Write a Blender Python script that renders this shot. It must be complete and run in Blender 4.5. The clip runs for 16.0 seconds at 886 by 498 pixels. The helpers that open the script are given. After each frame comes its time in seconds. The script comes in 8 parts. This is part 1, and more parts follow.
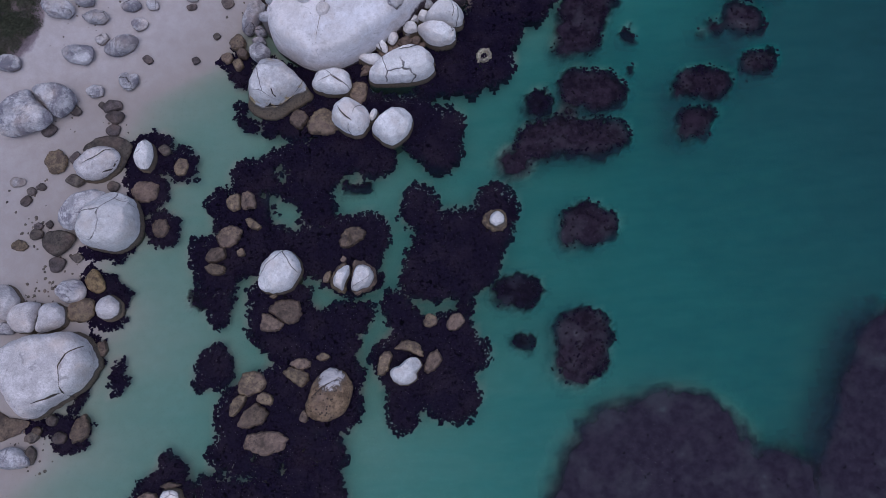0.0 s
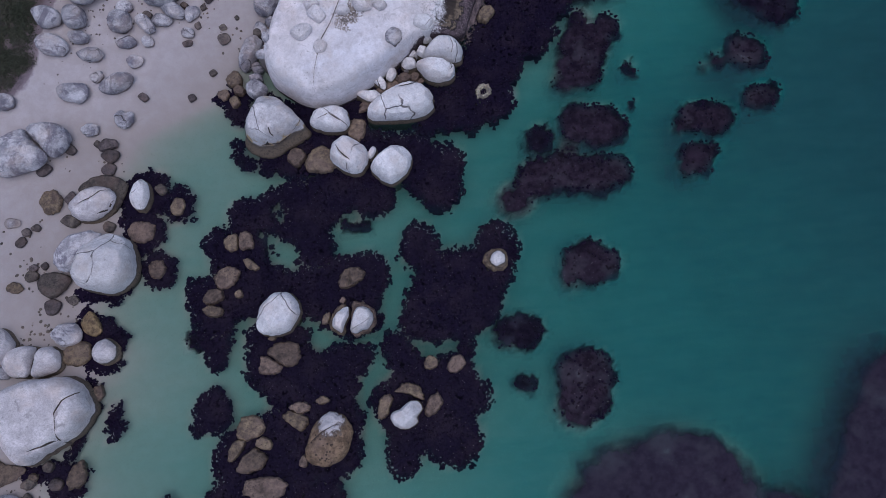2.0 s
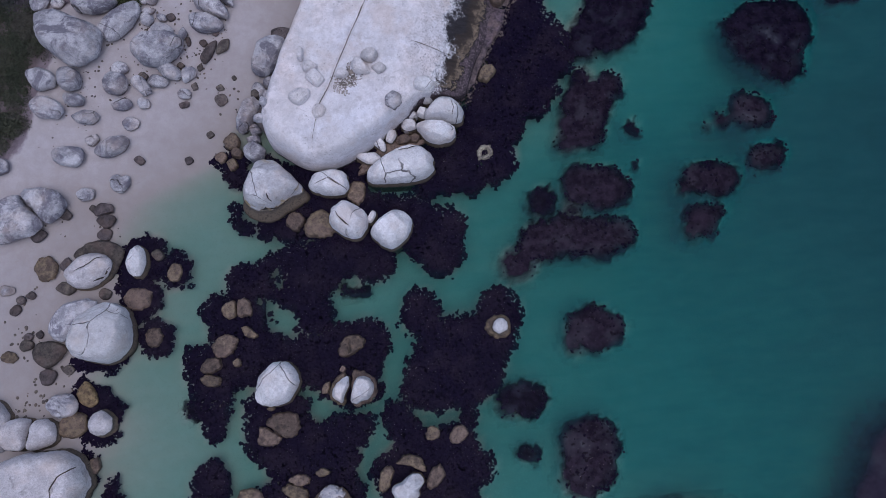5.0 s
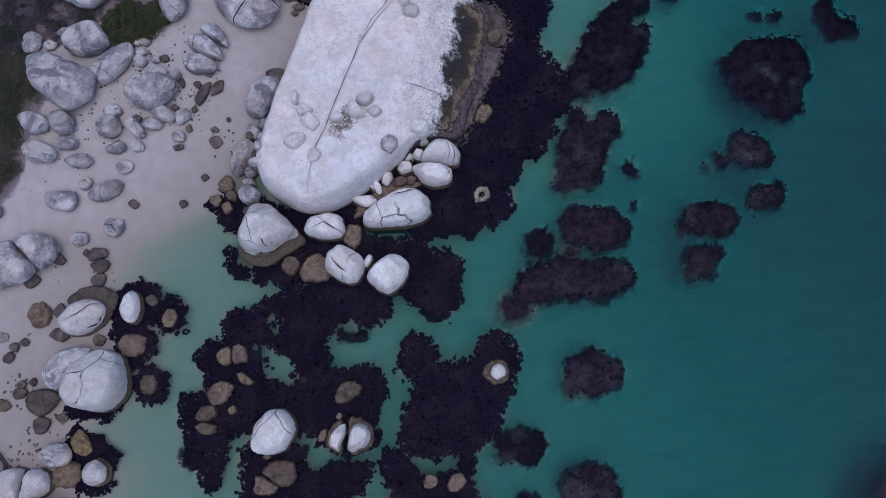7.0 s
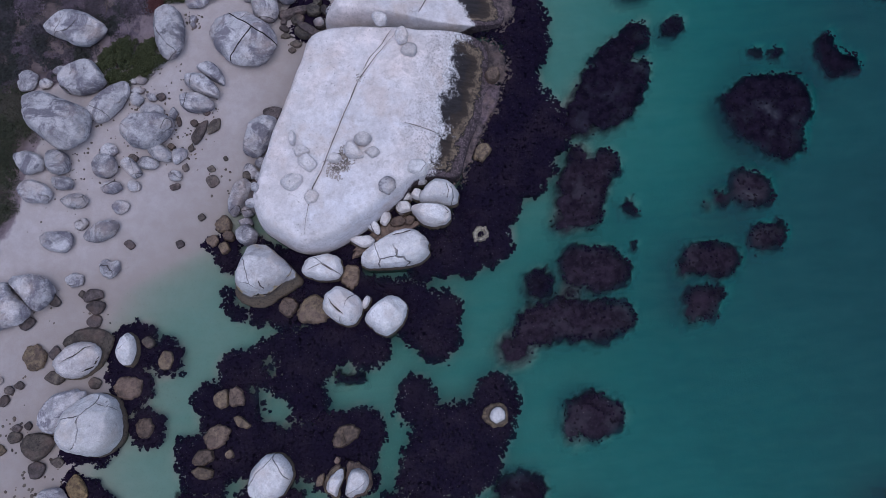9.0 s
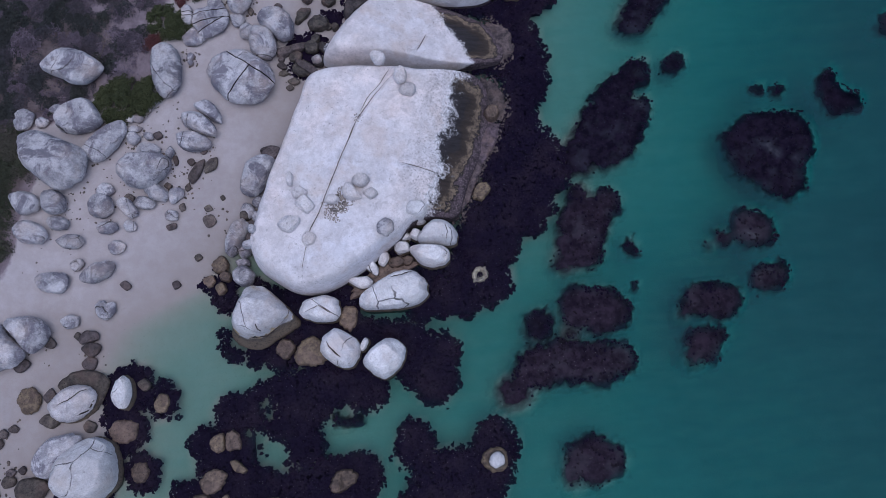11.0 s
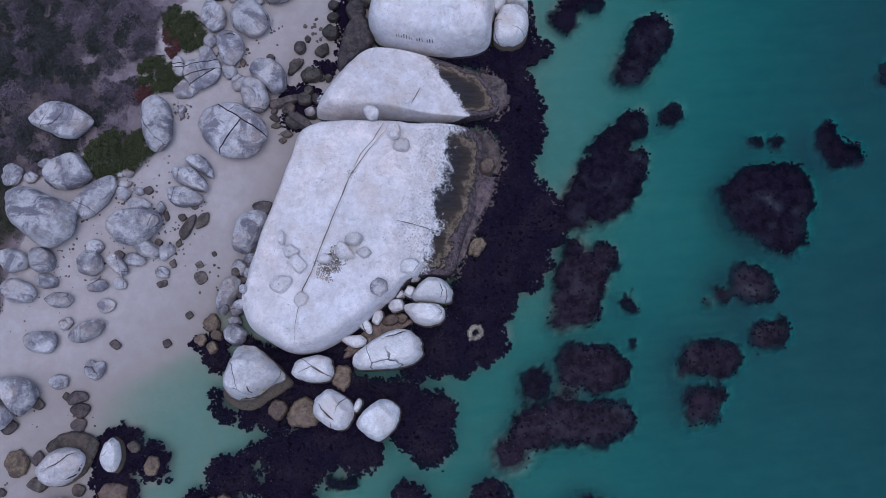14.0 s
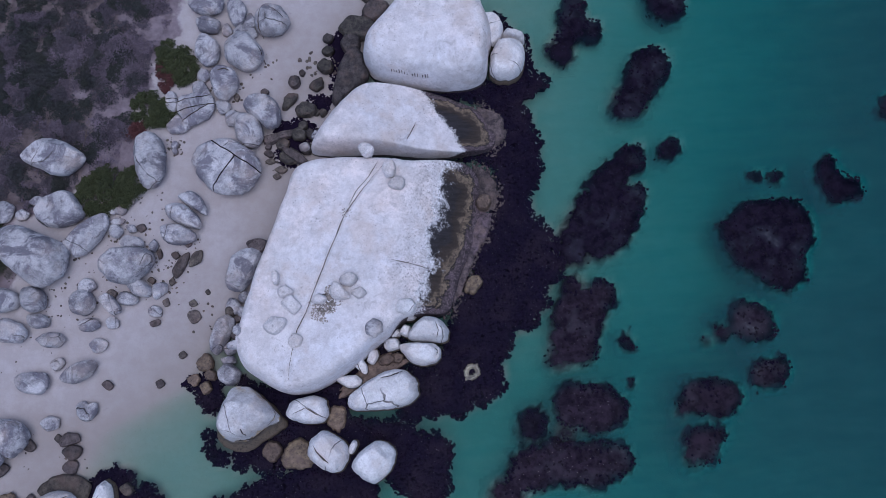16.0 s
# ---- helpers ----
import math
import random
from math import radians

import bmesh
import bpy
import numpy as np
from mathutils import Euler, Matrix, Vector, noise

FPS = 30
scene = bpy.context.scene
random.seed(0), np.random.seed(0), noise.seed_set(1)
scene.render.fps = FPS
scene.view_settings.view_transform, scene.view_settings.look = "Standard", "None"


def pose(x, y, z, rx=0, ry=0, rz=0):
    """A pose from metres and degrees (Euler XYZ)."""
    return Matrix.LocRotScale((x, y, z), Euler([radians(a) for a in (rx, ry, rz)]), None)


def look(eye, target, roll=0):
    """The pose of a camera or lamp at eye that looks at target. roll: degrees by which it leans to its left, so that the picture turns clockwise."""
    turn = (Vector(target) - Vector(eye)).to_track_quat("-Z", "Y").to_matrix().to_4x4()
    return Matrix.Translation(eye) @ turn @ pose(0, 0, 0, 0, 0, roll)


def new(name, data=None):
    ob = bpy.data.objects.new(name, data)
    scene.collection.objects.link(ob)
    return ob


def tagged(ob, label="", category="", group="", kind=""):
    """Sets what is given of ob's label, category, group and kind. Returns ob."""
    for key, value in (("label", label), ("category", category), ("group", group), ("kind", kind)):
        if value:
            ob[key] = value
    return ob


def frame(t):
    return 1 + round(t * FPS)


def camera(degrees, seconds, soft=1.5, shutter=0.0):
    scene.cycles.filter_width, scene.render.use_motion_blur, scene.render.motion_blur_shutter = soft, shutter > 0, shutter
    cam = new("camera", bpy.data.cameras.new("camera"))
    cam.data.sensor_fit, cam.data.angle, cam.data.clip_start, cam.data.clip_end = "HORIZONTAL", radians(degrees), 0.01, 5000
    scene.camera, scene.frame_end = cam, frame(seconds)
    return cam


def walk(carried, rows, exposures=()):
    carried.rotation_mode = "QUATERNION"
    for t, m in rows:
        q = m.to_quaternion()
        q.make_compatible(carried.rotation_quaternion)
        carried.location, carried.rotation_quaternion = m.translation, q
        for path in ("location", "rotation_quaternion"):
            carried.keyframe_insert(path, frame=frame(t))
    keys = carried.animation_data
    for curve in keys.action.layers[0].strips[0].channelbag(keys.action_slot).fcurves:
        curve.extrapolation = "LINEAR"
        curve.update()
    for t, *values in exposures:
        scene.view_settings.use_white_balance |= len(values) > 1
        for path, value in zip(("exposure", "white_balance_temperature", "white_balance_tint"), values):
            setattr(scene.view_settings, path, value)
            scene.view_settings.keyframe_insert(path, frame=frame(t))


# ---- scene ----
cam = camera(57.8, 16.0, soft=0.35)
PATH = [
    (0, (-1.229, -1.89, 57.752), (-1.234, -1.47, 55.797), -5.8),
    (0.5, (-1.198, -1.106, 57.748), (-1.202, -0.688, 55.792), -5.9),
    (1, (-1.164, -0.324, 57.745), (-1.167, 0.094, 55.789), -5.7),
    (1.5, (-1.126, 0.461, 57.742), (-1.128, 0.878, 55.786), -5.6),
    (2, (-1.09, 1.253, 57.738), (-1.091, 1.668, 55.782), -5.6),
    (2.5, (-1.056, 2.048, 57.736), (-1.056, 2.462, 55.779), -5.5),
    (3, (-1.02, 2.845, 57.734), (-1.019, 3.26, 55.778), -5.4),
    (3.5, (-0.966, 3.642, 57.731), (-0.966, 4.057, 55.774), -5.7),
    (4, (-0.884, 4.427, 57.733), (-0.886, 4.844, 55.777), -6.0),
    (6.5, (-0.328, 8.27, 57.853), (-0.33, 8.695, 55.899), -6.0),
    (7, (-0.2, 9.012, 57.865), (-0.2, 9.439, 55.911), -6.0),
    (7.5, (-0.072, 9.719, 57.89), (-0.073, 10.147, 55.936), -6.1),
    (8, (0.037, 10.404, 57.917), (0.036, 10.835, 55.964), -6.1),
    (8.5, (0.127, 11.08, 57.937), (0.127, 11.514, 55.985), -6.1),
    (9, (0.21, 11.74, 57.957), (0.21, 12.176, 56.005), -6.1),
    (9.5, (0.298, 12.385, 57.971), (0.299, 12.825, 56.02), -6.1),
    (10, (0.4, 13.019, 57.978), (0.4, 13.464, 56.028), -6.1),
    (12.5, (0.982, 16.158, 57.95), (0.982, 16.616, 56.003), -6.2),
    (13, (1.113, 16.813, 57.942), (1.113, 17.272, 55.995), -6.2),
    (13.5, (1.255, 17.49, 57.931), (1.256, 17.95, 55.985), -6.2),
    (14, (1.403, 18.171, 57.919), (1.404, 18.634, 55.974), -6.1),
    (14.5, (1.545, 18.837, 57.909), (1.547, 19.303, 55.964), -6.0),
    (15, (1.679, 19.477, 57.912), (1.682, 19.945, 55.968), -5.9),
    (15.5, (1.8, 20.099, 57.918), (1.803, 20.569, 55.974), -5.9),
    (16, (1.91, 20.714, 57.918), (1.914, 21.185, 55.975), -5.9),
]
walk(cam, [(t, look(eye, target, roll)) for t, eye, target, roll in PATH], exposures=[(0, 0.0, 5800, 16), (8, 0.03, 5780, 15), (13, 0.08, 5550, 14), (16, 0.09, 5500, 14)])

# ---- light ----
world = bpy.data.worlds.new("overcast_dusk")
scene.world = world
world.use_nodes = True
_wn = world.node_tree.nodes
_sky = _wn.new("ShaderNodeTexSky")
_sky.sky_type, _sky.sun_disc = "NISHITA", False
_sky.sun_elevation, _sky.sun_rotation = radians(80), radians(169)
_sky.air_density, _sky.dust_density, _sky.ozone_density = 1.0, 3.0, 1.0
world.node_tree.links.new(_sky.outputs[0], _wn["Background"].inputs[0])
_wn["Background"].inputs[1].default_value = 0.106
sun = new("sun", bpy.data.lights.new("sun", "SUN"))
sun.data.energy, sun.data.angle, sun.data.color = 0.85, radians(60), (1.0, 0.95, 0.9)
sun.matrix_world = look((0.6, -3.2, 18), (0, 0, 0))


# ---- materials ----
def nodes_of(name, rough=0.8):
    mat = bpy.data.materials.new(name)
    mat.use_nodes = True
    nt = mat.node_tree
    bsdf = nt.nodes["Principled BSDF"]
    bsdf.inputs["Roughness"].default_value = rough
    bsdf.inputs["Specular IOR Level"].default_value = 0.3
    return mat, nt, bsdf


def node(nt, kind, **values):
    n = nt.nodes.new(kind)
    for key, value in values.items():
        n.inputs[key].default_value = value
    return n


def position(nt):
    return nt.nodes.new("ShaderNodeNewGeometry").outputs["Position"]


def noise_tex(nt, scale, detail=4.0, rough=0.6, vector=None):
    n = node(nt, "ShaderNodeTexNoise", Scale=scale, Detail=detail, Roughness=rough)
    nt.links.new(vector if vector is not None else position(nt), n.inputs["Vector"])
    return n.outputs["Fac"]


def ramp(nt, fac, *stops):
    r = nt.nodes.new("ShaderNodeValToRGB")
    while len(r.color_ramp.elements) < len(stops):
        r.color_ramp.elements.new(0.5)
    for e, (at, c) in zip(r.color_ramp.elements, stops):
        e.position = at
        e.color = (*c, 1) if isinstance(c, tuple) else (c, c, c, 1)
    nt.links.new(fac, r.inputs[0])
    return r.outputs[0]


def math_node(nt, op, a, b=0.0):
    m = nt.nodes.new("ShaderNodeMath")
    m.operation = op
    for i, v in enumerate((a, b)):
        if isinstance(v, (int, float)):
            m.inputs[i].default_value = v
        else:
            nt.links.new(v, m.inputs[i])
    return m.outputs[0]


def mix(nt, fac, a, b, blend="MIX"):
    m = nt.nodes.new("ShaderNodeMix")
    m.data_type, m.blend_type = "RGBA", blend
    for sock, v in ((m.inputs[0], fac), (m.inputs[6], a), (m.inputs[7], b)):
        if isinstance(v, tuple):
            sock.default_value = (*v, 1)
        elif isinstance(v, (int, float)):
            sock.default_value = v
        else:
            nt.links.new(v, sock)
    return m.outputs[2]


def bump(nt, bsdf, height, strength, distance):
    b = node(nt, "ShaderNodeBump", Strength=strength, Distance=distance)
    nt.links.new(height, b.inputs["Height"])
    nt.links.new(b.outputs[0], bsdf.inputs["Normal"])


def granite(name, pale, dark, mottle, tide, lichen=0.0, cracks=0.14, splash=0.0, speck=0.5, grit=0.35, foot=0.0, fleck=0.55, smudge=0.5, coarse_grain=0.74, patches=0.3):
    """Weathered granite: mottled grey over pale stone, dark specks, thin joints; tide: height up to which the sea has stained it."""
    mat, nt, bsdf = nodes_of(name, 0.88)
    pos = position(nt)
    rnd = nt.nodes.new("ShaderNodeObjectInfo").outputs["Random"]
    grain = noise_tex(nt, 11.0, 4.0, 0.7, pos)
    blot = noise_tex(nt, 0.95, 7.0, 0.62, pos)
    wash = noise_tex(nt, 0.3, 5.0, 0.6, pos)
    if splash:
        # bluish and pinkish washes over the slabs
        tint = noise_tex(nt, 0.16, 3.0, 0.5, pos)
        pale_here = mix(nt, ramp(nt, tint, (0.38, 0.0), (0.62, 1.0)), (0.92 * pale[0], 0.95 * pale[1], 0.99 * pale[2]), (1.05 * pale[0], 0.98 * pale[1], 0.94 * pale[2]))
    else:
        pale_here = pale
    col = mix(nt, ramp(nt, wash, (0.35, 0.0), (0.65, 1.0)), tuple((0.9 if splash else 0.8) * c for c in pale), pale_here)
    shade = math_node(nt, "MULTIPLY", ramp(nt, blot, (0.43, 0.0), (0.58, 1.0)), ramp(nt, wash, (0.36, 0.45), (0.54, 1.0)))
    col = mix(nt, math_node(nt, "MULTIPLY", shade, mottle), col, dark)
    # crystal grain at two sizes
    crystal = ramp(nt, noise_tex(nt, 9.0, 5.0, 0.85, pos), (0.36, coarse_grain), (0.56, 1.0))
    patch = ramp(nt, noise_tex(nt, 2.2, 8.0, 0.75, pos), (0.34, 0.84), (0.54, 1.0))
    col = mix(nt, 1.0, col, math_node(nt, "MULTIPLY", crystal, patch), "MULTIPLY")
    col = mix(nt, ramp(nt, grain, (0.28, fleck), (0.42, 0.0)), col, dark)
    # ragged grey smudges
    swirl = node(nt, "ShaderNodeTexNoise", Scale=0.8, Detail=9.0, Roughness=0.7, Distortion=1.2)
    nt.links.new(pos, swirl.inputs["Vector"])
    col = mix(nt, ramp(nt, swirl.outputs["Fac"], (0.57, 0.0), (0.66, smudge)), col, tuple(0.8 * c for c in dark))
    # broad grey weathering that leaves bleached crowns between
    broad = node(nt, "ShaderNodeTexNoise", Scale=0.5, Detail=10.0, Roughness=0.68, Distortion=1.0)
    nt.links.new(pos, broad.inputs["Vector"])
    col = mix(nt, ramp(nt, broad.outputs["Fac"], (0.49, 0.0), (0.57, patches)), col, tuple(1.25 * c for c in dark))
    warm = noise_tex(nt, 0.45, 4.0, 0.6, pos)
    pits = noise_tex(nt, 6.5, 6.0, 0.8, pos)
    where = math_node(nt, "MULTIPLY", ramp(nt, warm, (0.42, 0.15), (0.6, 1.0)), speck)
    col = mix(nt, math_node(nt, "MULTIPLY", ramp(nt, pits, (0.56, 0.0), (0.64, 1.0)), where), col, tuple(0.45 * c for c in dark))
    col = mix(nt, math_node(nt, "MULTIPLY", ramp(nt, warm, (0.5, 0.0), (0.68, 1.0)), 0.42), col, (0.58, 0.47, 0.41))
    # coarse crystals, roughest where the sea etches the stone
    coarse = noise_tex(nt, 6.0, 7.0, 0.78, pos)
    etched = ramp(nt, wash, (0.4, 0.35), (0.6, 1.0))
    if splash:
        sea_side = nt.nodes.new("ShaderNodeAttribute")
        sea_side.attribute_name = "splash"
        etched = math_node(nt, "MULTIPLY", math_node(nt, "ADD", 0.02, math_node(nt, "MULTIPLY", sea_side.outputs["Fac"], 1.1)), etched)
    etched = math_node(nt, "MULTIPLY", etched, grit)
    col = mix(nt, math_node(nt, "MULTIPLY", ramp(nt, coarse, (0.52, 0.0), (0.62, 1.0)), etched), col, tuple(0.62 * c for c in dark))
    col = mix(nt, math_node(nt, "MULTIPLY", ramp(nt, coarse, (0.36, 0.8), (0.45, 0.0)), etched), col, (0.86, 0.86, 0.9))
    # scattered weather pans
    pan = node(nt, "ShaderNodeTexVoronoi", Scale=1.5)
    pan.inputs["Randomness"].default_value = 1.0
    nt.links.new(pos, pan.inputs["Vector"])
    hole = math_node(nt, "MULTIPLY", ramp(nt, pan.outputs["Distance"], (0.08, 1.0), (0.15, 0.0)), ramp(nt, blot, (0.47, 0.0), (0.53, 1.0)))
    col = mix(nt, math_node(nt, "MULTIPLY", hole, 0.2 if splash else 0.4), col, tuple(0.5 * c for c in dark))
    if splash:
        # small solution pits in clusters
        pit = node(nt, "ShaderNodeTexVoronoi", Scale=3.4)
        nt.links.new(pos, pit.inputs["Vector"])
        dent = math_node(nt, "MULTIPLY", ramp(nt, pit.outputs["Distance"], (0.11, 1.0), (0.2, 0.0)), ramp(nt, noise_tex(nt, 0.38, 4.0, 0.6, pos), (0.52, 0.0), (0.6, 1.0)))
        col = mix(nt, math_node(nt, "MULTIPLY", dent, 0.6), col, tuple(0.55 * c for c in dark))
        hole = math_node(nt, "ADD", hole, dent)
    relief = math_node(nt, "ADD", math_node(nt, "ADD", math_node(nt, "MULTIPLY", crystal, 0.5), math_node(nt, "MULTIPLY", patch, 0.8)), blot)
    relief = math_node(nt, "SUBTRACT", relief, math_node(nt, "MULTIPLY", coarse, etched))
    relief = math_node(nt, "SUBTRACT", relief, math_node(nt, "MULTIPLY", hole, 0.5))
    if cracks:
        warp = node(nt, "ShaderNodeTexNoise", Scale=0.9, Detail=4.0)
        nt.links.new(pos, warp.inputs["Vector"])
        bent = nt.nodes.new("ShaderNodeVectorMath")
        bent.operation = "MULTIPLY_ADD"
        nt.links.new(warp.outputs["Color"], bent.inputs[0])
        bent.inputs[1].default_value = (0.45, 0.45, 0.45)
        nt.links.new(pos, bent.inputs[2])
        joint = node(nt, "ShaderNodeTexVoronoi", Scale=cracks)
        joint.feature = "DISTANCE_TO_EDGE"
        nt.links.new(bent.outputs[0], joint.inputs["Vector"])
        gap = ramp(nt, math_node(nt, "DIVIDE", joint.outputs["Distance"], cracks), (0.012, 1.0), (0.04, 0.0))
        gap = math_node(nt, "MULTIPLY", gap, ramp(nt, wash, (0.45, 0.0), (0.55, 0.9)))
        col = mix(nt, gap, col, (0.06, 0.05, 0.05))
        relief = math_node(nt, "SUBTRACT", relief, gap)
    if lichen:
        crest = nt.nodes.new("ShaderNodeSeparateXYZ")
        nt.links.new(pos, crest.inputs[0])
        lich = noise_tex(nt, 1.1, 5.0, 0.65, pos)
        col = mix(nt, math_node(nt, "MULTIPLY", math_node(nt, "MULTIPLY", ramp(nt, lich, (0.5, 0.0), (0.58, 1.0)), ramp(nt, math_node(nt, "MULTIPLY", crest.outputs[2], 0.4), (0.5, 1.0), (0.8, 0.0))), lichen), col, (0.42, 0.29, 0.1))
    tone = math_node(nt, "ADD", 0.97 if splash else 0.84, math_node(nt, "MULTIPLY", rnd, 0.06 if splash else 0.28))
    col = mix(nt, 1.0, col, tone, "MULTIPLY")
    if tide > 0:
        z = nt.nodes.new("ShaderNodeSeparateXYZ")
        nt.links.new(pos, z.inputs[0])
        edge = noise_tex(nt, 0.5 if splash else 1.0, 10.0, 0.75, pos)
        reach = tide
        if splash:
            reach = math_node(nt, "ADD", tide, math_node(nt, "MULTIPLY", sea_side.outputs["Fac"], splash))
        swing = math_node(nt, "MULTIPLY", math_node(nt, "SUBTRACT", edge, 0.5), 1.8 if splash else 0.45)
        level = math_node(nt, "ADD", math_node(nt, "DIVIDE", z.outputs[2], reach), swing)
        if splash:
            # zones inward from the sea's edge: mussels, a black line, ochre crust, brown and black stain
            inset = nt.nodes.new("ShaderNodeAttribute")
            inset.attribute_name = "inset"
            wander = math_node(nt, "SUBTRACT", math_node(nt, "ADD", math_node(nt, "MULTIPLY", noise_tex(nt, 0.7, 7.0, 0.65, pos), 0.5), math_node(nt, "MULTIPLY", noise_tex(nt, 4.0, 5.0, 0.75, pos), 0.12)), 0.31)
            zone = math_node(nt, "ADD", math_node(nt, "DIVIDE", inset.outputs["Fac"], 5.0), wander)
            band = ramp(nt, zone, (0.0, (0.055, 0.04, 0.05)), (0.06, (0.085, 0.062, 0.074)), (0.12, (0.11, 0.082, 0.095)), (0.128, (0.022, 0.02, 0.02)), (0.145, (0.03, 0.026, 0.022)), (0.155, (0.22, 0.17, 0.12)), (0.22, (0.175, 0.134, 0.098)), (0.26, (0.056, 0.043, 0.036)), (0.36, (0.043, 0.033, 0.029)), (0.46, (0.03, 0.027, 0.03)), (0.8, (0.036, 0.034, 0.041)))
            shells = node(nt, "ShaderNodeTexVoronoi", Scale=9.5)
            nt.links.new(pos, shells.inputs["Vector"])
            shell = math_node(nt, "MULTIPLY", ramp(nt, shells.outputs["Distance"], (0.25, 1.0), (0.45, 0.0)), ramp(nt, zone, (0.11, 0.6), (0.13, 0.0)))
            band = mix(nt, shell, band, (0.27, 0.215, 0.225))
            crust = ramp(nt, noise_tex(nt, 3.2, 5.0, 0.75, pos), (0.42, 0.75), (0.5, 0.0))
            band = mix(nt, math_node(nt, "MULTIPLY", crust, ramp(nt, zone, (0.2, 1.0), (0.26, 0.0))), band, (0.03, 0.025, 0.027))
        else:
            band = ramp(nt, level, (0.0, (0.1, 0.078, 0.057)), (0.35, (0.17, 0.132, 0.097)), (0.68, (0.155, 0.122, 0.094)), (0.84, (0.095, 0.082, 0.072)), (0.95, (0.06, 0.055, 0.055)))
        band = mix(nt, ramp(nt, pits, (0.5, 0.0), (0.62, 0.3 if splash else 0.7)), band, (0.03, 0.025, 0.025))
        if splash:
            # salt-bleached stone above the stain
            col = mix(nt, math_node(nt, "MULTIPLY", math_node(nt, "MULTIPLY", ramp(nt, level, (0.95, 0.95), (2.4, 0.0)), ramp(nt, coarse, (0.42, 0.5), (0.52, 1.0))), sea_side.outputs["Fac"]), col, (0.93, 0.93, 0.97))
        if splash:
            level = math_node(nt, "ADD", level, math_node(nt, "MULTIPLY", math_node(nt, "SUBTRACT", noise_tex(nt, 5.0, 6.0, 0.85, pos), 0.5), 0.9))
            streak = nt.nodes.new("ShaderNodeMapping")
            streak.inputs["Scale"].default_value = (0.5, 2.6, 1.0)
            nt.links.new(pos, streak.inputs["Vector"])
            band = mix(nt, 1.0, band, ramp(nt, noise_tex(nt, 1.3, 6.0, 0.7, streak.outputs[0]), (0.35, 0.7), (0.65, 1.25)), "MULTIPLY")
            col = mix(nt, ramp(nt, level, (0.72, 1.0), (1.0, 0.0)), col, band)
        else:
            col = mix(nt, ramp(nt, level, (0.84, 1.0), (0.97, 0.0)), col, band)
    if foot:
        # tan skirt, browner towards the ground, of a boulder bedded in the beach
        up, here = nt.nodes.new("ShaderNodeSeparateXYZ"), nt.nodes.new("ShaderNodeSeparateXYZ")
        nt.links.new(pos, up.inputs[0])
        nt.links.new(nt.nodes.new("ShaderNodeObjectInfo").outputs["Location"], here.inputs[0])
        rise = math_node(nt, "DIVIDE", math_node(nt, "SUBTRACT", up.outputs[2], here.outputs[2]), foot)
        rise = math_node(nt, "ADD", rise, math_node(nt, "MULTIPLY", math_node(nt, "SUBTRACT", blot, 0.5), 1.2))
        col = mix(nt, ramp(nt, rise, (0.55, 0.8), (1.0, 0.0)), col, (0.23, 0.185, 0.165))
    nt.links.new(col, bsdf.inputs["Base Color"])
    relief = math_node(nt, "SUBTRACT", relief, math_node(nt, "MULTIPLY", ramp(nt, pits, (0.55, 0.0), (0.68, 1.0)), 0.35 * min(speck, 0.5)))
    bump(nt, bsdf, relief, 0.45 if splash else 0.6, 0.1)
    return mat


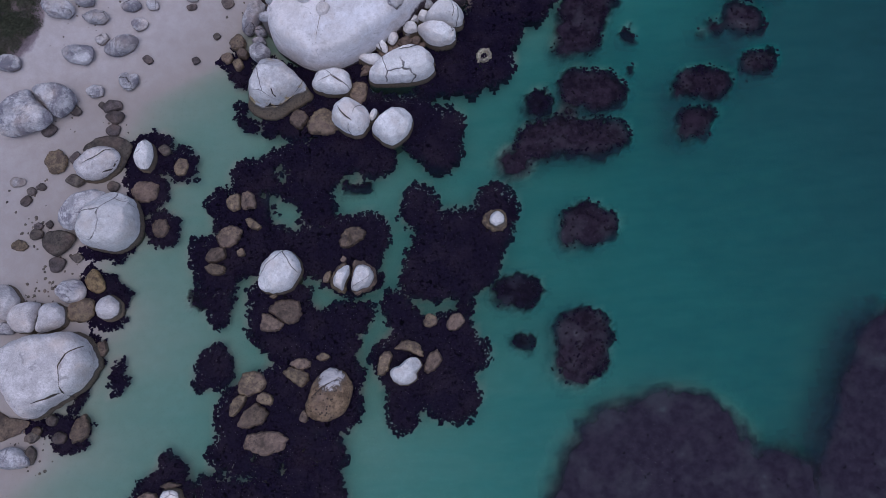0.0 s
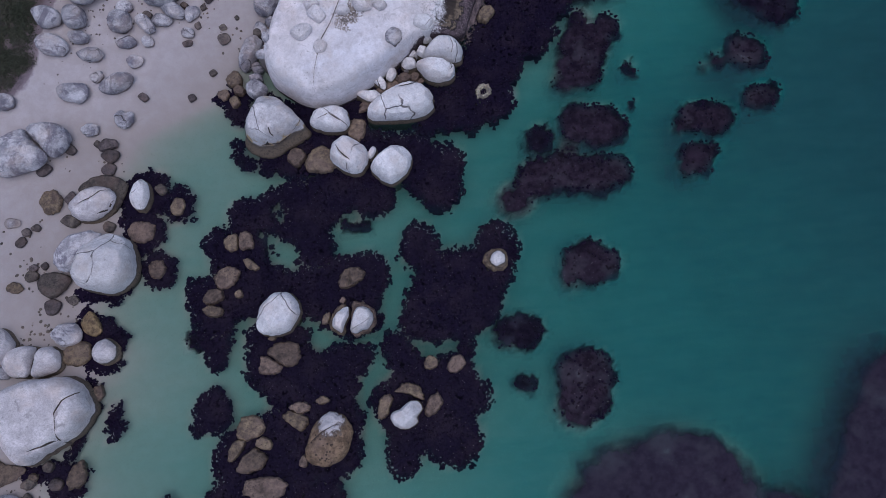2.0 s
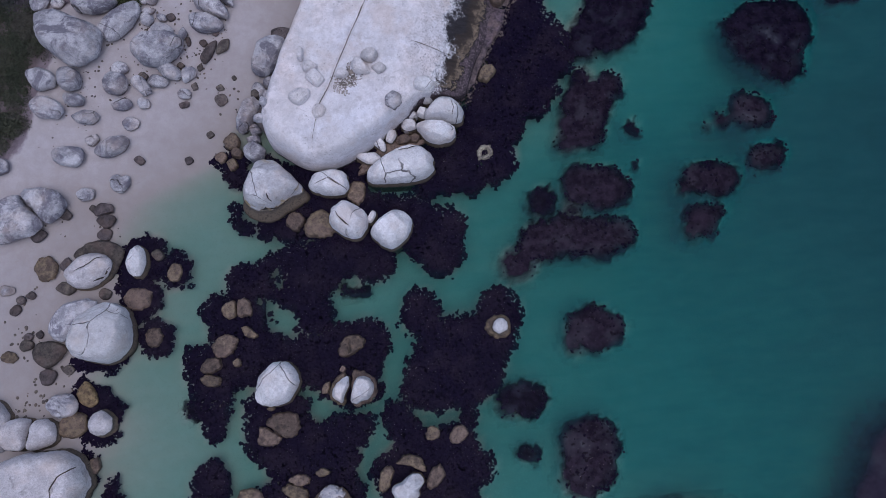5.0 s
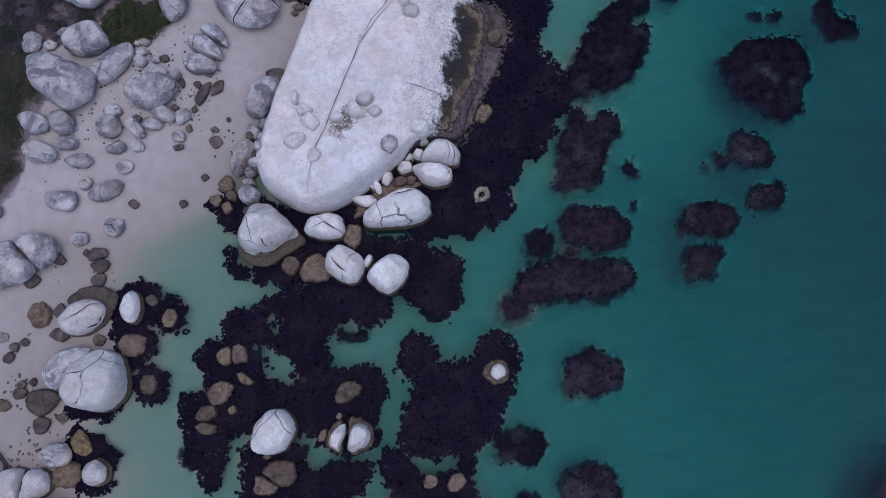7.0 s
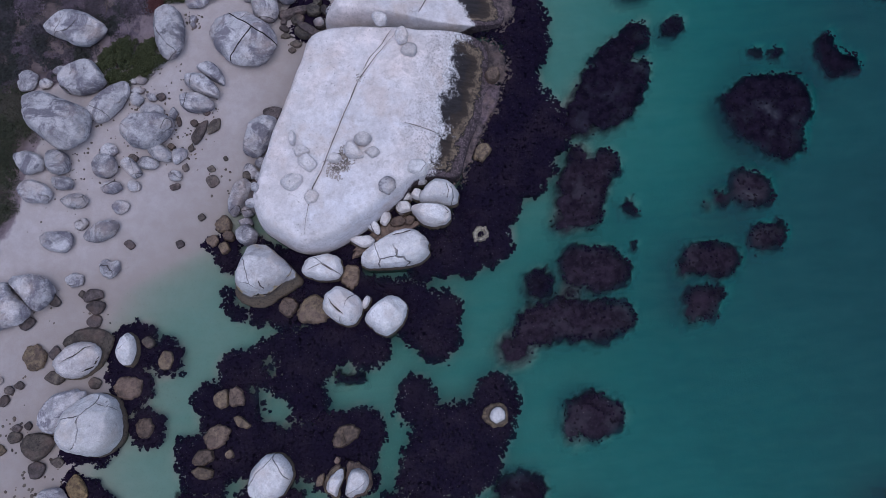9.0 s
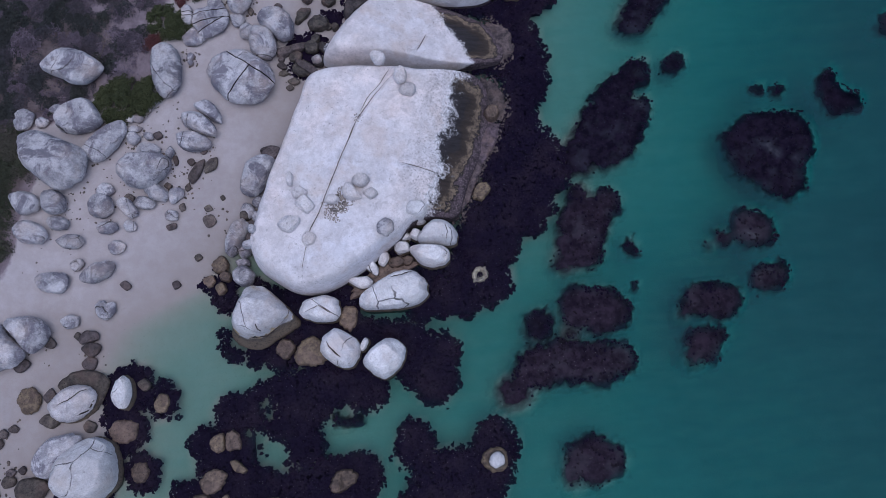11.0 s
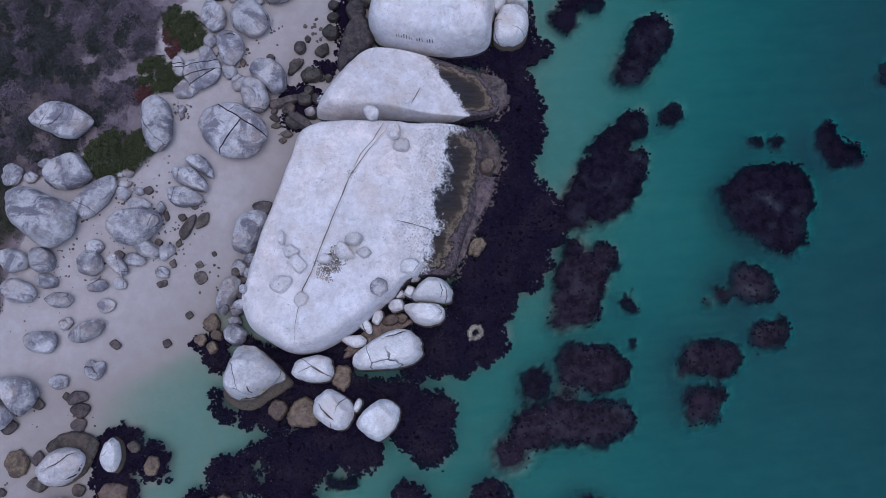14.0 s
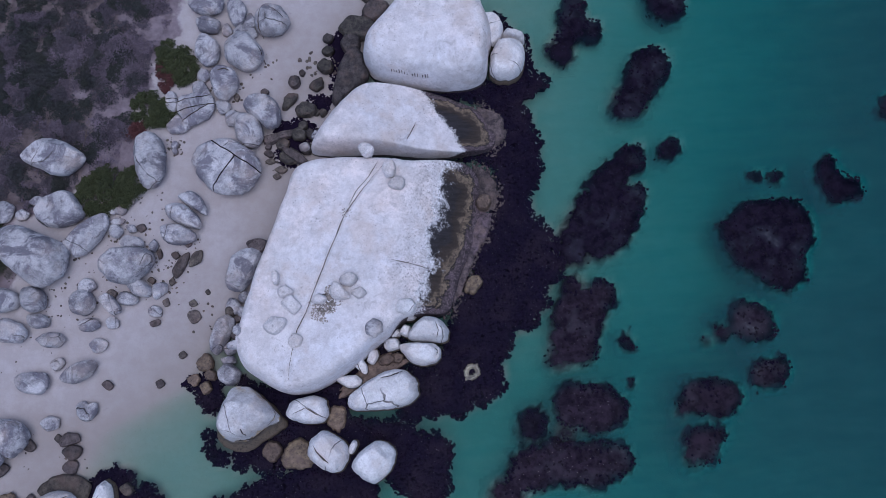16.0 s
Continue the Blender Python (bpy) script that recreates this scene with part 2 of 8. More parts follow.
def wet_rock(name, pale, dark, rough=0.6, crown=0.0):
    """Low rock in the swash: brown, barnacled, mottled with weed."""
    mat, nt, bsdf = nodes_of(name, rough)
    pos = position(nt)
    rnd = nt.nodes.new("ShaderNodeObjectInfo").outputs["Random"]
    spots = node(nt, "ShaderNodeTexVoronoi", Scale=5.0)
    nt.links.new(pos, spots.inputs["Vector"])
    mottle = noise_tex(nt, 2.4, 7.0, 0.72, pos)
    big = noise_tex(nt, 0.7, 3.0, 0.6, pos)
    hue = mix(nt, ramp(nt, math_node(nt, "FRACT", math_node(nt, "MULTIPLY", rnd, 7.3)), (0.35, 0.0), (0.65, 1.0)), pale, (1.16 * pale[0], 1.22 * pale[1], 1.0 * pale[2]))
    col = mix(nt, ramp(nt, mottle, (0.38, 0.0), (0.62, 1.0)), dark, hue)
    speckle = math_node(nt, "ADD", 0.7, math_node(nt, "MULTIPLY", noise_tex(nt, 10.0, 5.0, 0.8, pos), 0.6))
    col = mix(nt, 1.0, col, speckle, "MULTIPLY")
    col = mix(nt, ramp(nt, spots.outputs["Distance"], (0.1, 0.75), (0.24, 0.0)), col, tuple(0.3 * c for c in dark))
    col = mix(nt, ramp(nt, noise_tex(nt, 0.9, 5.0, 0.6, pos), (0.54, 0.0), (0.64, 0.6)), col, tuple(0.6 * c for c in dark))
    col = mix(nt, ramp(nt, big, (0.5, 0.0), (0.7, 0.5)), col, (0.2, 0.14, 0.12))
    col = mix(nt, 1.0, col, math_node(nt, "ADD", 0.7, math_node(nt, "MULTIPLY", rnd, 0.6)), "MULTIPLY")
    if crown:
        # deep weather pits
        pit = node(nt, "ShaderNodeTexVoronoi", Scale=3.6)
        nt.links.new(pos, pit.inputs["Vector"])
        col = mix(nt, math_node(nt, "MULTIPLY", ramp(nt, pit.outputs["Distance"], (0.2, 0.95), (0.32, 0.0)), ramp(nt, big, (0.44, 0.0), (0.52, 1.0))), col, (0.03, 0.022, 0.018))
        z = nt.nodes.new("ShaderNodeSeparateXYZ")
        nt.links.new(pos, z.inputs[0])
        level = math_node(nt, "ADD", math_node(nt, "DIVIDE", z.outputs[2], 2 * crown), math_node(nt, "MULTIPLY", math_node(nt, "SUBTRACT", mottle, 0.5), 0.5))
        here = nt.nodes.new("ShaderNodeSeparateXYZ")
        nt.links.new(nt.nodes.new("ShaderNodeObjectInfo").outputs["Location"], here.inputs[0])
        north = math_node(nt, "SUBTRACT", math_node(nt, "SUBTRACT", z.outputs[1], here.outputs[1]), 0.75)
        level = math_node(nt, "ADD", level, math_node(nt, "MULTIPLY", north, 0.3))
        col = mix(nt, ramp(nt, level, (0.5, 0.0), (0.56, 0.7)), col, (0.1, 0.085, 0.08))
        col = mix(nt, ramp(nt, level, (0.58, 0.0), (0.64, 0.9)), col, (0.55, 0.53, 0.55))
    nt.links.new(col, bsdf.inputs["Base Color"])
    bump(nt, bsdf, math_node(nt, "ADD", mottle, spots.outputs["Distance"]), 0.6, 0.1)
    return mat


MAT = {
    "w": granite("sea_granite", (0.95, 0.94, 0.96), (0.42, 0.4, 0.42), 0.3, 0.7, cracks=0.2, fleck=0.2, grit=0.25, speck=0.3, smudge=0.45, patches=0.2),
    "lichen": granite("lichen_granite", (0.9, 0.89, 0.92), (0.36, 0.34, 0.36), 0.45, 1.0, 0.8),
    "s": granite("slab_granite", (0.89, 0.865, 0.895), (0.4, 0.37, 0.375), 0.35, 0.3, 0.0, 0.0, 2.25, 0.5, 1.3, 0.0, 0.1, 0.4, 0.86, 0.22),
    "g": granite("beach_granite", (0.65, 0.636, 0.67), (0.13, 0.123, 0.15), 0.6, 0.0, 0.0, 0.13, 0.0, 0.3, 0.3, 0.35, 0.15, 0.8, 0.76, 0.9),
    "v": granite("shore_granite", (0.79, 0.755, 0.775), (0.28, 0.26, 0.275), 0.45, 0.85, 0.0, 0.0, 0.0, 0.15, 0.15, smudge=0.7, coarse_grain=0.66),
    "r": granite("loose_granite", (0.9, 0.86, 0.87), (0.3, 0.27, 0.27), 0.35, 0.0, 0.0, 0.0, smudge=0.35, coarse_grain=0.8, patches=0.15),
    "b": wet_rock("wet_brown_rock", (0.195, 0.14, 0.11), (0.075, 0.053, 0.045)),
    "m": wet_rock("mussel_rock", (0.13, 0.095, 0.112), (0.035, 0.026, 0.032)),
    "p": wet_rock("pitted_rock", (0.29, 0.2, 0.128), (0.12, 0.08, 0.052), 0.7, 0.95),
    "k": wet_rock("black_wet_rock", (0.08, 0.067, 0.068), (0.03, 0.025, 0.026), 0.6),
    "gravel": wet_rock("slab_gravel", (0.44, 0.385, 0.35), (0.15, 0.13, 0.12), 0.9),
    "d": wet_rock("dark_pebble_rock", (0.128, 0.104, 0.105), (0.055, 0.044, 0.044), 0.75),
}


def sand_material():
    mat, nt, bsdf = nodes_of("sand", 0.95)
    pos = position(nt)
    fine = noise_tex(nt, 14.0, 6.0, 0.7, pos)
    broad = noise_tex(nt, 0.22, 5.0, 0.6, pos)
    mid = noise_tex(nt, 1.1, 6.0, 0.65, pos)
    col = mix(nt, broad, (0.415, 0.38, 0.39), (0.515, 0.485, 0.505))
    col = mix(nt, ramp(nt, mid, (0.42, 0.26), (0.62, 0.0)), col, (0.3, 0.24, 0.22))
    col = mix(nt, ramp(nt, fine, (0.3, 0.3), (0.5, 0.0)), col, (0.3, 0.26, 0.25))
    z = nt.nodes.new("ShaderNodeSeparateXYZ")
    nt.links.new(pos, z.inputs[0])
    damp = math_node(nt, "ADD", z.outputs[2], math_node(nt, "MULTIPLY", math_node(nt, "SUBTRACT", broad, 0.5), 0.4))
    col = mix(nt, ramp(nt, math_node(nt, "MULTIPLY", math_node(nt, "ADD", damp, 1.2), 0.5), (0.05, 0.7), (0.45, 0.75), (0.615, 0.68), (0.92, 0.0)), col, (0.28, 0.243, 0.222))
    soil = nt.nodes.new("ShaderNodeAttribute")
    soil.attribute_name = "litter"
    litter = mix(nt, ramp(nt, mid, (0.35, 0.0), (0.65, 1.0)), (0.075, 0.058, 0.06), (0.19, 0.152, 0.158))
    edge = math_node(nt, "ADD", soil.outputs["Fac"], math_node(nt, "MULTIPLY", math_node(nt, "SUBTRACT", mid, 0.5), 0.9))
    dust = mix(nt, ramp(nt, mid, (0.35, 0.0), (0.65, 1.0)), (0.125, 0.1, 0.115), (0.25, 0.205, 0.23))
    col = mix(nt, ramp(nt, edge, (0.16, 0.0), (0.34, 1.0)), col, dust)
    col = mix(nt, ramp(nt, edge, (0.62, 0.0), (0.82, 1.0)), col, litter)
    nt.links.new(col, bsdf.inputs["Base Color"])
    bump(nt, bsdf, math_node(nt, "ADD", mid, math_node(nt, "MULTIPLY", fine, 0.2)), 0.35, 0.15)
    return mat


def water_material():
    """Clear green sea: light is absorbed by the depth of water below each point; faint ripples mirror the sky."""
    mat = bpy.data.materials.new("sea_water")
    mat.use_nodes = True
    nt = mat.node_tree
    nt.nodes.remove(nt.nodes["Principled BSDF"])
    att = nt.nodes.new("ShaderNodeAttribute")
    att.attribute_name = "depth"
    d = att.outputs["Fac"]
    pos = position(nt)
    cloud = noise_tex(nt, 0.12, 4.0, 0.55, pos)
    d = math_node(nt, "MULTIPLY", d, math_node(nt, "ADD", 0.8, math_node(nt, "MULTIPLY", cloud, 0.4)))
    # light and dark streaks of ripples, painted by varying the depth tint
    swell = nt.nodes.new("ShaderNodeMapping")
    swell.inputs["Scale"].default_value = (0.35, 1.3, 1.0)
    swell.inputs["Rotation"].default_value = (0, 0, 0.6)
    nt.links.new(pos, swell.inputs["Vector"])
    d = math_node(nt, "MULTIPLY", d, math_node(nt, "ADD", 0.84, math_node(nt, "MULTIPLY", noise_tex(nt, 0.9, 5.0, 0.6, swell.outputs[0]), 0.32)))
    chop = noise_tex(nt, 0.55, 6.0, 0.68, swell.outputs[0])
    d = math_node(nt, "MULTIPLY", d, math_node(nt, "ADD", 0.95, ramp(nt, chop, (0.42, 0.0), (0.66, 0.17))))
    tint = nt.nodes.new("ShaderNodeCombineColor")
    for i, (base, stain) in enumerate(((0.62, 0.0), (0.893, 0.0), (0.909, 0.1))):
        # the yellow of river silt takes a little blue at once, the depth takes red
        yellow = math_node(nt, "ADD", 1 - stain, math_node(nt, "MULTIPLY", math_node(nt, "POWER", 0.08, d), stain))
        nt.links.new(math_node(nt, "MULTIPLY", math_node(nt, "POWER", base, d), yellow), tint.inputs[i])
    clear = nt.nodes.new("ShaderNodeBsdfTransparent")
    nt.links.new(tint.outputs[0], clear.inputs[0])
    silt = node(nt, "ShaderNodeBsdfDiffuse", Color=(0.1, 0.145, 0.195, 1))
    body = nt.nodes.new("ShaderNodeMixShader")
    nt.links.new(math_node(nt, "MINIMUM", math_node(nt, "MULTIPLY", d, 0.028), 0.15), body.inputs[0])
    nt.links.new(clear.outputs[0], body.inputs[1])
    nt.links.new(silt.outputs[0], body.inputs[2])
    gloss = node(nt, "ShaderNodeBsdfGlossy", Roughness=0.12)
    ripple = nt.nodes.new("ShaderNodeMapping")
    ripple.inputs["Scale"].default_value = (1.0, 2.2, 1.0)
    ripple.inputs["Rotation"].default_value = (0, 0, 0.45)
    nt.links.new(pos, ripple.inputs["Vector"])
    wave = noise_tex(nt, 0.9, 4.0, 0.55, ripple.outputs[0])
    b = node(nt, "ShaderNodeBump", Strength=0.15, Distance=0.2)
    nt.links.new(wave, b.inputs["Height"])
    nt.links.new(b.outputs[0], gloss.inputs["Normal"])
    top = nt.nodes.new("ShaderNodeMixShader")
    top.inputs[0].default_value = 0.0012
    nt.links.new(body.outputs[0], top.inputs[1])
    nt.links.new(gloss.outputs[0], top.inputs[2])
    nt.links.new(top.outputs[0], nt.nodes["Material Output"].inputs[0])
    return mat


def leaf_material(name, a, b, rough=0.6, gloss=0.3, ripe=None):
    """Leaves between two tones; ripe: a third tone that comes in drifts a few metres wide."""
    mat, nt, bsdf = nodes_of(name, rough)
    bsdf.inputs["Specular IOR Level"].default_value = gloss
    island = nt.nodes.new("ShaderNodeNewGeometry").outputs["Random Per Island"]
    patch = noise_tex(nt, 0.9, 4.0, 0.6)
    col = mix(nt, math_node(nt, "MULTIPLY", math_node(nt, "ADD", island, patch), 0.5), a, b)
    if ripe:
        drift = math_node(nt, "ADD", noise_tex(nt, 0.38, 6.0, 0.62, position(nt)), math_node(nt, "MULTIPLY", island, 0.08))
        col = mix(nt, ramp(nt, drift, (0.5, 0.0), (0.68, 0.65)), col, ripe)
    nt.links.new(col, bsdf.inputs["Base Color"])
    return mat


# CRACK: painted shade of cracks and cleft walls, also the scrawl's dark paint
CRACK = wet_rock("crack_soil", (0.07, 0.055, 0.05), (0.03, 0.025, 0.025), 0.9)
# SEAM: soil and painted shade in the great slab's long cracks
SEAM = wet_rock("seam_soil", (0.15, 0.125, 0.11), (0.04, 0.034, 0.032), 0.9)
SAND, WATER = sand_material(), water_material()
KELP = leaf_material("kelp", (0.0075, 0.0047, 0.0148), (0.0155, 0.01, 0.0295), 0.7, 0.02, (0.029, 0.019, 0.033))
KELP_SUNK = leaf_material("sunken_kelp", (0.0085, 0.005, 0.012), (0.019, 0.0125, 0.024), 0.7, 0.03)
KELP_BROWN = leaf_material("brown_kelp", (0.01, 0.006, 0.0125), (0.028, 0.017, 0.029), 0.7, 0.02)
KELP_HEAD = leaf_material("kelp_head", (0.0072, 0.0047, 0.0138), (0.0145, 0.0094, 0.026), 0.7, 0.03, (0.025, 0.016, 0.029))
REEF = leaf_material("weedy_reef", (0.0078, 0.005, 0.014), (0.0145, 0.0093, 0.026), 0.8, 0.03)


def drift_material(name, deep, light, pale, firm):
    """Sunken weed: a purple-brown tangle that thins out towards its margin."""
    mat, nt, bsdf = nodes_of(name, 0.9)
    bsdf.inputs["Specular IOR Level"].default_value = 0.02
    pos = position(nt)
    tangle = noise_tex(nt, 1.6, 8.0, 0.7, pos)
    broad = noise_tex(nt, 0.5, 3.0, 0.55, pos)
    col = mix(nt, ramp(nt, tangle, (0.4, 0.0), (0.6, 1.0)), deep, light)
    # pale clouds in the weed's colour stand in for haze in the water
    col = mix(nt, ramp(nt, broad, (0.5, 0.0), (0.7, 0.85)), col, pale)
    cover = nt.nodes.new("ShaderNodeAttribute")
    cover.attribute_name = "cover"
    # crowns of sunken stone that the weed leaves bare
    col = mix(nt, math_node(nt, "MULTIPLY", ramp(nt, broad, (0.64, 0.0), (0.72, 0.4)), math_node(nt, "MULTIPLY", ramp(nt, tangle, (0.42, 0.3), (0.56, 1.0)), ramp(nt, cover.outputs["Fac"], (0.85, 0.0), (1.0, 1.0)))), col, (0.15, 0.14, 0.16))
    nt.links.new(col, bsdf.inputs["Base Color"])
    alpha = math_node(nt, "ADD", math_node(nt, "MULTIPLY", cover.outputs["Fac"], firm), math_node(nt, "MULTIPLY", math_node(nt, "SUBTRACT", tangle, 0.75), 0.9))
    alpha = math_node(nt, "MINIMUM", math_node(nt, "MAXIMUM", alpha, 0.0), 1.0)
    nt.links.new(math_node(nt, "MULTIPLY", alpha, cover_floor(nt, cover)), bsdf.inputs["Alpha"])
    return mat


def cover_floor(nt, cover):
    return ramp(nt, cover.outputs["Fac"], (0.0, 0.0), (0.2, 1.0))


DRIFT = {"deep": drift_material("sunken_weed", (0.0065, 0.004, 0.0115), (0.02, 0.0122, 0.028), (0.042, 0.037, 0.056), 2.5),
         "brown": drift_material("brown_weed", (0.0135, 0.0077, 0.0172), (0.039, 0.0235, 0.041), (0.066, 0.052, 0.072), 2.1),
         "abyss": drift_material("deep_weed", (0.031, 0.017, 0.036), (0.048, 0.029, 0.054), (0.072, 0.053, 0.078), 2.2)}


# ---- ground and sea ----
SHORE_Y = (-60, -5, 0, 6, 12, 18, 21, 24, 26.5, 30, 37, 44, 53, 58, 90)
SHORE_X = (-47, -34.6, -30.6, -28.4, -26.8, -26.4, -26.6, -25.0, -19.4, -13.0, -9.0, -6.2, -2.2, -0.8, 7)



def shore(y):
    return np.interp(y, SHORE_Y, SHORE_X)


def ground(x, y):
    """Height of sand and sea bed: a gentle beach, then a slow fall to four metres and more."""
    s = np.asarray(x, float) - sum(shore(np.asarray(y, float) + o) for o in (-4, -2, 0, 2, 4)) / 5
    s = s + (0.9 * np.sin(0.55 * y + 0.2 * x) + 0.5 * np.sin(1.3 * y + 1.0)) * np.exp(-((s / 10.0) ** 2))
    up = np.interp(y, (10, 36), (0.028, 0.085)) * np.minimum(-s, 16) + 0.03 * np.clip(-s - 16, 0, 60)
    down = -1.1 * (1 - np.exp(-((np.maximum(s, 0) / 4.5) ** 1.2))) - 0.06 * np.clip(s - 10, 0, 17) - np.interp(y, (0, 25), (0.085, 0.145)) * np.clip(s - 26, 0, 120) - 0.05 * np.clip(x - 10, 0, 60) * np.clip((y - 18) / 22, 0, 1) * (s > 0)
    bank = 0.75 * np.exp(-((x + 2.0) / 11.0) ** 2 - ((y + 5.0) / 9.0) ** 2)
    down = down + np.minimum(bank, 0.68 * np.maximum(-down, 0))
    return np.where(s < 0, up, down) + 0.05 * np.sin(0.5 * x + 0.3 * y) * np.sin(0.37 * y - 0.2 * x)


def steps(lo, hi, step, far):
    mid = np.arange(lo, hi + step / 2, step)
    out = np.geomspace(step * 2, far, 14)
    return np.concatenate([lo - out[::-1], mid, hi + out])


def sheet(name, step, height, layer, value, mat):
    xs, ys = steps(-48, 52, step, 2000.0), steps(-22, 72, step, 2000.0)
    gx, gy = np.meshgrid(xs, ys)
    verts = np.stack([gx, gy, height(gx, gy)], -1).reshape(-1, 3)
    nx, ny = len(xs), len(ys)
    i = (np.arange(ny - 1)[:, None] * nx + np.arange(nx - 1)).ravel()
    me = bpy.data.meshes.new(name)
    me.from_pydata(verts.tolist(), [], np.stack([i, i + 1, i + nx + 1, i + nx], -1).tolist())
    a = me.attributes.new(layer, "FLOAT", "POINT")
    a.data.foreach_set("value", np.asarray(value(gx, gy), float).ravel().astype(np.float32))
    me.shade_smooth()
    me.materials.append(mat)
    return new(name, me)


# ground under the scrub: discs of x, y, radius
DRY_SCRUB = ((-27.5, 55.7, 7.8), (-28.7, 46.4, 5.5), (-20.9, 58.4, 3.6), (-28.1, 50.3, 7.0), (-31.7, 60.2, 3.7), (-31.4, 43.1, 2.8), (-22.7, 46.1, 2.2), (-20.9, 50.9, 1.6), (-32.9, 41.3, 1.3))
GREEN_SCRUB = ((-35.9, 36.1, 5.8), (-36.5, 33.1, 4.9), (-38.6, 39.4, 3.1), (-33.2, 37.6, 3.8), (-34.7, 31.6, 3.4), (-38.6, 30.1, 2.3))
BARE_SOIL = ((-18.3, 57.6, 2.2), (-21.6, 43.8, 1.5), (-18.6, 55.2, 1.8), (-21.3, 48.0, 1.1), (-21.3, 46.2, 1.0), (-20.1, 50.7, 0.8), (-20.7, 49.5, 0.8), (-19.8, 52.8, 0.7), (-17.1, 54.3, 0.7), (-19.8, 51.6, 0.8), (-17.4, 58.2, 1.4), (-19.2, 54.6, 1.3), (-21.3, 44.7, 1.2), (-20.2, 53.0, 1.9), (-18.9, 53.2, 1.3), (-20.4, 50.0, 1.5), (-19.6, 48.9, 0.9), (-22.3, 46.0, 1.4))
CLEARINGS = ((-22.1, 48.4, 1.0), (-22.5, 47.3, 0.8), (-21.4, 47.6, 0.7), (-18.6, 54.9, 1.1), (-19.7, 54.2, 0.7), (-17.7, 55.2, 0.7), (-22.5, 51.5, 0.7), (-21.6, 50.0, 0.8), (-22.1, 45.1, 0.8), (-22.8, 44.5, 1.0), (-21.7, 44.4, 0.9), (-21.2, 45.9, 0.6), (-24.5, 50.1, 0.8), (-25.4, 42.1, 0.9), (-26.7, 42.0, 0.7), (-20.4, 56.0, 0.6), (-17.2, 56.1, 0.7))
MAUVE_SCRUB = ((-30.1, 53.0, 1.6), (-25.6, 53.2, 1.4), (-24.5, 53.5, 1.1), (-27.9, 55.8, 1.1), (-23.1, 52.4, 0.9), (-20.5, 51.5, 1.1), (-19.8, 50.5, 0.8), (-18.8, 56.8, 1.0), (-28.7, 50.4, 1.4), (-30.5, 50.8, 1.1), (-26.3, 49.4, 1.0), (-23.1, 50.4, 0.7), (-23.8, 45.5, 0.8), (-21.2, 46.4, 0.5), (-29.8, 47.0, 1.0), (-21.2, 53.4, 1.2), (-20.2, 52.5, 1.1), (-18.7, 57.2, 1.3), (-21.5, 52.3, 0.9), (-19.6, 57.6, 1.2))
LITTER = DRY_SCRUB + GREEN_SCRUB


def litter(gx, gy):
    best = np.zeros(gx.shape)
    for x, y, r in LITTER:
        best = np.maximum(best, np.clip((r + 0.9 - np.hypot(gx - x, gy - y)) / 1.4, 0, 1))
    for x, y, r in CLEARINGS:
        best = np.minimum(best, 0.5 + 0.5 * np.clip((np.hypot(gx - x, gy - y) - r) / 0.7, 0, 1))
    for x, y, r in BARE_SOIL:
        best = np.maximum(best, 0.5 * np.clip((r + 0.6 - np.hypot(gx - x, gy - y)) / 1.2, 0, 1))
    return best


tagged(sheet("ground", 0.5, ground, "litter", litter, SAND), "pale pinkish beach sand running down under clear sea water", "sand", kind="structure")


# ---- rocks ----
def mesh_of(name, verts, faces, mat, smooth=True):
    me = bpy.data.meshes.new(name)
    me.from_pydata([tuple(v) for v in verts], [], faces)
    if smooth:
        me.shade_smooth()
    me.materials.append(mat)
    return me


def ring_faces(rings, segs):
    faces = [(0, 1 + s, 1 + (s + 1) % segs) for s in range(segs)]
    for r in range(rings - 1):
        a, b = 1 + r * segs, 1 + (r + 1) * segs
        faces += [(a + s, b + s, b + (s + 1) % segs, a + (s + 1) % segs) for s in range(segs)]
    return faces


def plan_radius(theta, bulge):
    """Smooth closed curve through the bulges, which multiply an ellipse's radius."""
    n = len(bulge)
    u = (theta / (2 * np.pi) * n) % n
    i = np.floor(u).astype(int) % n
    f = u - np.floor(u)
    b = np.array(bulge)
    p0, p1, p2, p3 = b[(i - 1) % n], b[i], b[(i + 1) % n], b[(i + 2) % n]
    return 0.5 * (2 * p1 + (p2 - p0) * f + (2 * p0 - 5 * p1 + 4 * p2 - p3) * f**2 + (3 * p1 - p0 - 3 * p2 + p3) * f**3)


ROCKS = 0


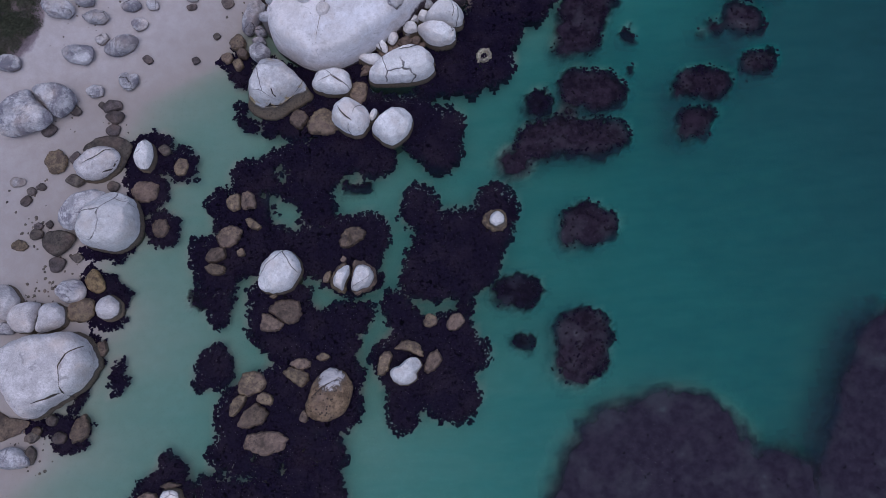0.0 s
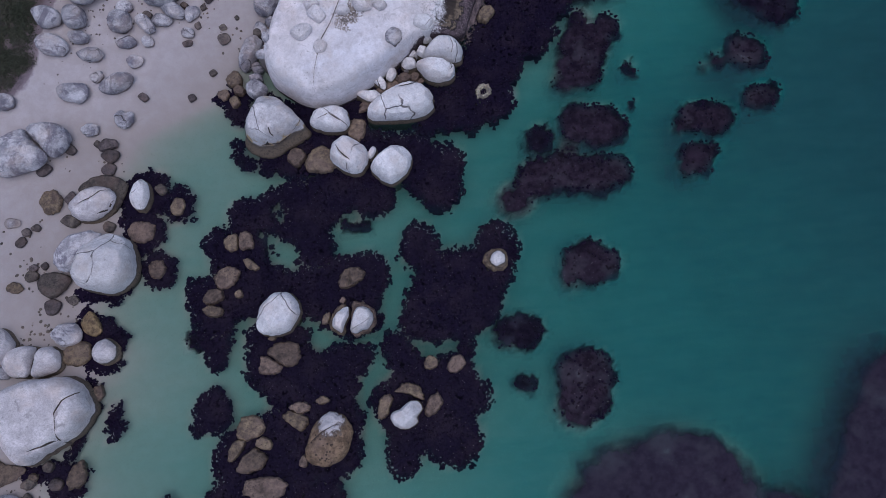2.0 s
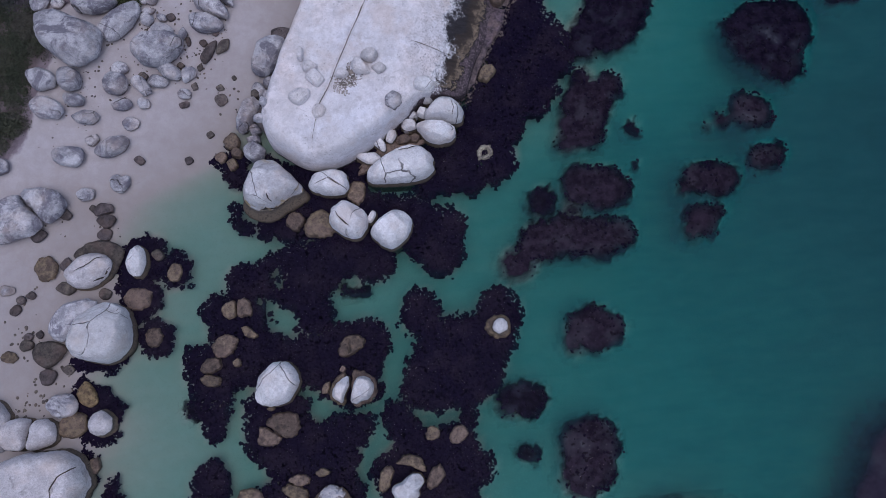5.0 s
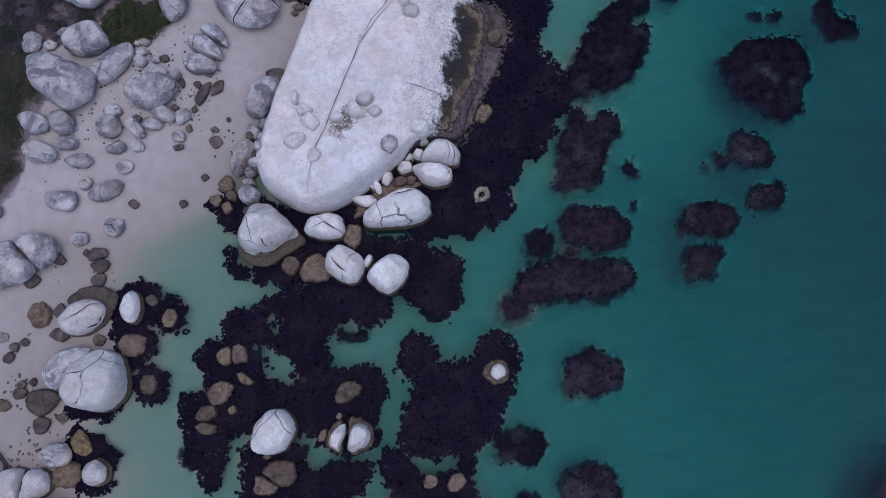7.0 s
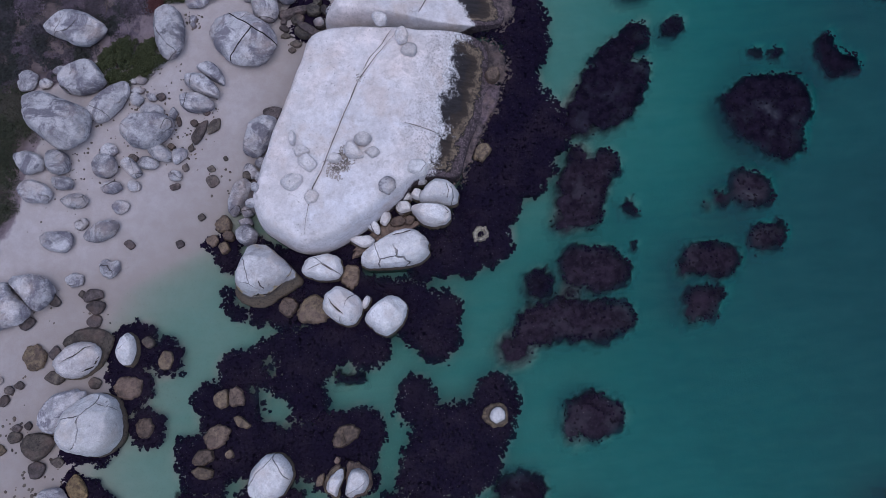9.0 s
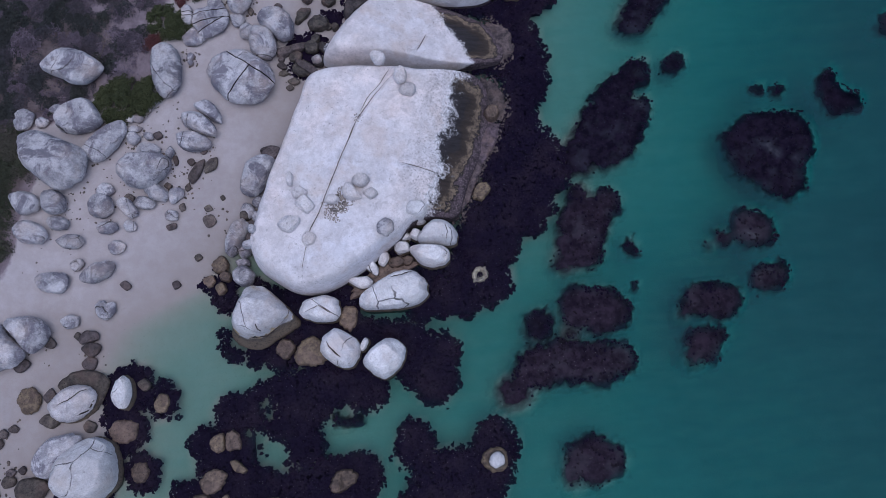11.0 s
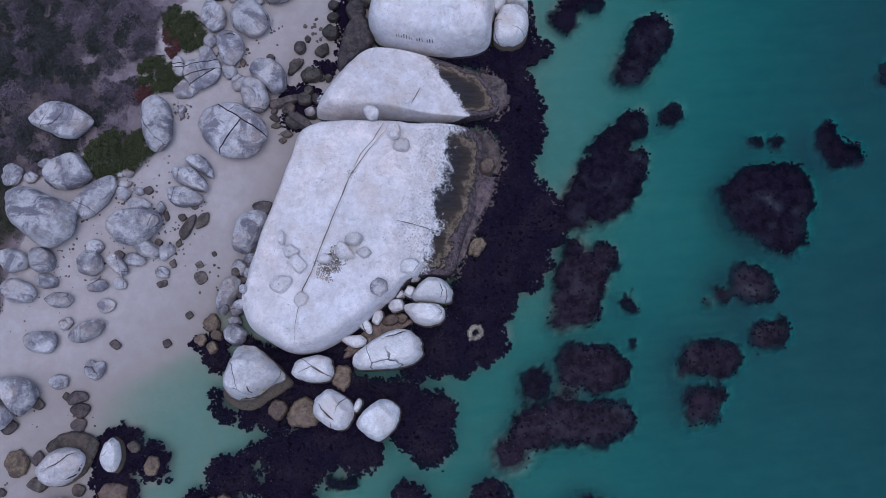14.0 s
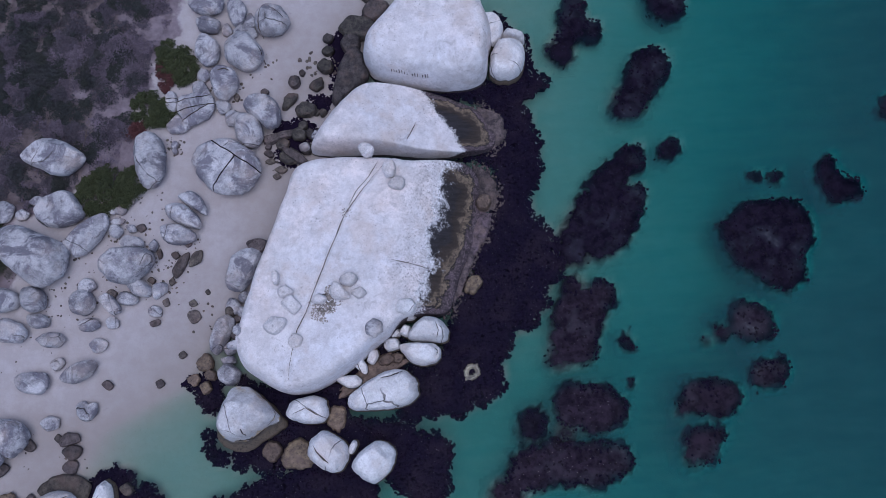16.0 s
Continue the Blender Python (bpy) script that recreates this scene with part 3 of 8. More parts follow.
def boulder_verts(length, width, high, bulge, down, seed, segs, rings, afloat, flat, shift=(0.0, 0.0), rough=0.0, bowl=0.0, sharp=34.0, cut=0.0):
    """A weathered block: flat facets with worn edges inside its plan; one in the sea stands on a wider tide-worn foot."""
    rng = random.Random(seed)
    theta = np.arange(segs) / segs * 2 * np.pi
    rad = plan_radius(theta, bulge)
    if rough:
        rad = rad * (1 + rough * np.array([noise.noise(Vector((2.5 * math.cos(a), 2.5 * math.sin(a), seed))) + 0.6 * noise.noise(Vector((7 * math.cos(a), 7 * math.sin(a), seed))) for a in theta]))
    ex, ey = np.cos(theta) * rad * length / 2, np.sin(theta) * rad * width / 2
    size = min(length, width)
    foot = 0.955 if afloat else 1.0
    if shift != (0.0, 0.0):
        foot = 0.84
    eq = 0.42 * high if afloat else 0.4 * high
    rho = np.sin(np.linspace(0, np.pi / 2, rings + 1)[1:]) ** 0.9
    px = np.concatenate([[0.0], np.outer(rho, ex).ravel()])
    py = np.concatenate([[0.0], np.outer(rho, ey).ravel()])
    pr = np.concatenate([[0.0], np.repeat(rho, segs)])
    power = 6.0 if flat else rng.uniform(2.5, 3.6)
    forms = [(1 - pr**power) ** (1 / rng.uniform(1.7, 2.1)) * 1.12]
    turn = rng.uniform(0, 6.28)
    count = rng.randint(5, 8)
    for k in range(count):
        az = turn + 6.28 * k / count + rng.uniform(-0.35, 0.35)
        away = (px * math.cos(az) + py * math.sin(az)) / (0.5 * size)
        slope = math.tan(rng.uniform(0.03, 0.22) / flat**3 if flat else rng.uniform(0.06, 0.5)) * 0.5 * size / high
        top = rng.uniform(0.98, 1.12) - cut + (0.28 - cut) * slope
        forms.append(top - slope * away)
    for k in range(0 if flat else rng.randint(4, 6)):
        # steep broken flanks
        az = rng.uniform(0, 6.28)
        away = (px * math.cos(az) + py * math.sin(az)) / np.abs(px * math.cos(az) + py * math.sin(az)).max()
        slope = rng.uniform(1.0, 2.6)
        forms.append(rng.uniform(0.12, 0.5) + slope * (1 - away))
    z = -np.log(sum(np.exp(-sharp * f) for f in forms)) / sharp
    z = np.clip(z / z.max(), 0, 1)
    z = z * (1 - bowl * np.exp(-((pr / 0.62) ** 4)))
    z[-segs:] = 0
    v = np.column_stack([foot * px + shift[0], foot * py + shift[1], eq + (high - eq) * z])
    off = Vector((seed * 3.7, seed * 1.3, 0))
    for k in range(len(v)):
        q = Vector(v[k])
        w = noise.noise(q * (2.2 / size) + off) * 0.035 + noise.noise(q * (5.5 / size) + off) * 0.025 + abs(noise.noise(q * (9.0 / size) + off)) * -0.02
        w *= 0.3 if flat else 1.0
        w += (noise.noise(q * 1.7 + off) * 0.035 + noise.noise(q * 4.0 + off) * 0.016) / size * (0.5 if flat else 1.0)
        edge = 0.35 if k >= len(v) - segs else 1.0
        v[k, 2] += w * size * edge * (0.3 + 0.7 * z[k])
    if afloat:
        low = [(0.965, 0.5 * eq), (1.0, 0.3), (0.98, -0.1), (0.9, -down)]
    else:
        low = [(0.94, 0.5 * eq), (0.8, 0.08 * eq), (0.76, -down)]
    for f, h in low:
        wob = 1 + 0.03 * np.sin(3 * theta + seed) * (f < 1)
        v = np.concatenate([v, np.column_stack([f * wob * ex, f * wob * ey, np.full(segs, h)])])
    return v, len(low)


def rock(name, kind, x, y, length, width, turn, high, bulge, base=None):
    """A boulder of that plan and height, bedded in what lies under it."""
    global ROCKS
    ROCKS += 1
    bed = float(ground(x, y))
    base = max(bed, -0.25) if base is None else base
    down = max(base - bed, 0) + 0.35 if kind != "r" else 0.25
    big = max(length, width)
    segs, rings = (120, 38) if big > 3.5 else (76, 24) if big > 1.4 else (34, 12)
    v, low = boulder_verts(length, width, high - min(base, 0), bulge, down, ROCKS, segs, rings, bed < 0.3 and kind in "wv" or name == "lichen_boulder", kind in "bdmk" or (2 if name == "flat_boulder" else 0), (0.45 * math.sin(radians(turn)), 0.45 * math.cos(radians(turn))) if name == "lichen_boulder" else (0.0, 0.0), {"m": 0.16, "b": 0.13, "v": 0.25 if name == "ring_rock" else 0.05, "d": 0.04, "k": 0.1, "p": 0.06}.get(kind, 0.05), 1.5 if name == "ring_rock" else 0.0, 60.0 if kind in "grwv" else 34.0 if big > 1.6 else 12.0, 0.09 if kind in "gr" else 0.05 if kind == "w" else 0.0)
    ob = new(name, mesh_of(name, v, ring_faces(rings + low, segs), MAT[{"lichen_boulder": "lichen", "ring_rock": "gravel"}.get(name, kind)]))
    ob.matrix_world = pose(x, y, base, 0, 0, turn)
    size = "large" if big > 3.5 else "small" if big < 1.4 else "rounded"
    where = "standing in the sea among dark kelp" if bed < -0.1 else "lying on the pale beach sand"
    text = {"v": "dull grey-white granite boulder " + where, "w": "pale grey-white granite boulder " + where, "g": "weathered grey granite boulder " + where,
            "b": "wet brown weed-stained rock " + where, "p": "pitted ochre bleached-topped rock " + where,
            "d": "dark brown-grey stone " + where, "k": "black wet weed-slick rock " + where, "m": "purplish mussel-covered ledge at the foot of a great slab", "r": "loose pale granite stone resting on the great rock slab"}[kind]
    if name == "lichen_boulder":
        text = "large wedge of pale granite edged with orange lichen, in the sea"
        size = ""
    if name == "ring_rock":
        text, size = "grey-brown hollow ring-shaped rock ringed by dark floating kelp", ""
    if name == "split_boulder":
        text, size = "pale grey granite boulder split into blocks by deep clefts", "large"
    if name == "cracked_boulder":
        text = "grey granite block of a boulder cracked into slices on sand"
    group = {"r": "stones on the slab", "g": "beach boulders", "w": "pale boulders", "v": "pale boulders"}.get(kind, "dark stones")
    return tagged(ob, (size + " " + text).strip(), "rock", group)


def slab(name, label, x, y, length, width, turn, high, bulge, slope, cracks, lean=0.0, edge=30.0):
    """A great whale-backed outcrop, steep to landward and sloping into the tide; cracks: (depth, width, points)."""
    segs, rings = 300, 110
    theta = np.arange(segs) / segs * 2 * np.pi
    rad = plan_radius(theta, bulge)
    ex, ey = np.cos(theta) * rad * length / 2, np.sin(theta) * rad * width / 2
    c, s = np.cos(radians(turn)), np.sin(radians(turn))
    wx, wy = c * ex - s * ey, s * ex + c * ey
    verts, inset = [(0.0, 0.0, high)], [np.full(1, 9.0)]
    for r in range(1, rings + 1):
        rho = 1 - (1 - r / rings) ** 1.5 if r < rings else 1.0
        inset.append((1 - rho) * np.hypot(wx, wy))
        z = np.full(segs, high * (1 - rho**edge) ** (1 / 2.0))
        verts += list(zip(rho * wx, rho * wy, z))
    verts += list(zip(0.96 * wx, 0.96 * wy, np.full(segs, -2.6)))
    inset.append(np.zeros(segs))
    v = np.array(verts)
    out = v[:, 0] * math.cos(lean) + v[:, 1] * math.sin(lean)
    if slope:
        fall = 0.02 + slope * (out.max() - out)
        above = v[:, 2] > 0
        v[:, 2] = np.where(above, -np.log(np.exp(-4 * v[:, 2]) + np.exp(-4 * fall)) / 4, v[:, 2])
    splash = np.clip((out / out.max() - 0.25) / 0.4, 0, 1) * (slope > 0)
    top = v[:, 2] > 0.02
    w = np.array([noise.noise(Vector((px * 0.16, py * 0.16, high))) * 0.18 + noise.noise(Vector((px * 0.6, py * 0.6, 3))) * 0.06
                  + noise.noise(Vector((px * 2.2, py * 2.2, 9))) * 0.035 for px, py, _ in v + (x, y, 0)])
    v[:, 2] += np.where(top, w * np.clip(v[:, 2] / high, 0.1, 1), 0)
    for depth, wide, points in cracks:
        pts = np.array(points) - (x, y)
        best = np.full(len(v), 99.0)
        for a, b in zip(pts[:-1], pts[1:]):
            u = np.clip(((v[:, :2] - a) @ (b - a)) / ((b - a) @ (b - a)), 0, 1)
            best = np.minimum(best, np.linalg.norm(v[:, :2] - a - u[:, None] * (b - a), axis=1))
        v[:, 2] -= np.where(top, depth * np.exp(-((best / wide) ** 2)), 0)
    ob = new(name, mesh_of(name, v, ring_faces(rings + 1, segs), MAT["s"]))
    layer = ob.data.attributes.new("splash", "FLOAT", "POINT")
    layer.data.foreach_set("value", splash.astype(np.float32))
    layer = ob.data.attributes.new("inset", "FLOAT", "POINT")
    layer.data.foreach_set("value", np.concatenate(inset).astype(np.float32))
    ob.matrix_world = pose(x, y, 0.0)
    return tagged(ob, label, "rock outcrop")


def height_on(ob, x, y):
    """Height of the top of ob at x, y."""
    hit, place, _, _ = ob.ray_cast(ob.matrix_world.inverted() @ Vector((x, y, 20)), Vector((0, 0, -1)))
    return (ob.matrix_world @ place).z if hit else 0.0


def on_slab(x, y):
    """Where a stone at x, y rests: on the foot of the great slab or on the ground."""
    return max(height_on(great_rock_slab, x, y) - 0.2, float(ground(x, y)), -0.25)


def crack(stone, wide, *lines, mat=None):
    """Joints running over stone, each through its points, as parts of it, with the shade inside them coloured on dark
    strips; gives the stone back.
    """
    reach = max(wide, 0.12)
    for points in lines:
        v = np.array([stone.matrix_world @ q.co for q in stone.data.vertices])[:, :2]
        best = np.full(len(v), 99.0)
        for a, b in zip(np.array(points)[:-1], np.array(points)[1:]):
            u = np.clip(((v - a) @ (b - a)) / ((b - a) @ (b - a)), 0, 1)
            best = np.minimum(best, np.linalg.norm(v - a - u[:, None] * (b - a), axis=1))
        for k in np.nonzero(best < 2 * reach)[0]:
            q = stone.data.vertices[int(k)]
            if q.co.z > 0.4:
                q.co.z -= 1.3 * wide * math.exp(-((best[k] / reach) ** 2))
        stone.data.update()
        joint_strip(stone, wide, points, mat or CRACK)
    return stone


def split(stone, gap, *cuts):
    """Breaks stone along upright cuts (a, b, inner): each cuts all pieces, or with a point inner only the one that holds it. The pieces lie apart, as stones of their own."""
    bpy.context.view_layer.update()
    inv = stone.matrix_world.inverted()
    start = bmesh.new()
    start.from_mesh(stone.data)
    pieces = [start]
    rng = random.Random(int(gap * 1000) + len(cuts))
    for a, b, inner in cuts:
        at, to = inv @ Vector((*a, 0)), inv @ Vector((*b, 0))
        along = (to - at).normalized()
        across = Vector((-along.y, along.x, 0))

        def bent(bm, way):
            for v in bm.verts:
                u = along.dot(v.co)
                v.co += across * way * (0.09 * noise.noise(Vector((u * 0.8, gap * 90, 3.0))) + 0.03 * noise.noise(Vector((u * 2.6, gap * 90, 8.0))))

        side = Vector((-along.y, along.x, rng.uniform(-0.12, 0.12))).normalized()
        held = None
        if inner:
            q = inv @ Vector((*inner, 0))
            held = min(pieces, key=lambda bm: (sum((v.co for v in bm.verts), Vector()) / len(bm.verts) - q).xy.length)
        done = []
        for bm in pieces:
            if held is not None and bm is not held:
                done.append(bm)
                continue
            for sign in (1, -1):
                half = bm.copy()
                bent(half, 1)
                cut = bmesh.ops.bisect_plane(half, geom=[*half.verts, *half.edges, *half.faces], plane_co=at + side * sign * gap / 2, plane_no=side * -sign, clear_outer=True)
                rim = [e for e in cut["geom_cut"] if isinstance(e, bmesh.types.BMEdge)]
                if not rim or not half.faces:
                    continue
                for e in rim:
                    e.smooth = False
                # cut walls take the dark crack colour in place of the cleft's shade
                for f in bmesh.ops.contextual_create(half, geom=rim)["faces"]:
                    f.material_index = 1
                bent(half, -1)
                done.append(half)
        pieces = done
    for k, bm in enumerate(pieces):
        me = bpy.data.meshes.new(stone.name)
        for f in bm.faces:
            f.smooth = True
        bm.to_mesh(me)
        bm.free()
        me.materials.append(stone.data.materials[0])
        me.materials.append(CRACK)
        if k == 0:
            stone.data = me
        else:
            ob = new(stone.name, me)
            ob.matrix_world = stone.matrix_world
            for key in ("label", "category", "group"):
                ob[key] = stone[key]
    return stone


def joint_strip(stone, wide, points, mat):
    """A dark strip laid along a crack, coloured for the shade inside it."""
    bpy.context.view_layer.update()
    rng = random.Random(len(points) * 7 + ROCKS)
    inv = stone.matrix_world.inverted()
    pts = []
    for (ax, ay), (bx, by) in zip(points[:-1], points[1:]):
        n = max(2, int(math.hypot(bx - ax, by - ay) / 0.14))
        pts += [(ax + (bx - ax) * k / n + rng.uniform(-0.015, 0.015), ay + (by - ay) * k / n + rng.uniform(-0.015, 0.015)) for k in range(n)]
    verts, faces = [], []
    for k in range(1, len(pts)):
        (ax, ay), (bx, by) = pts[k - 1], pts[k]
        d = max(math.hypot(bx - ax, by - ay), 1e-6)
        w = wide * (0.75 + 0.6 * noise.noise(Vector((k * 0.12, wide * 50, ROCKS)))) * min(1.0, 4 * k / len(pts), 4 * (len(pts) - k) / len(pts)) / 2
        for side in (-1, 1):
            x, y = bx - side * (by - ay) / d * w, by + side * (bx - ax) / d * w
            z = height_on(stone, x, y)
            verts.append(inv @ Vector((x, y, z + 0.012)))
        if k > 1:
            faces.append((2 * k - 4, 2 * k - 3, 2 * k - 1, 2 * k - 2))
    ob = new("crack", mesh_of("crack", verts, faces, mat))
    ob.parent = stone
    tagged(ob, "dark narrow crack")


# ---- kelp ----
def blades(rng, x, y, z, n, long, wide, droop):
    """n strap leaves from one head: rows of verts (n, 6, 3)."""
    a = rng.uniform(0, 2 * np.pi, (len(x), n))
    l = long * rng.uniform(0.55, 1.15, a.shape)
    w = wide * rng.uniform(0.6, 1.2, a.shape)
    dx, dy = np.cos(a), np.sin(a)
    bend = rng.uniform(-0.5, 0.5, a.shape)
    rows = []
    for f, k in ((0.0, 0.5), (0.5, 1.0), (1.0, 0.45)):
        px = x[:, None] + l * (f * dx - bend * f * f * dy)
        py = y[:, None] + l * (f * dy + bend * f * f * dx)
        pz = z[:, None] - droop * f * f * rng.uniform(0.3, 1.2, a.shape)
        rows += [np.stack([px - dy * w * k / 2, py + dx * w * k / 2, pz], -1), np.stack([px + dy * w * k / 2, py - dx * w * k / 2, pz], -1)]
    return np.stack(rows, 2).reshape(-1, 6, 3)


def blade_mesh(name, b, mat):
    i = np.arange(len(b))[:, None] * 6
    faces = np.concatenate([i + (0, 1, 3, 2), i + (2, 3, 5, 4)])
    me = bpy.data.meshes.new(name)
    me.from_pydata(b.reshape(-1, 3).tolist(), [], faces.tolist())
    me.materials.append(mat)
    return me


def clump_mesh(name, rng, x, y, z, mat, size=1.0):
    """Floating heads: low ragged domes of bunched leaves."""
    n, k = len(x), 9
    a = np.arange(k) / k * 2 * np.pi + rng.uniform(0, 1, (n, 1))
    r = size * rng.uniform(0.09, 0.2, (n, 1)) * rng.uniform(0.78, 1.2, (n, k))
    rim = np.stack([x[:, None] + r * np.cos(a), y[:, None] + r * np.sin(a), z[:, None] + 0 * a - 0.03], -1)
    top = np.stack([x, y, z + 0.06], -1)[:, None]
    verts = np.concatenate([top, rim], 1).reshape(-1, 3)
    i = np.arange(n)[:, None] * (k + 1)
    faces = np.concatenate([np.concatenate([i, i + 1 + q, i + 1 + (q + 1) % k], 1) for q in range(k)])
    me = bpy.data.meshes.new(name)
    me.from_pydata(verts.tolist(), [], faces.tolist())
    me.materials.append(mat)
    return me


def part(name, me, parent, label="", kind=""):
    ob = new(name, me)
    ob.parent = parent
    return tagged(ob, label, kind=kind)


BEDS = 0
SUNKEN = []
# top of canopy, thickness, heads per square metre in the bed and on its rim
HABIT = {"shallow": (-0.02, 0.08, 1.0, 14.0), "mid": (-0.03, 0.08, 0.5, 14.0), "deep": (-0.4, 0.5, 0.9, 13.0), "abyss": (-0.5, 0.5, 0.0, 0.0)}


def kelp_bed(habit, discs, brown=False, gaps=()):
    """A kelp bed over the union of discs (x, y, r), open over the gaps: weedy reef, drifting fronds below, floating heads at the surface."""
    global BEDS
    BEDS += 1
    rng = np.random.default_rng(BEDS)
    top, thick, inner, rim = HABIT[habit]
    dx, dy, dr = np.array(discs).T
    SUNKEN.append((dx, dy, dr, gaps, *{"deep": (0.18, -0.15, 0.5), "abyss": (0.4, -1.2, 1.1)}.get(habit, (0.1, -0.2, 0.4))))
    lo, hi = np.array([(dx - dr).min(), (dy - dr).min()]) - 0.5, np.array([(dx + dr).max(), (dy + dr).max()]) + 0.5
    area = (hi - lo).prod()

    def ragged(px, py):
        """Uneven outline: metres by which the bed reaches out or draws in."""
        low, mid, fine = (0.45, 0.32, 0.1) if habit == "deep" else (0.45, 0.35, 0.15)
        return np.array([noise.noise(Vector((a * 0.8, b * 0.8, BEDS))) * low + noise.noise(Vector((a * 2.1, b * 2.1, BEDS))) * mid
                         + noise.noise(Vector((a * 4.5, b * 4.5, BEDS))) * fine for a, b in zip(px, py)])

    def within(px, py):
        """Metres inside the bed's discs, and outside its gaps."""
        deep = (dr - np.hypot(px[..., None] - dx, py[..., None] - dy)).max(-1)
        for x, y, r in gaps:
            deep = np.minimum(deep, np.hypot(px - x, py - y) - r)
        return deep

    def spread(density, grow):
        p = rng.uniform(lo, hi, (int(area * density) + 4, 2))
        deep = within(p[:, 0], p[:, 1])
        wob = ragged(p[:, 0], p[:, 1])
        keep = deep + wob > grow
        return p[keep], (deep + wob)[keep]

    thing = new("kelp_bed")
    words = {"shallow": "dark purple-brown kelp fringe round rocks in shallow water", "mid": "dense near-black kelp bed floating at the sea surface",
             "deep": "dark kelp patch partly sunk in green water", "abyss": "blurred purple-brown kelp bed deep under water"}
    tagged(thing, words[habit], "kelp", "kelp beds")
    # reef below
    step = 0.45 if habit == "abyss" else 0.28
    gx, gy = np.arange(lo[0], hi[0] + step, step), np.arange(lo[1], hi[1] + step, step)
    mx, my = np.meshgrid(gx, gy)
    inside = within(mx, my) - {"deep": -0.22, "abyss": -1.0}.get(habit, 0.0)
    if habit == "abyss":
        inside += np.array([noise.noise(Vector((a * 0.8, b * 0.8, BEDS))) * 0.9 for a, b in zip(mx.ravel(), my.ravel())]).reshape(mx.shape)
    else:
        inside += ragged(mx.ravel(), my.ravel()).reshape(mx.shape)
    soft = habit in ("deep", "abyss")
    middle, half = (lo + hi) / 2, (hi - lo) / 2

    def leeward(px, py):
        """0 on the side where the canopy floats, 1 where the current drags the bed under."""
        return np.clip(0.1 - ((px - middle[0]) / half[0] + (py - middle[1]) / half[1]) * 0.8, 0, 1) * (habit == "deep")

    bed = ground(mx, my)
    low = np.full(mx.shape, {"deep": -0.75, "abyss": -1.1}[habit]) if soft else np.minimum(top - 0.75 * thick, bed + 0.4)
    mz = np.where(inside > 0.05, np.maximum(low, bed + 0.04), bed - 0.3)
    if soft:
        rise = np.clip(inside / (2.0 if habit == "abyss" else 0.5), 0, 1)
        mz = np.maximum(low - (0.9 if habit == "abyss" else 0.45) * (1 - rise) ** 2, bed + 0.04)
    nx = len(gx)
    jx = mx + rng.uniform(-0.09, 0.09, mx.shape)
    jy = my + rng.uniform(-0.09, 0.09, mx.shape)
    faces = [(r * nx + q, r * nx + q + 1, (r + 1) * nx + q + 1, (r + 1) * nx + q) for r in range(len(gy) - 1) for q in range(nx - 1)
             if (inside[r : r + 2, q : q + 2].max() > 0.0 if soft else inside[r : r + 2, q : q + 2].min() > 0.06)]
    me = mesh_of("reef", np.stack([jx, jy, mz], -1).reshape(-1, 3), faces, DRIFT["brown" if brown else habit] if soft else REEF)
    if soft:
        layer = me.attributes.new("cover", "FLOAT", "POINT")
        layer.data.foreach_set("value", np.clip(inside / (2.2 if habit == "abyss" else 0.6 + 1.3 * leeward(mx, my)), 0, 1).ravel().astype(np.float32))
    part("reef", me, thing, kind="stuff")
    # fronds below the surface
    p, deep = spread({"deep": 5.0, "abyss": 0.3}.get(habit, 75.0), {"deep": 0.05, "abyss": 1.5}.get(habit, 0.0))
    fade = {"deep": 0.2, "abyss": 4.0}.get(habit, 0.01)
    keep = rng.uniform(0, 1, len(p)) < np.clip(deep / (fade + 1.2 * leeward(p[:, 0], p[:, 1])), 0.04, 1)
    p, deep = p[keep], deep[keep]
    z = top - thick * rng.uniform(0, 1, len(p)) - 0.5 * np.exp(-3 * deep) * soft
    z = np.maximum(z, ground(p[:, 0], p[:, 1]) + 0.04)
    part("undergrowth", blade_mesh("undergrowth", blades(rng, p[:, 0], p[:, 1], z, 3, {"deep": 0.14, "abyss": 0.16}.get(habit, 0.15), {"deep": 0.13, "abyss": 0.11}.get(habit, 0.15), 0.06), KELP_BROWN if brown else KELP_SUNK if soft else KELP), thing, "sunken strap-like fronds", "stuff")
    # floating heads
    p, deep = spread(2.2 * rim + inner + 2.0, 0.2 if habit == "deep" else 0.06)
    tuft = np.array([noise.noise(Vector((a * 0.7, b * 0.7, BEDS + 40))) for a, b in p])
    chance = np.where(deep < (0.55 if habit == "deep" else 0.34), rim * np.clip(1.6 + 3.2 * tuft, 0.25, 2.2), inner * np.clip(1.4 + 3 * tuft, 0.1, 2.5)) / (2.2 * rim + inner + 2.0)
    p = p[rng.uniform(0, 1, len(p)) < chance * (1 - 0.9 * leeward(p[:, 0], p[:, 1]))]
    if len(p):
        z = np.maximum(rng.uniform(0.0, 0.05, len(p)), ground(p[:, 0], p[:, 1]) + 0.06)
        part("canopy", clump_mesh("canopy", rng, p[:, 0], p[:, 1], z, KELP_HEAD, 0.6 if habit == "deep" else 0.66), thing, "dark floating kelp heads", "stuff")


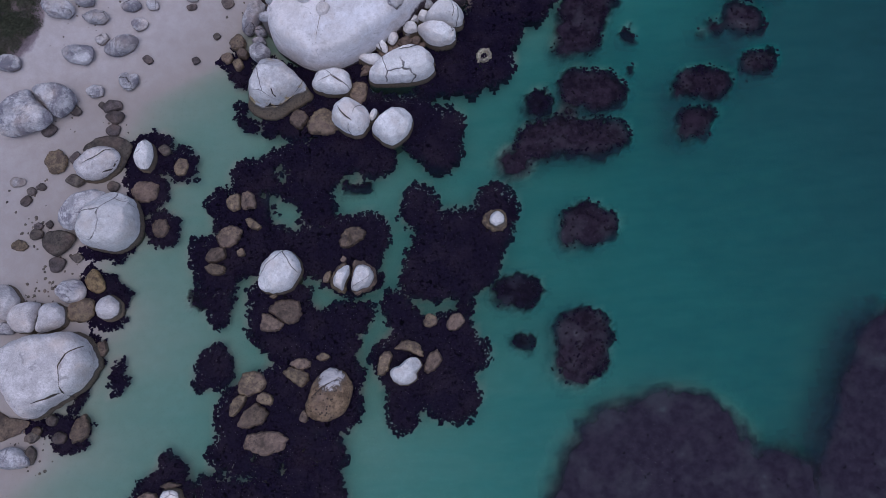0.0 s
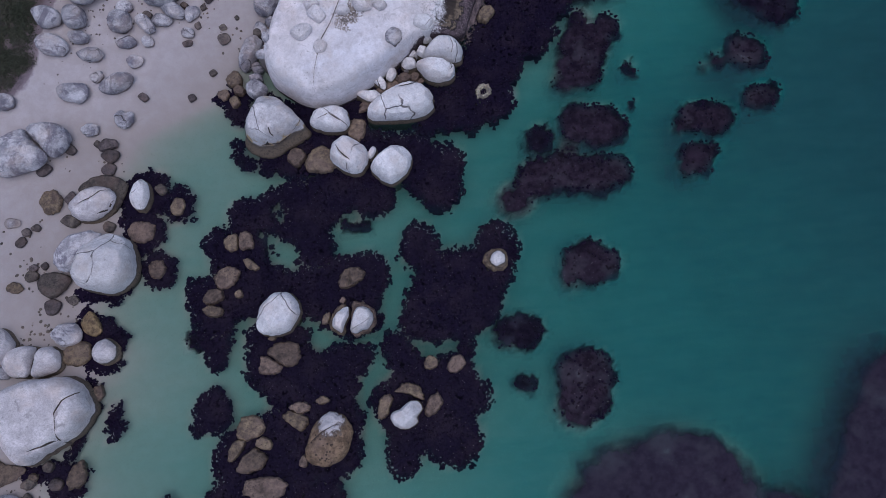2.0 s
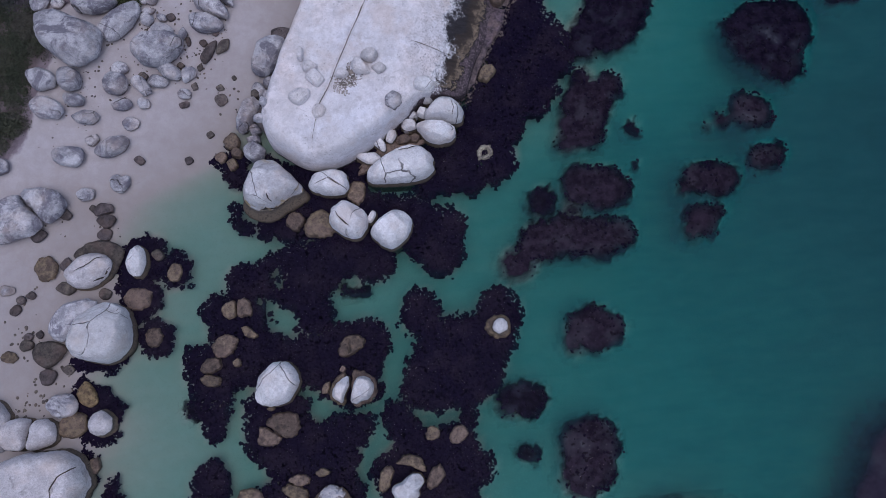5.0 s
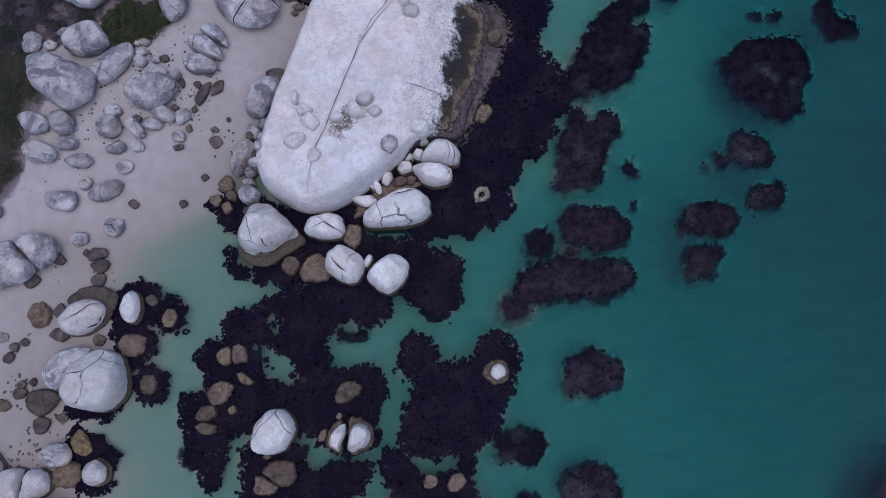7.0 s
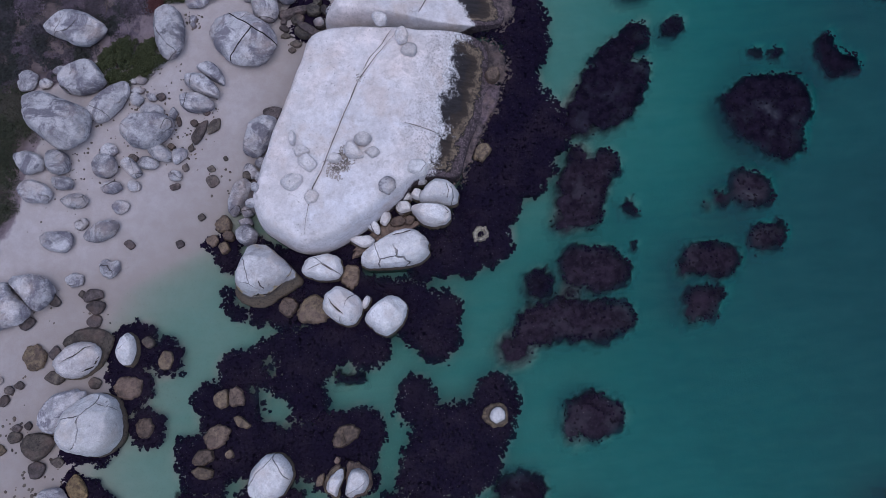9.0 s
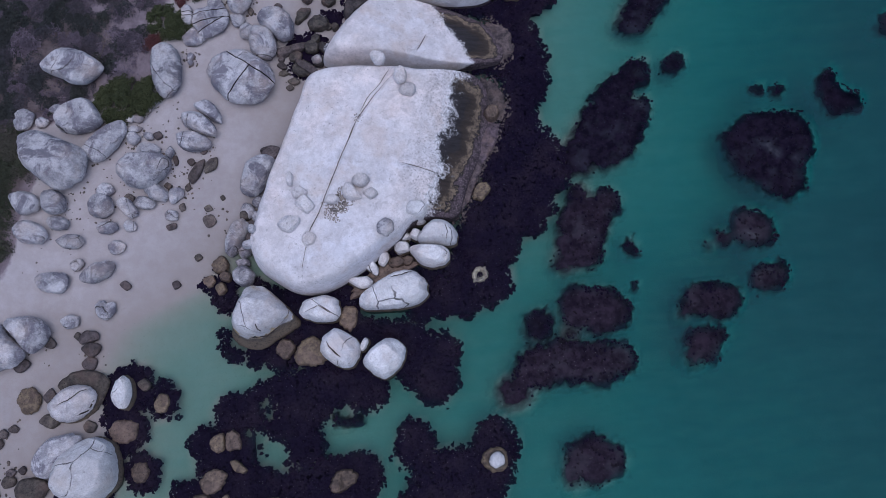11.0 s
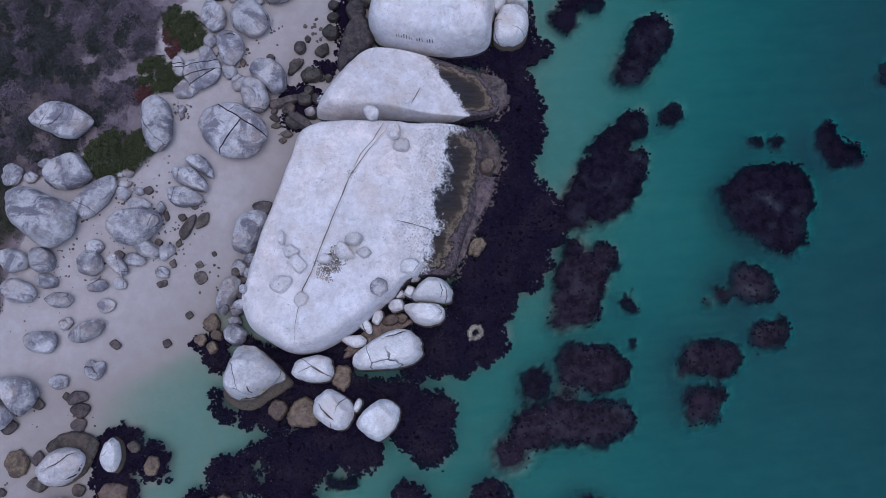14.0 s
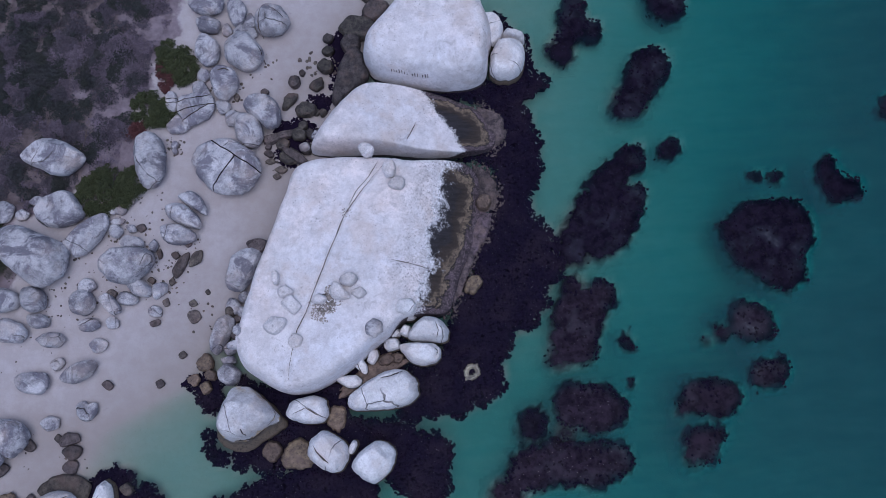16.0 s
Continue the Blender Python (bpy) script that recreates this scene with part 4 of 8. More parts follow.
# ---- the outcrops, then the boulders ----
bpy.context.view_layer.update()
great_rock_slab = slab("great_rock_slab", "huge pale granite slab with a long crack sloping into the sea", -4.35, 34.60, 21.35, 13.71, 41, 3.6, (0.92, 0.85, 0.80, 0.78, 0.79, 0.80, 0.82, 0.86, 0.92, 0.99, 1.08, 1.12, 1.00, 0.93, 0.87, 0.84, 0.82, 0.82, 0.83, 0.84, 0.88, 0.92, 0.99, 1.02, 1.04, 1.04, 1.05, 1.07, 1.08, 1.07, 1.03, 0.98, 0.93, 0.89, 0.89, 0.85, 0.93, 1.12, 1.07, 1.02, 1.01, 1.01, 1.03, 1.03, 1.03, 1.05, 1.05, 1.00), 0.65, ((0.09, 0.12, ((-0.91, 41.26), (-2.49, 39.70), (-3.39, 38.73), (-4.66, 37.18), (-5.33, 35.78), (-5.95, 34.61), (-6.57, 33.24), (-7.13, 32.08), (-7.83, 30.55), (-8.49, 29.44), (-8.98, 27.92), (-9.30, 26.60), (-9.46, 25.20))), (0.06, 0.12, ((-1.75, 41.14), (-2.68, 39.81), (-3.71, 38.77), (-4.37, 37.69))), (0.06, 0.12, ((-1.81, 33.65), (-0.24, 33.30), (1.12, 32.91)))), -0.28)
tide_rock_slab = slab("tide_rock_slab", "pale granite outcrop with a black tide-stained seaward end", 0.25, 44.57, 13.97, 5.74, -7, 3.4, (0.99, 0.97, 0.95, 0.94, 0.94, 0.93, 0.92, 0.91, 0.92, 0.93, 0.95, 0.99, 1.04, 1.09, 1.14, 1.15, 1.08, 1.00, 0.93, 0.89, 0.86, 0.84, 0.84, 0.85, 0.87, 0.91, 0.97, 1.05, 1.16, 1.27, 1.18, 1.04, 0.93, 0.85, 0.81, 0.81, 0.83, 0.87, 0.91, 0.94, 0.98, 1.03, 1.06, 1.10, 1.10, 1.06, 1.02, 1.00), 0.33, (), 0.45, 9.0)
block_rock_slab = slab("block_rock_slab", "massive smooth pale granite block with dark scrawled marks", 3.10, 51.07, 10.18, 9.41, 2, 4.0, (0.89, 0.89, 0.89, 0.90, 0.94, 0.99, 1.06, 1.12, 1.17, 1.19, 1.17, 1.14, 1.09, 1.02, 0.96, 0.90, 0.88, 0.86, 0.84, 0.84, 0.86, 0.90, 0.96, 1.04, 1.08, 1.11, 1.10, 1.07, 1.00, 0.92, 0.86, 0.83, 0.81, 0.80, 0.79, 0.80, 0.82, 0.85, 0.88, 0.93, 0.98, 1.01, 1.00, 0.95, 0.90, 0.87, 0.88, 0.89), 0.0, (), 0.0, 11.0)
bpy.context.view_layer.update()
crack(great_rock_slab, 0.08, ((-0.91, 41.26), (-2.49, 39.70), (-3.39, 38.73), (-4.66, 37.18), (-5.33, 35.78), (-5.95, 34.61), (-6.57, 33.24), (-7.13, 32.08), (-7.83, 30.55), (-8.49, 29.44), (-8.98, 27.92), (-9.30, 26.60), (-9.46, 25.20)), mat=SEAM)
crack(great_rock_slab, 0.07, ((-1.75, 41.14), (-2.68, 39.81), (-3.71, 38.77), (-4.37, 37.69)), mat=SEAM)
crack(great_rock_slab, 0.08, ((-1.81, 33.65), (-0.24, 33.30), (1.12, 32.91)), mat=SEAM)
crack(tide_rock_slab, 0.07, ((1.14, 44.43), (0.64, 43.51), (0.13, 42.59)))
rock("boulder", "w", 8.61, 48.96, 3.59, 2.80, 70, 2.2, (0.98, 1.00, 1.06, 1.04, 0.99, 0.99, 1.02, 1.10, 1.04, 0.98, 0.99, 0.99, 1.01, 1.00, 0.98, 1.00, 1.01, 0.99))
rock("boulder", "w", 9.35, 50.85, 2.05, 1.30, -28, 1.8, (0.92, 0.86, 0.87, 0.92, 0.96, 1.08, 0.97, 0.88, 0.86, 0.86, 0.93, 1.02, 0.80, 0.70, 0.72, 0.78, 0.92, 1.04))
rock("boulder", "w", 7.75, 51.60, 2.85, 1.60, -81, 2.3, (0.88, 0.87, 0.90, 0.96, 1.08, 1.05, 0.97, 0.90, 0.88, 0.90, 1.00, 1.10, 0.92, 0.88, 0.90, 0.95, 1.05, 0.98))
rock("boulder", "g", -26.00, 44.40, 4.87, 2.91, -17, 2.0, (0.97, 1.05, 0.96, 0.93, 0.98, 0.99, 0.95, 0.87, 0.85, 0.90, 0.98, 0.86, 0.74, 0.74, 0.90, 0.92, 0.88, 0.88))
rock("flat_boulder", "g", -25.53, 40.41, 3.87, 2.85, -4, 1.4, (0.85, 0.78, 0.80, 0.91, 0.99, 0.92, 0.87, 0.88, 0.90, 0.96, 0.95, 0.97, 1.00, 0.99, 0.94, 0.91, 0.94, 0.98))
rock("boulder", "g", -23.69, 38.25, 3.96, 2.01, 40, 1.3, (0.99, 1.05, 1.01, 0.93, 0.93, 0.96, 1.03, 1.13, 0.96, 0.89, 0.90, 1.03, 1.10, 0.99, 0.96, 0.95, 0.99, 1.00))
rock("boulder", "g", -27.39, 37.10, 5.98, 3.57, -38, 2.4, (0.90, 0.94, 1.04, 1.14, 0.98, 0.89, 0.90, 1.00, 1.09, 1.04, 0.98, 0.96, 0.98, 0.93, 0.97, 1.13, 1.04, 0.93))
rock("boulder", "g", -18.99, 43.70, 4.56, 2.41, -86, 1.6, (0.98, 0.96, 0.99, 1.02, 1.00, 1.00, 1.04, 0.98, 0.98, 0.96, 1.00, 1.06, 1.05, 0.93, 0.92, 1.00, 1.04, 1.04))
split(rock("split_boulder", "g", -13.37, 42.53, 5.46, 4.30, -36, 1.9, (0.95, 1.00, 1.03, 1.02, 0.96, 1.02, 0.97, 0.97, 0.99, 1.04, 1.04, 0.94, 0.93, 0.94, 0.97, 0.93, 0.93, 0.93)), 0.09, ((-14.41, 44.58), (-10.50, 41.43), None), ((-12.89, 42.47), (-14.74, 40.38), (-13.9, 41.9)))
rock("boulder", "g", -15.93, 40.12, 2.49, 1.12, -43, 1.3, (0.99, 0.90, 0.89, 0.94, 0.99, 1.10, 1.08, 0.90, 0.84, 0.87, 1.01, 1.23, 1.01, 0.88, 0.85, 0.92, 1.04, 1.19))
rock("boulder", "g", -16.75, 39.13, 3.06, 1.43, -35, 1.4, (1.03, 0.97, 0.97, 0.94, 0.96, 1.07, 1.08, 0.97, 0.94, 0.98, 0.97, 1.03, 1.12, 0.97, 0.90, 0.93, 0.99, 1.12))
rock("boulder", "g", -17.25, 37.75, 2.78, 1.54, -18, 1.3, (1.04, 1.06, 0.97, 0.93, 0.97, 1.03, 1.00, 1.04, 1.05, 0.94, 0.92, 1.00, 1.05, 1.07, 0.98, 0.93, 0.96, 1.04))
rock("boulder", "g", -10.50, 46.72, 3.35, 2.25, -48, 1.9, (1.04, 1.03, 1.02, 1.10, 1.14, 1.12, 1.01, 0.95, 0.90, 0.90, 0.93, 0.96, 0.86, 0.74, 0.72, 0.80, 1.02, 1.08))
rock("boulder", "g", -11.55, 45.29, 2.95, 2.15, -72, 1.7, (0.96, 0.95, 0.95, 0.94, 0.97, 0.97, 1.04, 0.97, 0.97, 1.02, 1.04, 0.96, 0.97, 0.96, 1.03, 1.03, 1.02, 0.96))
crack(rock("boulder", "g", -13.23, 49.36, 2.91, 2.14, -84, 1.5, (1.05, 0.94, 0.91, 0.98, 1.05, 1.04, 1.04, 0.95, 0.93, 0.99, 0.99, 1.06, 1.07, 0.94, 0.90, 0.96, 1.05, 1.06)), 0.1, ((-13.71, 50.12), (-13.00, 50.22), (-12.50, 49.88)))
crack(rock("boulder", "g", -11.61, 51.78, 3.48, 2.76, -55, 1.7, (0.99, 1.00, 1.05, 1.00, 0.94, 0.94, 1.03, 1.03, 1.02, 1.00, 0.99, 0.99, 0.99, 1.05, 1.01, 0.98, 1.01, 0.97)), 0.1, ((-10.47, 52.12), (-10.20, 51.51), (-10.11, 50.74), (-10.70, 50.15)))
rock("boulder", "g", -14.40, 52.22, 2.83, 1.83, -78, 1.3, (0.98, 0.99, 0.99, 0.98, 1.04, 1.06, 0.96, 0.94, 1.01, 1.02, 1.05, 1.02, 0.95, 0.97, 1.06, 1.01, 1.01, 1.03))
rock("boulder", "g", -14.24, 54.38, 2.00, 1.43, -19, 1.1, (0.96, 0.99, 1.05, 0.99, 0.98, 1.03, 0.97, 0.99, 1.07, 1.01, 0.94, 0.95, 1.05, 1.03, 0.96, 0.96, 1.05, 1.02))
rock("boulder", "g", -14.31, 56.24, 2.91, 2.08, -20, 1.1, (0.98, 0.98, 1.03, 0.98, 0.99, 1.07, 0.99, 0.94, 0.97, 1.07, 1.01, 1.00, 1.00, 0.98, 1.02, 0.99, 1.01, 1.05))
rock("boulder", "g", -12.01, 55.32, 2.39, 1.52, -84, 1.0, (0.98, 1.01, 0.94, 1.02, 1.04, 0.97, 0.90, 1.05, 1.06, 0.89, 0.94, 1.10))
crack(rock("boulder", "g", -9.35, 54.33, 2.84, 2.68, -54, 1.5, (0.98, 1.01, 1.09, 1.00, 0.94, 0.97, 0.98, 1.03, 1.03, 0.98, 1.00, 0.98, 0.96, 1.02, 1.05, 1.06, 0.96, 0.95)), 0.1, ((-10.04, 55.28), (-10.30, 54.42), (-10.31, 53.55), (-9.99, 52.83)), ((-9.33, 55.29), (-8.74, 54.73), (-8.25, 54.08)))
rock("boulder", "g", -11.46, 53.69, 1.98, 1.39, -22, 0.7, (1.02, 0.93, 0.93, 1.12, 0.97, 0.86, 0.98, 1.12, 0.90, 0.90, 1.08, 0.99))
split(rock("cracked_boulder", "g", -15.56, 47.56, 2.91, 2.69, 15, 1.0, (1.07, 1.10, 1.01, 0.92, 0.96, 0.98, 1.10, 1.03, 0.96, 0.90, 0.92, 1.04, 1.08, 1.00, 0.93, 0.99, 1.00, 1.03)), 0.07, ((-16.74, 48.06), (-13.81, 48.46), None), ((-16.84, 47.33), (-13.62, 47.78), (-15.4, 47.2)), ((-16.48, 46.54), (-14.85, 47.46), (-15.4, 46.9)))
split(rock("cracked_boulder", "g", -17.34, 48.29, 1.86, 0.95, -88, 0.7, (0.93, 1.01, 1.01, 0.94, 1.05, 0.98, 0.92, 1.05, 1.01, 0.91, 1.00, 1.04)), 0.06, ((-18.2, 48.62), (-16.5, 48.55), None), ((-18.2, 48.0), (-16.5, 47.93), (-17.3, 47.9)))
rock("boulder", "g", -21.74, 38.49, 1.18, 0.95, -51, 0.7, (0.92, 0.98, 1.10, 0.94, 0.97, 1.01, 1.03, 1.00, 0.95, 1.02, 1.01, 1.07))
rock("boulder", "g", -20.66, 37.53, 1.88, 1.06, -11, 0.8, (1.00, 0.96, 0.94, 0.99, 1.08, 0.92, 0.95, 1.02, 1.09, 0.92, 0.92, 1.13))
rock("flat_boulder", "g", -20.90, 35.80, 3.92, 2.76, 1, 1.7, (1.00, 1.06, 1.08, 0.96, 0.93, 0.96, 1.06, 1.04, 1.04, 0.98, 0.92, 0.95, 1.01, 1.03, 1.06, 0.98, 0.94, 0.94))
rock("boulder", "g", -20.18, 34.12, 2.15, 1.18, -35, 1.1, (1.00, 1.03, 0.98, 0.95, 1.10, 0.97, 1.00, 0.99, 0.96, 1.10, 0.96, 0.99))
rock("boulder", "g", -18.82, 33.83, 1.34, 1.10, 41, 0.8, (1.05, 0.91, 0.91, 1.13, 0.99, 0.85, 0.93, 1.18, 0.93, 0.88, 1.05, 1.02))
rock("boulder", "g", -20.64, 38.60, 0.90, 0.59, -30, 0.5, (1.03, 0.94, 1.04, 1.01, 0.89, 0.98, 1.14, 0.92, 0.91, 1.12, 0.98, 0.97))
rock("boulder", "g", -20.84, 40.75, 1.08, 0.75, -34, 0.5, (0.95, 1.08, 0.96, 1.00, 1.00, 0.93, 1.05, 0.99, 0.89, 0.99, 1.08, 0.92))
rock("boulder", "g", -22.02, 40.17, 0.98, 0.70, -41, 0.5, (0.91, 0.89, 1.08, 1.03, 0.86, 0.91, 1.22, 0.96, 0.89, 1.01, 1.00, 1.10))
rock("boulder", "d", -17.22, 35.52, 2.12, 0.81, 58, 0.5, (1.04, 0.95, 0.97, 0.97, 1.13, 0.93, 0.89, 1.07, 1.01, 0.95, 0.95, 1.02))
rock("boulder", "d", -16.11, 35.92, 1.41, 0.82, 50, 0.4, (1.06, 0.97, 1.04, 1.00, 0.89, 0.99, 1.12, 0.90, 0.91, 1.13, 0.98, 0.94))
rock("boulder", "g", -24.17, 33.39, 1.99, 1.85, -49, 1.1, (1.00, 1.04, 1.00, 0.96, 1.00, 1.02, 0.97, 0.99, 1.04, 1.00, 1.00, 1.00, 0.97, 1.03, 1.04, 0.97, 0.97, 1.01))
rock("boulder", "g", -22.31, 33.14, 2.01, 1.05, -50, 0.9, (0.97, 1.04, 1.01, 0.94, 0.95, 1.05, 1.05, 1.01, 0.95, 0.92, 0.99, 1.13, 1.01, 0.94, 0.94, 1.00, 1.07, 0.98))
rock("boulder", "g", -21.11, 33.42, 1.70, 1.02, -15, 0.7, (1.02, 1.01, 0.91, 1.00, 1.06, 0.93, 1.00, 1.01, 1.07, 0.94, 0.99, 1.00))
rock("boulder", "g", -27.56, 33.97, 2.15, 1.69, -54, 1.3, (1.01, 1.00, 0.97, 1.02, 1.04, 1.00, 1.00, 0.96, 0.97, 1.06, 1.05, 0.96, 0.95, 1.02, 1.02, 1.05, 0.99, 0.97))
rock("boulder", "g", -29.66, 34.17, 2.41, 1.69, -28, 1.2, (0.99, 0.98, 1.03, 1.04, 0.98, 0.99, 0.97, 0.95, 1.01, 1.13, 0.98, 0.90, 0.91, 1.02, 1.12, 0.99, 0.94, 0.98))
rock("boulder", "g", -29.32, 31.88, 2.62, 1.70, -22, 1.2, (1.00, 1.04, 0.99, 0.99, 0.97, 0.98, 1.05, 1.01, 0.98, 1.02, 1.00, 0.97, 1.01, 1.05, 0.98, 0.97, 1.05, 0.99))
rock("boulder", "g", -27.40, 32.44, 1.77, 1.12, -19, 0.8, (1.00, 1.04, 0.97, 0.98, 0.99, 1.02, 1.01, 0.91, 1.01, 1.04, 0.94, 1.02))
rock("boulder", "g", -26.52, 30.97, 2.04, 1.13, -8, 0.9, (1.01, 1.00, 0.99, 1.04, 0.99, 0.98, 1.02, 0.98, 1.00, 1.07, 0.98, 0.95, 1.00, 1.02, 1.00, 1.03, 1.00, 0.97))
rock("boulder", "g", -23.82, 31.77, 1.59, 0.99, -1, 0.8, (1.00, 0.95, 0.98, 1.02, 0.99, 1.02, 1.03, 0.97, 0.99, 1.01, 0.99, 1.03, 1.00, 1.00, 1.02, 0.96, 0.99, 1.08))
rock("boulder", "g", -22.23, 31.77, 1.04, 0.89, -38, 0.6, (1.08, 0.98, 1.02, 0.97, 1.00, 1.00, 0.98, 1.01, 0.96, 1.09, 0.96, 0.95))
rock("boulder", "g", -23.29, 30.27, 1.31, 1.11, -10, 0.6, (0.99, 1.09, 0.95, 0.99, 1.00, 0.99, 1.05, 0.93, 1.00, 1.04, 0.96, 1.01))
rock("boulder", "g", -19.21, 32.31, 1.11, 0.89, -18, 0.5, (0.96, 1.00, 1.01, 0.96, 1.06, 0.98, 1.04, 0.97, 1.03, 0.98, 0.97, 1.09))
rock("boulder", "d", -16.52, 31.70, 1.09, 0.97, -47, 0.25, (0.92, 1.04, 0.99, 1.01, 1.00, 0.91, 1.02, 1.05, 0.92, 0.93, 1.07, 0.99))
rock("boulder", "d", -16.55, 32.66, 0.66, 0.54, -16, 0.2, (1.09, 0.90, 0.92, 1.16, 0.96, 0.92, 1.08, 0.97, 1.01, 1.02, 0.91, 1.00))
rock("boulder", "d", -19.29, 31.49, 0.88, 0.53, 9, 0.3, (0.92, 1.03, 1.04, 0.90, 0.96, 1.11, 0.93, 0.95, 1.07, 0.95, 1.01, 1.01))
rock("boulder", "d", -18.45, 32.90, 0.66, 0.54, -83, 0.25, (0.98, 0.98, 1.07, 0.91, 0.95, 1.17, 0.93, 0.90, 1.08, 1.00, 0.92, 1.03))
rock("boulder", "d", -15.45, 33.38, 0.44, 0.37, -69, 0.2, (0.93, 0.98, 1.06, 0.92, 0.97, 1.07, 0.93, 0.98, 1.06, 0.92, 0.98, 1.06))
rock("boulder", "d", -17.96, 34.39, 0.61, 0.46, 75, 0.25, (1.17, 0.94, 0.91, 1.09, 0.98, 0.96, 1.06, 0.93, 0.98, 1.09, 0.91, 0.94))
rock("boulder", "g", -24.63, 28.49, 2.66, 1.35, 20, 1.2, (1.00, 1.00, 1.05, 1.01, 0.98, 1.02, 0.97, 0.98, 1.08, 1.03, 0.96, 0.94, 1.01, 1.03, 1.01, 1.04, 0.97, 0.97))
rock("boulder", "g", -26.20, 29.25, 1.07, 0.91, 26, 0.6, (1.00, 1.05, 0.93, 0.91, 1.09, 1.01, 0.89, 1.00, 1.07, 0.99, 0.91, 1.03))
rock("boulder", "g", -27.95, 28.11, 2.60, 1.62, -12, 0.9, (0.94, 0.95, 1.05, 1.11, 0.96, 0.90, 0.94, 1.05, 1.04, 1.03, 0.96, 0.96, 1.01, 0.96, 0.98, 1.09, 1.02, 0.95))
rock("boulder", "d", -22.80, 27.40, 0.87, 0.64, -37, 0.4, (0.92, 1.05, 0.98, 0.94, 1.08, 0.95, 0.94, 1.11, 0.95, 0.91, 1.07, 0.98))
rock("boulder", "d", -19.19, 27.13, 0.68, 0.65, -25, 0.3, (1.04, 1.01, 0.93, 1.03, 0.97, 0.95, 1.11, 0.93, 0.92, 1.11, 0.97, 0.90))
rock("boulder", "d", -17.50, 29.01, 0.61, 0.58, 22, 0.3, (0.93, 0.96, 1.05, 0.94, 1.01, 1.02, 0.91, 1.00, 1.05, 0.90, 0.96, 1.09))
rock("boulder", "g", -24.32, 25.76, 1.60, 1.42, -20, 0.7, (0.94, 1.01, 1.06, 1.18, 0.82, 0.75, 1.03, 1.06, 1.07, 1.01, 0.91, 0.90, 0.97, 1.01, 1.04, 1.06, 0.93, 0.89))
rock("boulder", "g", -26.90, 25.17, 1.42, 1.05, -4, 0.6, (0.96, 1.02, 1.06, 0.98, 0.98, 1.04, 0.97, 0.97, 1.05, 1.04, 0.94, 0.94, 1.01, 1.06, 0.99, 0.98, 1.05, 0.97))
rock("boulder", "g", -12.59, 34.71, 3.69, 2.06, 58, 1.9, (0.98, 0.91, 0.94, 1.02, 1.11, 0.98, 0.94, 1.00, 0.99, 0.97, 1.01, 1.09, 0.99, 0.95, 0.93, 0.98, 1.08, 1.07))
rock("boulder", "d", -11.42, 36.20, 1.52, 1.06, 14, 1.2, (1.00, 1.08, 0.93, 0.97, 0.99, 1.11, 0.94, 0.90, 1.01, 1.09, 0.95, 0.87))
rock("boulder", "g", -12.72, 32.72, 0.90, 0.86, -83, 0.8, (1.01, 0.92, 1.02, 0.99, 0.95, 1.09, 0.94, 0.93, 1.12, 0.96, 0.90, 1.04))
rock("boulder", "g", -13.59, 32.08, 1.33, 1.10, -65, 0.9, (0.93, 1.13, 0.98, 0.93, 0.98, 1.01, 1.04, 0.93, 1.00, 1.01, 1.10, 0.93))
rock("boulder", "g", -13.12, 31.77, 0.61, 0.60, -18, 0.5, (1.09, 0.94, 0.97, 1.10, 0.92, 0.95, 1.14, 0.94, 0.93, 1.12, 0.96, 0.96))
rock("boulder", "d", -13.35, 31.19, 0.58, 0.53, 48, 0.5, (0.99, 1.06, 0.92, 0.98, 1.06, 0.94, 1.00, 1.02, 0.93, 1.03, 1.02, 0.91))
rock("boulder", "g", -14.48, 30.18, 3.06, 1.39, 64, 1.5, (0.96, 0.96, 1.00, 1.10, 1.00, 0.96, 1.00, 0.99, 1.01, 1.00, 1.06, 1.02, 0.96, 0.94, 0.96, 1.06, 1.05, 0.96))
rock("boulder", "d", -13.25, 30.13, 1.28, 1.05, 37, 0.9, (0.99, 0.93, 1.06, 0.99, 0.92, 1.02, 1.07, 0.95, 0.97, 1.05, 0.95, 1.03))
rock("boulder", "g", -12.66, 29.81, 0.75, 0.54, 77, 0.8, (1.00, 1.00, 0.97, 1.05, 0.97, 1.04, 0.97, 1.03, 0.98, 0.96, 1.08, 0.96))
rock("boulder", "g", -14.08, 29.05, 0.95, 0.89, -45, 0.7, (0.92, 1.12, 0.96, 0.93, 1.09, 0.96, 0.97, 1.07, 0.92, 0.96, 1.13, 0.92))
rock("boulder", "g", -12.94, 28.97, 1.18, 0.56, -12, 0.8, (1.00, 0.96, 0.94, 1.10, 0.95, 0.88, 1.02, 1.06, 0.90, 0.95, 1.08, 0.96))
rock("boulder", "g", -14.21, 28.24, 1.08, 0.68, -0, 0.7, (0.95, 1.01, 1.07, 0.90, 0.94, 1.18, 0.94, 0.90, 1.08, 1.00, 0.95, 1.06))
rock("boulder", "g", -14.16, 27.20, 1.71, 1.50, -47, 1.2, (1.02, 1.00, 0.99, 1.04, 0.97, 0.95, 1.01, 1.07, 0.97, 0.94, 1.01, 1.04, 1.01, 1.01, 0.97, 1.00, 1.01, 0.98))
rock("boulder", "b", -15.83, 28.23, 1.27, 1.24, 19, 0.7, (0.94, 0.96, 1.16, 0.94, 0.92, 1.07, 1.01, 1.04, 0.93, 1.01, 1.03, 0.99))
